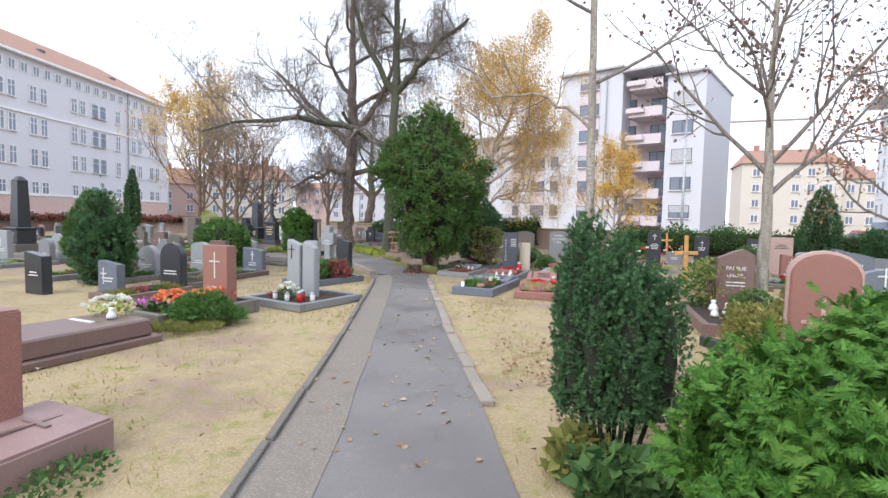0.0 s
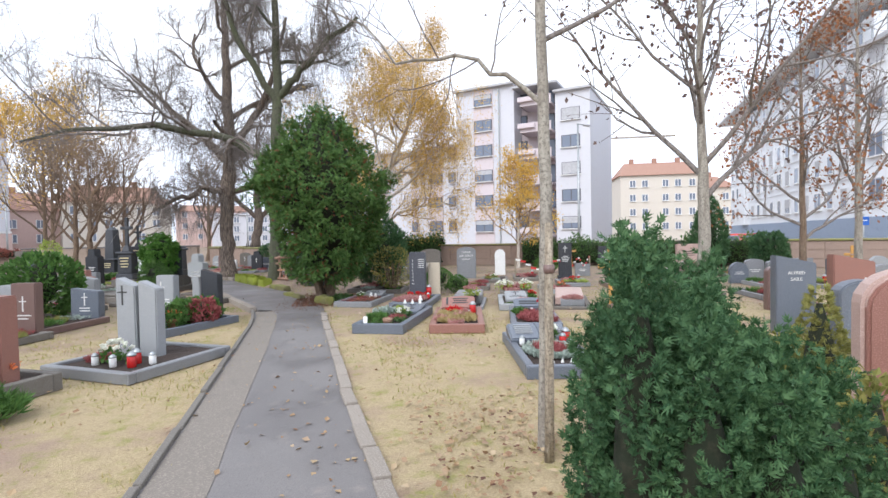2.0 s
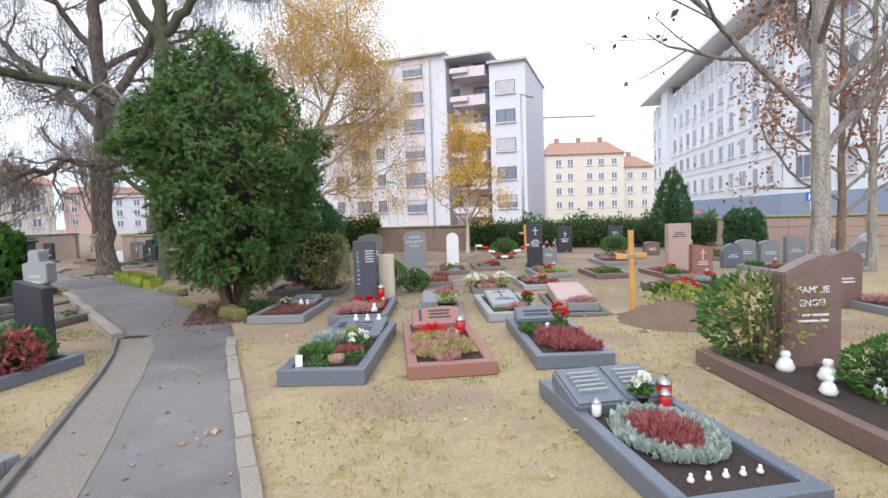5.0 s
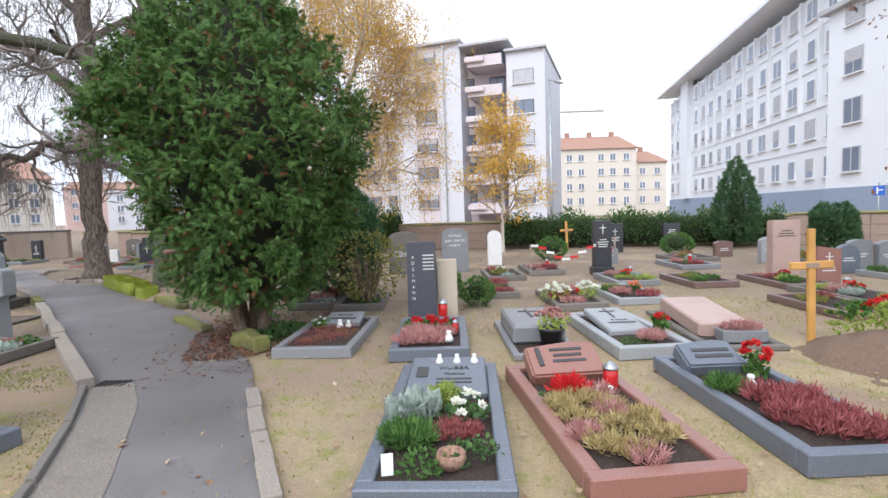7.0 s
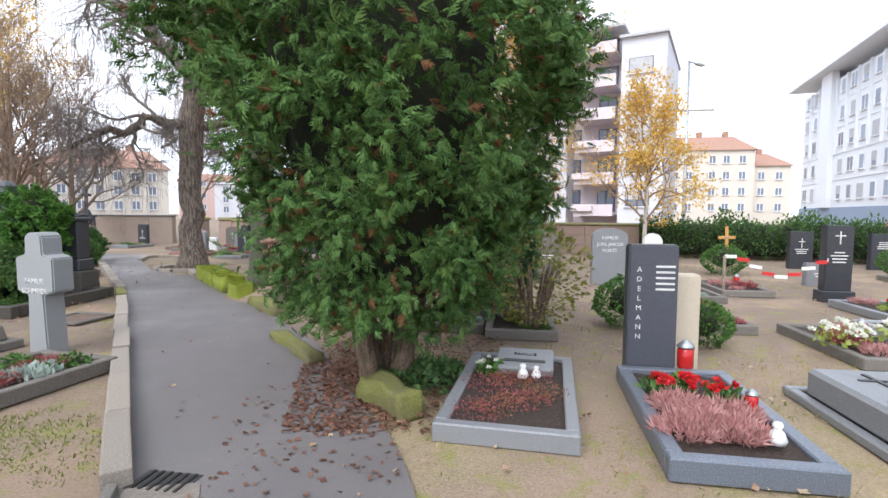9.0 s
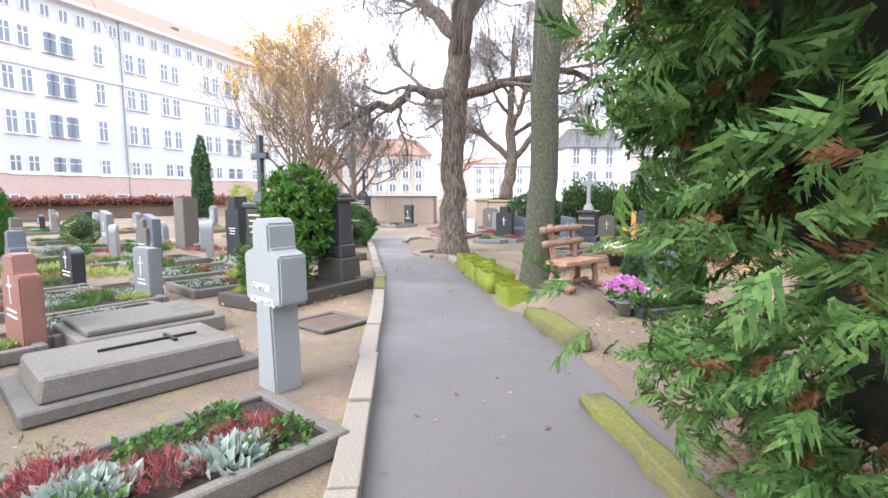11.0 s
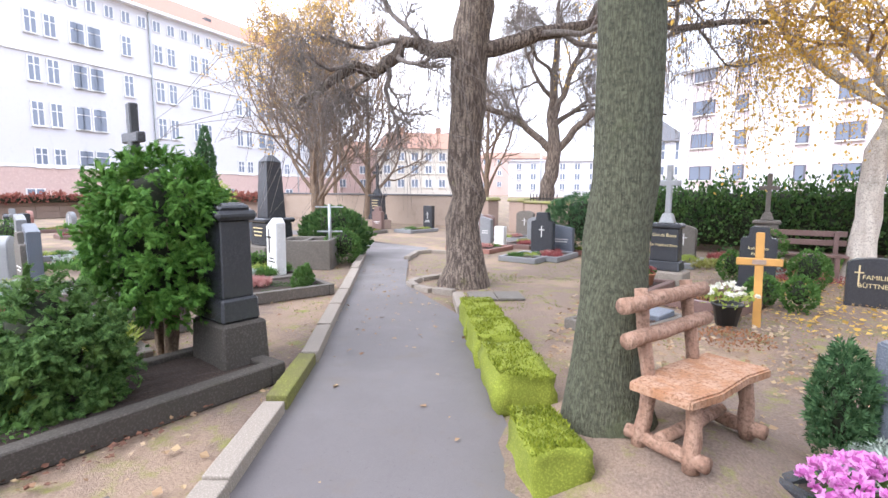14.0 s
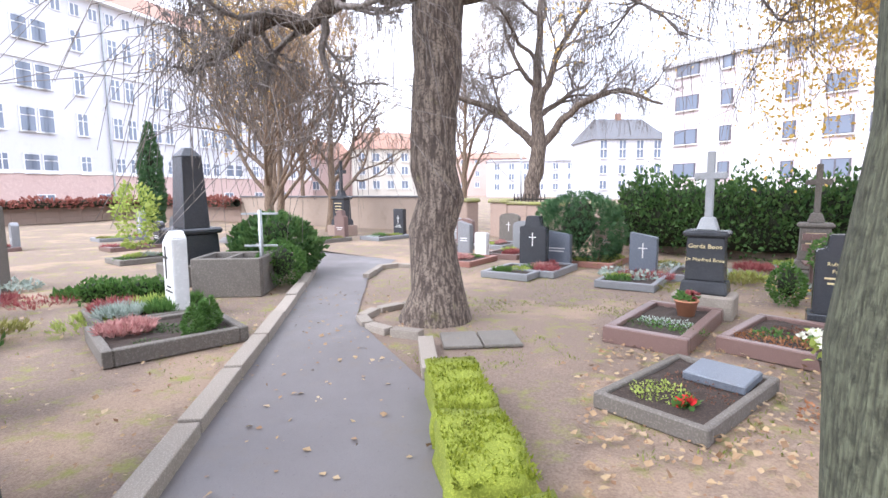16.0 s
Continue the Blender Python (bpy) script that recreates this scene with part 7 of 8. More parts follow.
bunch(m @ T((-0.3, 0.3, 0.16)), 0.16, 0.16, MAGENTA, "magenta flowers in a grave bed", 16, 0.05, seed=534)
headstone(-6.05, 9.1, -20, 0.5, 0.68, 0.16, BLUE, "blue-grey granite gravestone with cross", "slant", cross=(-0.1, 0.25, 0.14, 0.3), lines=2)
headstone(-7.5, 9.25, -20, 0.5, 0.8, 0.18, DARK, "dark granite gravestone", "slant", lines=2)
headstone(-5.6, 4.9, -22, 0.4, 0.75, 0.15, PALE, "pale gravestone at the field's edge", "flat")
headstone(-3.5, 7.82, -20, 0.50, 1.08, 0.2, ROSE, "red granite gravestone with cross and family name", "flat", ("FAMILIE", "WAGNER", "HIMMER"), 0.085, cross=(0, 0.58, 0.2, 0.4), tz=0.42)
for k, (x, y, mt, r) in enumerate(((-3.6, 6.4, MOSS, 0.3), (-3.2, 6.5, OLIVE, 0.28), (-3.1, 7.05, LEAFGREEN, 0.26), (-3.55, 7.0, LEAFGREEN, 0.3))):
    tuft(T((x, y, 0.02)), r, 0.3 if k > 1 else 0.16, OLIVE if k < 2 else LEAFGREEN, "cushion of mossy green ground cover", 420, "ground_cover", 540 + k)
shrub("low_juniper", T((-3.35, 6.95, 0)), [(0.02, 0.3), (0.2, 0.42), (0.4, 0.2)], 1500, 0.08, NEEDLES, LEAFGREEN, "low green juniper before a red gravestone", 545)
m, w = grave((-3.55, 8.75), (-2.3, 8.0), 1.55, GREY, "dark grey granite grave with candles and flowers", t=0.1, h=0.13)
headstone(-2.72, 9.25, -24, 0.30, 1.14, 0.16, PALE, "pale granite stele with a dark cross", "slant", cross=(-0.04, 0.78, 0.14, 0.26), tmat=DARKLETTER)
headstone(-2.42, 9.12, -24, 0.28, 1.1, 0.16, PALE, "pale granite stele beside its twin", "slant")
for k, (x, y) in enumerate(((0.1, 0.3), (0.35, 0.35), (0.45, 0.55), (0.25, 0.5), (-0.2, 0.3))):
    lantern(m @ T((x, y, 0.09)), 0.2 if k % 2 else 0.16, REDGLASS if k % 2 else WHITE, "red grave candle with lid" if k % 2 else "white porcelain grave lantern")
bunch(m @ T((-0.05, 0.45, 0.09)), 0.18, 0.26, WHITEPETAL, "pale yellow and white bouquet on a grave", 20, 0.05, seed=550)
tuft(m @ T((-0.35, 0.5, 0.09)), 0.16, 0.16, HEATHER, "red heather clump", 200, "heather", 551)
headstone(-2.48, 12.45, -22, 0.38, 1.05, 0.16, DARK, "dark granite gravestone with engraved flower", "slant", ("Familie",), 0.08, tz=0.4, lines=2)
headstone(-3.22, 12.28, -22, 0.38, 0.97, 0.16, PALE, "pale granite gravestone with a thin cross", "flat", cross=(-0.08, 0.55, 0.14, 0.3), lines=2)
m, w = grave((-2.85, 10.85), (-1.95, 12.25), 1.0, BLUE, "grey granite grave with green shrubs", t=0.1, h=0.14)
for k, (x, y, mt) in enumerate(((-0.4, 0.4, LEAFGREEN), (0.0, 0.5, LEAFGREEN), (0.45, 0.45, LEAFGREEN), (0.2, 0.25, HEATHER))):
    shrub("low_shrub", m @ T((x, y, 0.08)), [(0.02, 0.2), (0.2, 0.3), (0.42, 0.15)], 900, 0.07, LEAF, mt, "low leafy green shrub on a grave" if mt is LEAFGREEN else "low red-leaved plant on a grave", 560 + k)
bunch(m @ T((-0.45, 0.25, 0.1)), 0.14, 0.12, ORANGEPETAL, "bowl of orange flowers", 12, 0.045, seed=565, pot=CLAY, potsize=0.1)

# left field, farther rows: a crowd of stones and planted beds
rl = random.Random(12)
rows_ = [(-11.5, 14.5), (-9.7, 17.2), (-10.8, 21.8), (-8.5, 12.4), (-7.0, 11.9), (-5.0, 13.2), (-8.9, 8.3), (-10.6, 9.2), (-6.9, 7.2), (-12.6, 10.6), (-5.9, 15.3), (-7.3, 18.6), (-16.2, 22.6), (-13.0, 14.8), (-5.4, 10.0), (-5.2, 11.6), (-6.3, 13.0), (-7.8, 14.6), (-9.0, 16.2), (-10.4, 18.2), (-11.5, 15.0), (-9.8, 10.4), (-11.8, 12.4), (-13.2, 17.4), (-12.2, 20.2), (-10.6, 21.8), (-14.8, 20.6), (-15.6, 15.8), (-17.2, 18.6), (-13.8, 23.4), (-16.6, 25.0), (-18.8, 22.2), (-20.8, 27.0), (-22.3, 27.6), (-23.2, 28.8), (-21.5, 29.2), (-18.4, 28.4), (-9.2, 19.0), (-8.2, 17.6), (-6.6, 16.6), (-14.2, 11.2), (-17.5, 13.5), (-13.9, 25.2), (-12.6, 28.4), (-15.2, 30.2), (-18.0, 32.0), (-11.0, 33.2), (-9.6, 34.6)]
for k, (x, y) in enumerate(rows_):
    mt = rl.choice((GREY, BLUE, DARK, PALE, ROSE, BROWN, PLINTH, GREY, BLUE))
    hh = rl.uniform(0.65, 1.05)
    nm = {GREY: "grey", BLUE: "blue-grey", DARK: "dark", PALE: "pale", ROSE: "red", BROWN: "brown", PLINTH: "weathered"}[mt]
    headstone(x, y, -20 + rl.uniform(-6, 6), rl.uniform(0.42, 0.62), hh, 0.17, mt, nm + " granite gravestone in the crowded old field", rl.choice(("flat", "slant", "arch", "round", "shoulder", "slant")), cross=(0, hh * 0.5, 0.13, 0.26) if k % 2 else None, lines=2, tz=hh * 0.42)
    c, s = math.cos(U(-20)), math.sin(U(-20))
    ln = 1.5
    fx, fy = x - 0.45 * c + ln * s - 0.1 * s, y - 0.45 * s - ln * c + 0.1 * c
    m, w = grave((fx, fy), (fx + 0.9 * c, fy + 0.9 * s), ln - 0.05, rl.choice((GREY, CONCRETE, BROWN, CONCRETE)), "bordered grave with low winter planting", t=0.09, h=0.12)
    for j in range(4):
        mat_, lb, nm = rl.choice(((HEATHER, "red heather clump", "heather"), (LEAFGREEN, "green ground plant", "green_plant"), (SILVER, "silvery leaved plant", "silver_leaf"), (LEAFGREEN, "green ground plant", "green_plant"), (LIME, "yellow-green plant", "green_plant"), (OLIVE, "olive ground plant", "green_plant")))
        tuft(m @ T((rl.uniform(-0.25, 0.25), 0.2 + 0.32 * j, 0.08)), rl.uniform(0.15, 0.24), rl.uniform(0.1, 0.2), mat_, lb, 120, nm, 700 + k * 5 + j)


def obelisk(x, y, yaw, h, label, mat_=DARK):
    ob = thing("obelisk", pose(x, y, -0.03, 0, 0, yaw), label, "monument", "monuments")
    part("plinth", boxbm(0, 0, 0, 0.9, 0.9, 0.35, bevel=0.02), PLINTH, ob)
    part("pedestal", boxbm(0, 0, 0.35, 0.66, 0.66, 0.5, bevel=0.02, taper=0.94), mat_, ob)
    part("cornice", boxbm(0, 0, 0.85, 0.74, 0.74, 0.1, bevel=0.03), mat_, ob)
    part("shaft", boxbm(0, 0, 0.95, 0.44, 0.44, h - 1.1, bevel=0.01, taper=0.78), mat_, ob)
    part("cap", boxbm(0, 0, h - 0.15, 0.36, 0.36, 0.15, bevel=0.01, taper=0.35), mat_, ob)
    bars(ob, 0, -0.335, 0.72, [0.4, 0.34, 0.3], 0.08, 0.025, GOLD)
    return ob


def cross_monument(x, y, yaw, h, label, body=DARK, cross=DARK, base=PLINTH, lettered=False):
    ob = thing("cross_monument", pose(x, y, -0.03, 0, 0, yaw), label, "monument", "monuments")
    k = h / 2.5
    part("base", boxbm(0, 0, 0, 0.85 * k, 0.6 * k, 0.36 * k, bevel=0.02), base, ob)
    part("step", boxbm(0, 0, 0.36 * k, 0.66 * k, 0.44 * k, 0.2 * k, bevel=0.02, taper=0.92), body, ob)
    part("tablet", boxbm(0, 0, 0.56 * k, 0.54 * k, 0.34 * k, 0.66 * k, bevel=0.012, taper=0.94), body, ob)
    part("cornice", boxbm(0, 0, 1.22 * k, 0.62 * k, 0.42 * k, 0.1 * k, bevel=0.025), body, ob)
    part("socle", boxbm(0, 0, 1.32 * k, 0.30 * k, 0.24 * k, 0.2 * k, bevel=0.015, taper=0.6), cross, ob)
    part("cross_upright", boxbm(0, 0, 1.5 * k, 0.11 * k, 0.09 * k, 1.0 * k, bevel=0.012), cross, ob)
    part("cross_bar", boxbm(0, -0.002, 2.08 * k, 0.44 * k, 0.09 * k, 0.11 * k, bevel=0.012), cross, ob)
    if not lettered:
        bars(ob, 0, -0.172 * k, 1.08 * k, [0.34 * k, 0.28 * k, 0.32 * k, 0.24 * k], 0.1 * k, 0.03, GOLD)
    return ob


obelisk(-9.7, 26.0, -20, 2.3, "black granite obelisk on a stone plinth")
obelisk(-15.2, 18.0, -20, 2.75, "tall dark obelisk monument on a plinth")
cross_monument(-7.2, 20.95, -18, 2.47, "black granite monument topped by a tall cross")
cross_monument(-11.9, 34.8, -15, 2.6, "dark stone monument with a cross among trees", DARK, DARK, WALLST)
headstone(-12.1, 24.3, -18, 0.5, 1.36, 0.4, PLINTH, "tall square old stone pillar", "flat")
headstone(-8.8, 22.3, -18, 0.5, 1.4, 0.3, DARK, "dark old stele behind the shrubs", "shoulder", lines=3)

# the bed with the tall black monument beside the path
m, w = grave((-6.22, 18.64), (-5.25, 18.40), 1.96, DAMPCONC, "old concrete bordered bed with thuja and bark mulch", t=0.13, h=0.17)
mon = thing("stele_monument", pose(-5.37, 20.32, -0.03, 0, 0, -18), "tall black stele with moulded cap on a concrete plinth", "monument", "monuments")
part("plinth", boxbm(0, 0, 0, 0.58, 0.42, 0.48, bevel=0.02, taper=0.92), DAMPCONC, mon)
part("foot", boxbm(0, 0, 0.48, 0.44, 0.34, 0.2, bevel=0.02, taper=0.95), DARK, mon)
part("shaft", boxbm(0, 0, 0.68, 0.36, 0.27, 0.64, bevel=0.01, taper=0.95), DARK, mon)
part("cornice", boxbm(0, 0, 1.32, 0.46, 0.36, 0.08, bevel=0.03), DARK, mon)
part("cap", boxbm(0, 0, 1.40, 0.40, 0.30, 0.06, bevel=0.025, taper=0.8), DARK, mon)
tuft(m @ T((-0.2, 0.35, 0.12)), 0.22, 0.2, LIME, "yellow-green creeping plant in a bed", 240, "ground_cover", 900)
tuft(m @ T((0.1, 0.3, 0.12)), 0.2, 0.12, LEAFGREEN, "green creeping plant in a bed", 240, "ground_cover", 901, LEAF, flat=True)
headstone(-3.78, 16.48, -26, 0.50, 1.27, 0.22, ALGAEST, "grey granite cross-shaped gravestone with pale inscription", "cross", ("FAMILIE", "SCHMEIDL"), 0.075, tz=0.78)
m, w = grave((-4.28, 14.78), (-3.46, 14.4), 1.5, CONCRETE, "low bordered grave with red heather and dusty miller", t=0.08, h=0.13)
for k, (x, y, mt, lb, nm) in enumerate(((-0.2, 0.3, HEATHER, "red heather clump", "heather"), (0.05, 0.35, SILVER, "silvery leaved plant", "silver_leaf"), (0.1, 0.65, HEATHER, "red heather clump", "heather"), (-0.15, 0.7, LEAFGREEN, "green ground plant", "green_plant"), (0.2, 0.9, SILVER, "silvery leaved plant", "silver_leaf"), (0.05, 1.1, HEATHER, "red heather clump", "heather"), (-0.2, 1.05, LEAFGREEN, "green ground plant", "green_plant"), (0.25, 0.3, LEAFGREEN, "green ground plant", "green_plant"), (0.22, 1.2, LEAFGREEN, "green ground plant", "green_plant"))):
    tuft(m @ T((x, y, 0.09)), 0.18, 0.15, mt, lb, 170, nm, 910 + k, LEAF if mt is not HEATHER else None, flat=mt is LEAFGREEN)
s_ = thing("ledger_stone", pose(-4.95, 16.3, -0.02, 0, 0, -26), "weathered concrete ledger slab with a thin iron cross", "ledger stone")
part("base", boxbm(0, 0, 0, 0.95, 1.55, 0.1, bevel=0.015), CONCRETE, s_)
part("slab", boxbm(0, 0, 0.1, 0.8, 1.35, 0.17, bevel=0.02, taper=0.95), CONCRETE, s_)
bm = bmesh.new()
block(bm, 0, 0.1, 0.27, 0.025, 0.7, 0.02)
block(bm, 0, 0.25, 0.272, 0.25, 0.025, 0.02)
part("cross_relief", bm, IRON, s_)
s_ = thing("ledger_stone", pose(-6.0, 17.3, -0.02, 0, 0, -24), "pale stone grave slab in a low border", "ledger stone")
part("base", boxbm(0, 0, 0, 0.95, 1.3, 0.16, bevel=0.015), CONCRETE, s_)
part("slab", boxbm(0, 0, 0.16, 0.8, 1.15, 0.06, bevel=0.015), CONCRETE, s_)
for k, (p, q, ln) in enumerate((((-7.75, 19.3), (-6.8, 18.85), 1.5), ((-9.2, 20.1), (-8.1, 19.6), 1.6), ((-10.9, 21.0), (-9.8, 20.6), 1.5), ((-7.3, 16.9), (-6.4, 16.6), 1.4), ((-8.9, 17.9), (-7.9, 17.5), 1.5))):
    m, w = grave(p, q, ln, CONCRETE, "low concrete border round blue-green ground cover", t=0.08, h=0.12)
    for j in range(8):
        tuft(m @ T((-0.28 + 0.19 * (j % 4), 0.3 + 0.28 * (j // 2) * 0.9, 0.08)), 0.2, 0.1, SILVER if j % 3 else LEAFGREEN, "blue-green carpet plant on a grave", 130, "ground_cover", 930 + k * 9 + j, LEAF, flat=True)
    tuft(m @ T((0.1, ln * 0.5, 0.09)), 0.16, 0.12, HEATHER, "red heather clump", 160, "heather", 990 + k)
    if k == 0:
        tuft(m @ T((0.1, 1.1, 0.09)), 0.3, 0.34, LIME, "mound of yellow-green grass", 420, "grass_mound", 995, SPIKE, spread=1.2)

# the bed by the last stretch of the path: white stone, heather, conifers
m, w = grave((-7.98, 22.83), (-6.98, 22.26), 1.28, PLINTH, "weathered bordered grave with ivy and heather", t=0.09, h=0.16)
tuft(m @ T((-0.15, 0.3, 0.12)), 0.24, 0.2, HEATHER_PINK, "round cushion of pink-red heather in a bowl", 420, "heather", 1000)
for j in range(9):
    tuft(m @ T((-0.4 + 0.1 * j, 0.35 + 0.09 * j % 0.7, 0.1)), 0.16, 0.07, IVY, "dark ivy ground cover", 110, "ivy_plant", 1001 + j, LEAF, flat=True)
for k, (x, y) in enumerate(((0.25, 0.95), (0.38, 0.8), (0.12, 1.05))):
    shrub("dwarf_conifer", m @ T((x, y, 0.1)), [(0.02, 0.07), (0.12, 0.09), (0.3, 0.01)], 420, 0.05, NEEDLES, LEAFGREEN, "tiny green cone conifer on a grave", 1020 + k, core=False)
m2_, w = grave((-8.9, 23.45), (-8.05, 22.98), 1.3, PLINTH, "weathered bordered grave with mixed plants", t=0.09, h=0.14)
for k, (x, y, mt) in enumerate(((-0.2, 0.3, HEATHER), (0.15, 0.3, SILVER), (-0.1, 0.7, LIME), (0.2, 0.75, LEAFGREEN), (0.0, 1.0, LEAFGREEN))):
    tuft(m2_ @ T((x, y, 0.1)), 0.22, 0.24, mt, {HEATHER: "red heather clump", SILVER: "silvery leaved plant", LIME: "feathery light green plant", LEAFGREEN: "leafy green plant"}[mt], 220, "grave_plant", 1030 + k)
headstone(-7.85, 23.9, -28, 0.42, 1.1, 0.17, WHITEST, "rough white marble gravestone with a dark cross", "wave", cross=(-0.08, 0.5, 0.16, 0.4, 0.03), tmat=IRON, lines=2, tz=0.4)
for x, y, h in ((-10.2, 23.0, 0.85), (-10.9, 23.6, 0.8), (-12.4, 22.4, 0.75)):
    headstone(x, y, -50, 0.4, h, 0.16, PALE, "narrow pale gravestone with a rounded top", "round")
tr = thing("water_trough", pose(-8.3, 25.45, -0.02, 0, 0, 22), "square concrete water basin with a divider", "water basin")
for x, y, sx, sy in ((0, -0.42, 1.0, 0.07), (0, 0.42, 1.0, 0.07), (-0.47, 0, 0.07, 0.77), (0.47, 0, 0.07, 0.77)):
    part("side", boxbm(x, y, 0, sx, sy, 0.58, bevel=0.015), PLINTH, tr)
part("divider", boxbm(-0.05, 0, 0, 0.06, 0.77, 0.56), PLINTH, tr)
part("water", boxbm(0, 0, 0.42, 0.86, 0.76, 0.01), GLASS, tr)
pump = thing("water_tap", pose(-7.82, 25.45, -0.02, 0, 0, 20), "galvanised standpipe with arms for watering cans", "water tap")
part("pipe", lathe([(0.035, 0), (0.03, 1.27)], 10), METAL, pump)
for z, l in ((1.2, 0.55), (0.72, 0.5)):
    part("arm", boxbm(0, 0, z, l, 0.03, 0.03, bevel=0.004), METAL, pump)

# ---- the bench and the right side of the last stretch ----


def log_bench(m):
    ob = thing("log_bench", m, "rustic red-brown log bench with a plank seat", "bench")

    def log(name, a, b, r, mat_=LOGWOOD):
        a, b = np.array(a, float), np.array(b, float)
        k = np.linspace(0, 1, 6)[:, None]
        pts = a + (b - a) * k + np.random.default_rng(int(abs(a[0] * 100 + b[2] * 31)) + 3).normal(size=(6, 3)) * r * 0.10
        ends = np.concatenate([pts[:1] - (b - a) * 0.001, pts, pts[-1:] + (b - a) * 0.001])
        rad = np.r_[r * 0.02, np.full(6, r), r * 0.02] * np.r_[1, np.random.default_rng(4).uniform(0.92, 1.08, 6), 1]
        return part_mesh(name, tubes(name, [(ends, rad, 10)]), mat_, ob)
    sb = prism([(-0.46, -0.20), (-0.2, -0.235), (0.2, -0.205), (0.46, -0.23), (0.45, 0.19), (0.0, 0.21), (-0.47, 0.18)], 0.40, 0.455, 0.012)
    part("seat", sb, SEATWOOD, ob, "weathered orange-brown plank seat")
    for x in (-0.31, 0.31):
        log("leg", (x * 1.12, -0.16, 0.0), (x, -0.14, 0.40), 0.047)
        log("leg", (x * 1.12, 0.17, 0.0), (x * 0.95, 0.15, 0.40), 0.047)
        log("back_post", (x * 0.85, 0.17, 0.38), (x * 0.85, 0.27, 0.98), 0.042)
        log("stretcher", (x * 1.12, -0.26, 0.07), (x * 1.12, 0.26, 0.08), 0.045)
    log("stretcher", (-0.36, 0.02, 0.11), (0.36, 0.02, 0.12), 0.04)
    log("back_rail", (-0.47, 0.20, 0.69), (0.45, 0.20, 0.70), 0.048)
    log("back_rail", (-0.49, 0.23, 0.90), (0.44, 0.23, 0.91), 0.05)
    return ob


log_bench(pose(-1.80, 20.0, 0.18, 0, 0, 57) @ Matrix.Scale(0.86, 4))
m, w = grave((-1.48, 19.9), (-0.93, 19.3), 0.95, DARK, "dark granite bordered urn grave with flowers", t=0.07, h=0.13)
headstone(-0.75, 20.28, -42, 0.36, 0.78, 0.14, BLUE, "blue-grey gravestone with carved rose relief", "slant", lines=0)
for x, y, sd in ((-1.05, 20.35, 1050), (-0.42, 19.95, 1051)):
    shrub("dwarf_yew", T((x, y, 0.05)), [(0.03, 0.1), (0.25, 0.14), (0.5, 0.12), (0.62, 0.04)], 1000, 0.07, NEEDLES, YEW, "small columnar dark yew beside a gravestone", sd, up=1.4, inner=0.6)
bunch(T((-1.2, 19.48, 0.0)), 0.24, 0.26, MAGENTA, "large pot of pink-magenta chrysanthemums", 85, 0.045, LEAFGREEN, "chrysanthemum", 1052, METAL, 0.1)
bunch(m @ T((0.1, 0.3, 0.1)), 0.2, 0.16, WHITEPETAL, "white and orange flowers on an urn grave", 14, 0.04, LEAFGREEN, seed=1053)
bunch(m @ T((0.2, 0.55, 0.1)), 0.14, 0.22, ORANGEPETAL, "orange dried flower spray", 9, 0.06, seed=1054)
tuft(m @ T((-0.15, 0.6, 0.1)), 0.18, 0.24, SILVER, "blue-green fir twig spray", 140, "fir_spray", 1055, FROND)
wooden_cross(-0.82, 23.7, -14, 1.12, 0.46, 0.085, "new pine cross on an earth grave")
bunch(T((-1.15, 23.55, 0.0)), 0.3, 0.2, WHITEPETAL, "dark bowl of white and pink flowers", 20, 0.05, LIME, seed=1060, pot=BLACKPOT, potsize=0.16)
tuft(T((-1.2, 22.9, 0.0)), 0.4, 0.1, BROWNLEAF, "heap of withered brown leaves", 420, "leaf_heap", 1061, LEAF, flat=True)
m, w = grave((-2.89, 22.78), (-2.22, 22.38), 1.27, PLINTH, "concrete bordered grave with leaves and a flat plate", t=0.06, h=0.12)
s_ = thing("grave_slab", m @ T((0.1, 0.95, 0.1)) @ pose(0, 0, 0, 5), "small dark flat granite name plate", "grave slab", "grave slabs")
part("slab", boxbm(0, 0, 0, 0.44, 0.34, 0.07, bevel=0.01), BLUE, s_)
tuft(m @ T((-0.1, 0.4, 0.08)), 0.2, 0.08, LIME, "light green ground cover", 260, "ground_cover", 1062, LEAF, flat=True)
tuft(m @ T((0.05, 0.7, 0.08)), 0.3, 0.06, FALLENRED, "fallen brown leaves on a grave bed", 300, "leaf_litter", 1063, LEAF, flat=True)
bunch(m @ T((0.12, 0.3, 0.08)), 0.05, 0.05, REDPETAL, "single red rose on a grave", 2, 0.06, seed=1064)
m, w = grave((-2.87, 24.4), (-2.12, 24.12), 1.55, BROWN, "brown granite bordered grave with ground cover", t=0.1, h=0.17)
cm = cross_monument(-1.72, 25.95, -18, 1.98, "black granite memorial topped by a white stone cross", DARK, PALE, KERBST, True)
write("Gerda Boos", 0.075, GOLD, cm, front(0, -0.148, 0.86))
write("Dr Manfred Boos", 0.06, GOLD, cm, front(0, -0.148, 0.70))
for j in range(5):
    tuft(m @ T((-0.2 + 0.12 * j, 0.5 + 0.15 * (j % 2), 0.11)), 0.18, 0.08, SILVER if j % 2 else LEAFGREEN, "pale green carpet plants on a grave", 150, "ground_cover", 1070 + j, LEAF, flat=True)
bunch(m @ T((0.1, 1.15, 0.11)), 0.12, 0.08, HEATHER, "terracotta bowl of small plants", 10, 0.04, seed=1076, pot=CLAY, potsize=0.12)
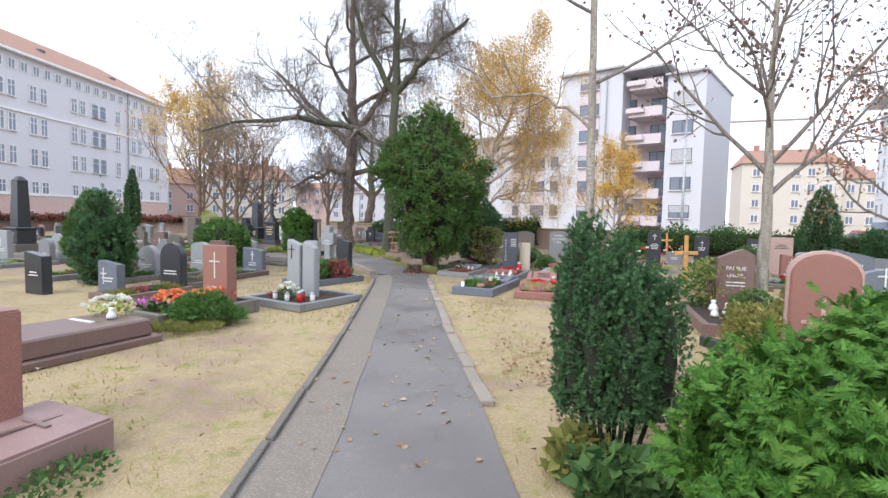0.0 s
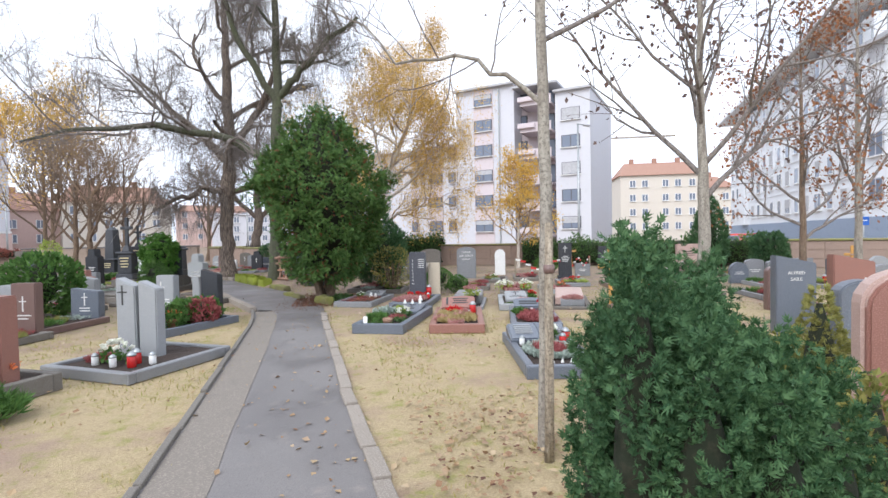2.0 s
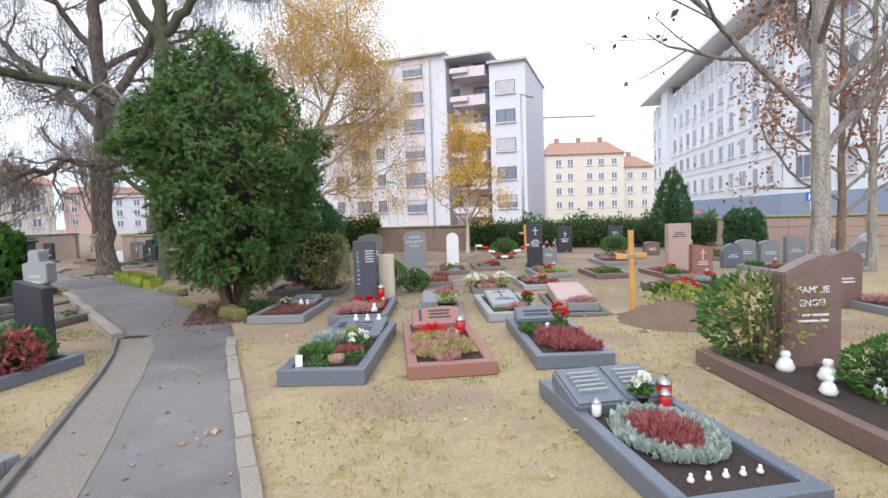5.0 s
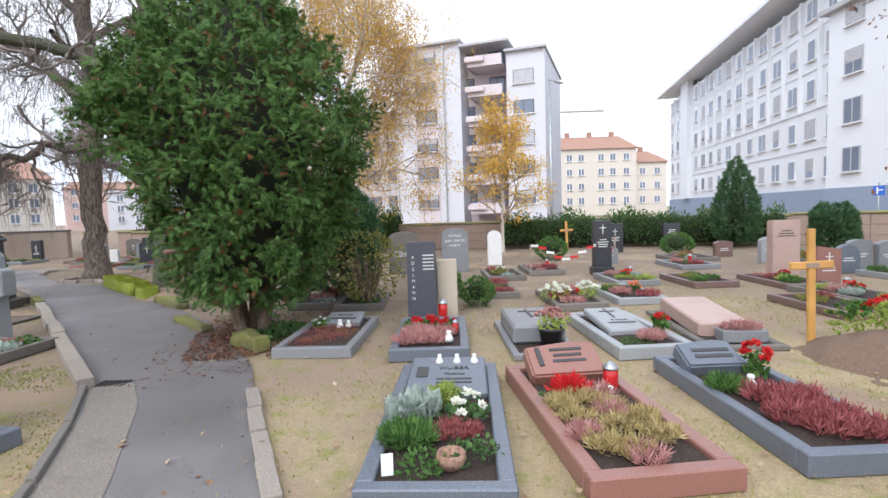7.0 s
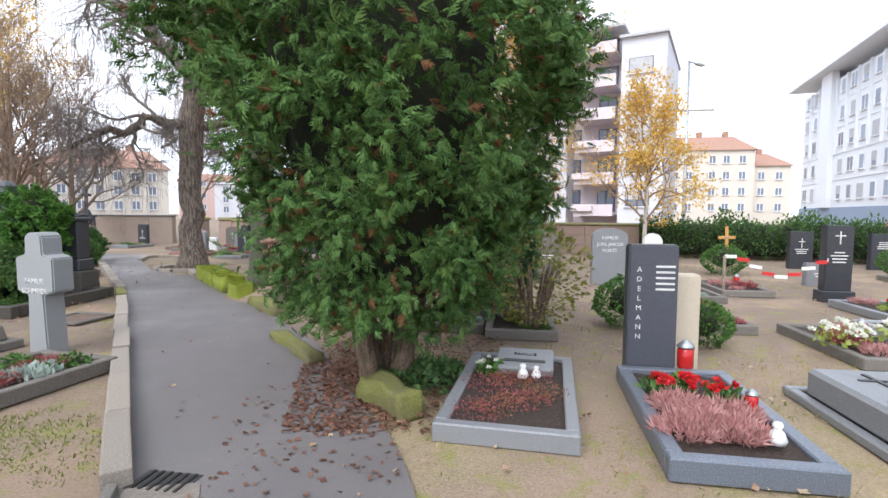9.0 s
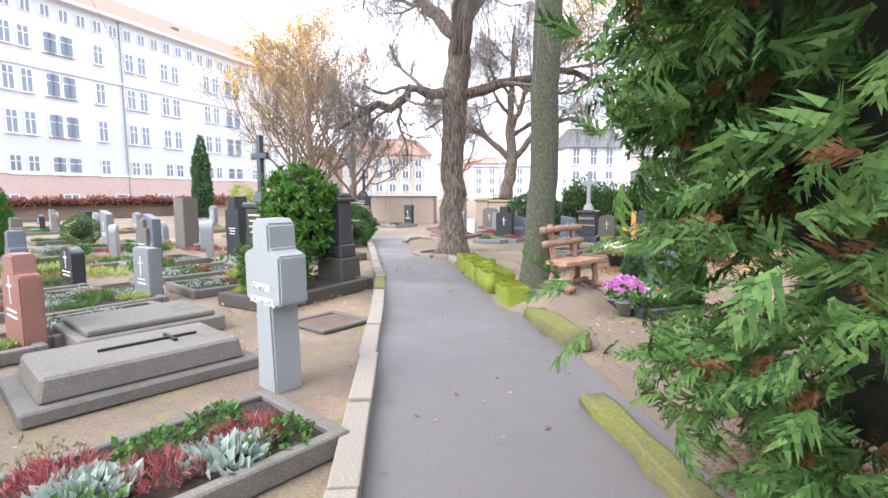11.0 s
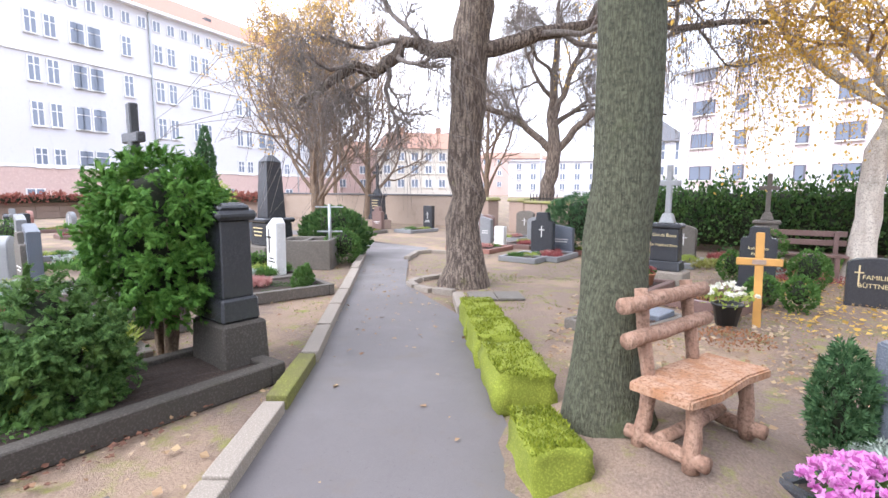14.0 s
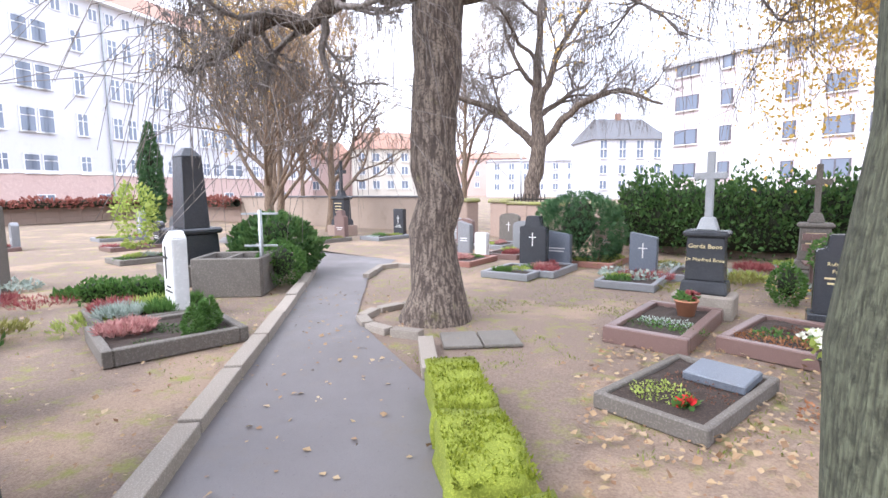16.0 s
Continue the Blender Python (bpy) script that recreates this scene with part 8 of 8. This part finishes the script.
m, w = grave((-1.85, 24.42), (-1.0, 23.95), 1.3, BROWN, "brown granite bed with withered leaves and green plants", t=0.09, h=0.15)
for j in range(6):
    tuft(m @ T((-0.28 + 0.12 * j, 0.3 + 0.2 * (j % 3), 0.1)), 0.18, 0.1, (BROWNLEAF, LEAFGREEN, FALLENRED)[j % 3], "withered and green plants on a bed", 160, "ground_cover", 1080 + j, LEAF, flat=True)
ls = headstone(-0.5, 25.55, -14, 0.46, 1.05, 0.2, DARK, "black granite gravestone on a pale base with gilded letters", "shoulder", ("Ruhestätte", "Familie"), 0.06, GOLD, base=0.2, tz=0.74, lines=2)
cross_monument(0.15, 28.4, -14, 1.9, "weathered grey stone cross monument before the ivy", PLINTH, PLINTH, PLINTH)
headstone(0.85, 25.4, -14, 0.62, 0.68, 0.18, DARK, "dark rounded gravestone with gilded family name", "arch", ("FAMILIE", "BÜTTNER"), 0.085, GOLD, cross=(-0.18, 0.3, 0.1, 0.28), tz=0.42)
for x, y, r, hh, z in ((-0.55, 24.9, 0.2, 0.4, 0.0), (-0.1, 26.9, 0.28, 0.5, 0.38)):
    shrub("box_ball", T((x, y, z)), [(0.02, r * 0.5), (hh * 0.4, r), (hh * 0.8, r * 0.8), (hh, r * 0.2)], 900, 0.05, LEAF, LEAFGREEN, "clipped round green bush on a short stem", 1090 + int(r * 100), inner=0.85, lump=0.1)
pb_ = thing("park_bench", pose(0.5, 27.6, -0.02, 0, 0, -10), "dark brown wooden park bench beyond the graves", "bench")
for k in range(3):
    part("seat_slat", boxbm(0, -0.12 + 0.13 * k, 0.43, 1.4, 0.1, 0.035, bevel=0.006), BROWN, pb_)
for z in (0.6, 0.76):
    part("back_slat", boxbm(0, 0.24, z, 1.4, 0.03, 0.1, bevel=0.006), BROWN, pb_)
for x in (-0.55, 0.55):
    part("leg", boxbm(x, -0.12, 0, 0.07, 0.07, 0.43), BROWN, pb_)
    part("leg", boxbm(x, 0.22, 0, 0.07, 0.07, 0.85), BROWN, pb_)
# rows before the gate and ivy
rg = random.Random(77)
for k, (x, y, wd, h, mt, tp, yaw) in enumerate(((-5.6, 30.1, 0.3, 0.6, WHITEST, "flat", -15), (-6.05, 30.3, 0.34, 0.85, GREY, "slant", -15), (-4.25, 28.9, 0.55, 1.05, DARK, "shoulder", -15), (-3.85, 29.3, 0.55, 0.75, BLUE, "slant", -15), (-2.3, 28.5, 0.45, 0.8, BLUE, "slant", -15), (-2.9, 30.6, 0.6, 0.85, PINKST, "flat", -15), (-4.9, 31.4, 0.5, 0.8, GREY, "arch", -15), (-6.6, 32.2, 0.5, 0.8, BROWN, "arch", -15), (-1.2, 29.4, 0.5, 0.8, PLINTH, "arch", -15), (-7.2, 33.4, 0.5, 0.75, PALE, "round", -15), (-5.6, 33.2, 0.6, 0.9, PLINTH, "arch", -15))):
    headstone(x, y, yaw, wd, h, 0.16, mt, "gravestone in the rows before the cemetery gate", tp, cross=(0, h * 0.45, 0.14, 0.26) if k % 2 == 0 else None, lines=2 if k % 2 else 0)
    c, s = math.cos(U(-15)), math.sin(U(-15))
    ln = 1.3
    fx, fy = x - 0.45 * c + ln * s, y - 0.45 * s - ln * c
    m, w = grave((fx, fy), (fx + 0.9 * c, fy + 0.9 * s), ln - 0.1, rg.choice((BROWN, CONCRETE, ROSE, GREY)), "bordered grave with heather in the rows before the gate", t=0.08, h=0.12)
    for j in range(3):
        mat_, lb, nm = rg.choice(((HEATHER, "red heather clump", "heather"), (LEAFGREEN, "green ground plant", "green_plant"), (HEATHER_PINK, "pink heather clump", "heather"), (LIME, "light green plant", "green_plant")))
        tuft(m @ T((rg.uniform(-0.25, 0.25), 0.25 + 0.33 * j, 0.08)), rg.uniform(0.14, 0.2), rg.uniform(0.12, 0.2), mat_, lb, 120, nm, 1100 + k * 4 + j)

# low planting between the old beds and before the ivy
rp = random.Random(31)
for k in range(64):
    x, y = (rp.uniform(-14.5, -8.3), rp.uniform(18.5, 24.5)) if k < 40 else (rp.uniform(-3.6, 2.2), rp.uniform(27.0, 30.4))
    mat_, lb, nm = rp.choice(((LEAFGREEN, "low green ground plant between graves", "green_plant"), (SILVER, "blue-green carpet plant between graves", "ground_cover"), (LIME, "yellow-green low plant between graves", "green_plant"), (HEATHER, "red heather clump between graves", "heather"), (OLIVE, "olive green low plant between graves", "green_plant")))
    tuft(T((x, y, 0.0)), rp.uniform(0.25, 0.45), rp.uniform(0.14, 0.26), mat_, lb, 150, nm, 1300 + k, LEAF if mat_ in (SILVER, LEAFGREEN) else None, flat=mat_ is SILVER)

# ---- ground litter ----


def litter(name, boxes, material, size, label, seed, z=0.012, flat=0.25):
    """Fallen leaves or grass strewn over stretches of ground: x0, x1, y0, y1, number."""
    rng = np.random.default_rng(seed)
    P = np.concatenate([np.c_[rng.uniform(a, b, n), rng.uniform(c, d, n), np.full(n, z)] for a, b, c, d, n in boxes])
    D = np.c_[rng.normal(size=(len(P), 2)), rng.normal(size=len(P)) * flat + flat * 0.5]
    R_ = np.tile([0.0, 0.0, 1.0], (len(P), 1)) + rng.normal(size=(len(P), 3)) * 0.25
    ob = part_mesh(name, foliage(name, P, D, size * rng.uniform(0.5, 1.4, len(P)), LEAF * [1.35, 1, 1], rng, R_), material)
    return tagged(ob, label, "litter", kind="stuff")


litter("fallen_leaves", [(-1, 4.5, 3, 9.5, 420), (0.6, 2.6, 4.6, 6.6, 420), (-6, -1.2, 2, 12, 220), (-1, 9, 9, 16, 420), (-1.6, 0.3, 2, 13.4, 14), (-1, 3, 21, 30, 1000), (-1.7, -0.3, 18.5, 21, 130), (-3.0, -0.5, 21.5, 25, 1000), (-5.5, -2.0, 15, 24, 14), (-10, -4, 18, 26, 500), (6, 14, 16, 26, 500)], FALLEN, 0.05, "scattered pale and brown fallen leaves", 80)
litter("wet_leaves", [(-1.15, -0.3, 14.0, 15.6, 1500), (-1.0, -0.2, 15.2, 16.8, 600), (-1.5, -0.4, 13.2, 15.0, 200), (-0.9, 1.0, 13.9, 16.4, 2600), (-2.6, -0.6, 14, 18.5, 25), (0.7, 2.6, 4.4, 6.2, 160), (0.9, 2.0, 2.6, 4.2, 500), (-2.2, -1.2, 17, 20, 25), (-5.9, -4.9, 18.5, 20.3, 500), (5, 9, 20, 24, 350)], FALLENRED, 0.038, "drift of wet red-brown leaves under shrubs", 81)
litter("pale_leaves", [(-1.5, 3, 17.5, 21, 650), (-2.7, 3, 21.3, 27, 2600), (-5.0, -1.5, 14, 25, 85), (-0.5, 6, 3.5, 9.5, 420), (-9, -4.6, 15, 26, 900), (-5.5, -1.3, 1.5, 12, 260), (-0.3, 7, 9, 16, 500), (-1.0, 0.3, 2, 14, 40)], FALLEN, 0.034, "small pale fallen leaves on bare earth", 84)
litter("yellow_leaves", [(-0.5, 3.5, 23.5, 29, 1700)], YELLEAF, 0.06, "carpet of yellow birch leaves", 82)
rng_ = np.random.default_rng(83)
n_ = 42000
P_ = np.c_[np.r_[rng_.uniform(-5.5, -1.15, n_ // 3), rng_.uniform(0.5, 5.5, n_ // 3), rng_.uniform(-1, 8, n_ - 2 * (n_ // 3))], np.r_[rng_.uniform(1.5, 13, n_ // 3), rng_.uniform(2, 10.5, n_ // 3), rng_.uniform(9, 16, n_ - 2 * (n_ // 3))], np.full(n_, -0.03)]
keep = np.array([noise.noise((x * 0.8, y * 0.8, 2)) + 0.4 * noise.noise((x * 3, y * 3, 5)) > -0.05 for x, y, _ in P_])
P_ = P_[keep]
tagged(part_mesh("grass", foliage("grass", P_, rng_.normal(size=P_.shape) * 0.7 + [0, 0, 1.0], 0.05 * rng_.uniform(0.5, 1.4, len(P_)), SPIKE * [1.2, 1, 1], rng_), GRASSBLADE), "short dry yellowed grass blades", "grass", kind="stuff")
rng_ = np.random.default_rng(91)
n_ = 80000
P_ = np.c_[np.r_[rng_.uniform(-9, 9, n_ - 24000), rng_.uniform(-4.6, -1.6, 16000), rng_.uniform(-4.6, -1.8, 8000)], np.r_[rng_.uniform(8, 29, n_ - 24000), rng_.uniform(12, 15.6, 16000), rng_.uniform(22, 26, 8000)], np.full(n_, -0.03)]
dens = np.array([noise.noise((x * 0.75, y * 0.75, 7)) + 0.35 * noise.noise((x * 3.3, y * 3.3, 1)) for x, y, _ in P_])
lx = np.interp(P_[:, 1], [p[1] for p in LEFT], [p[0] for p in LEFT])
rx = np.interp(P_[:, 1], [p[1] for p in RIGHT], [p[0] for p in RIGHT])
P_ = P_[(dens > 0.06) & ((P_[:, 0] < lx - 0.12) | (P_[:, 0] > rx + 0.12))]
tagged(part_mesh("green_grass", foliage("green_grass", P_, rng_.normal(size=P_.shape) * 0.7 + [0, 0, 0.9], 0.032 * rng_.uniform(0.5, 1.4, len(P_)), SPIKE * [1.8, 1, 1], rng_), leaf_mat("green_grass_blades", (0.12, 0.16, 0.03), (0.26, 0.29, 0.07))), "patches of short yellow-green grass and moss", "grass", kind="stuff")
finish_inscriptions()
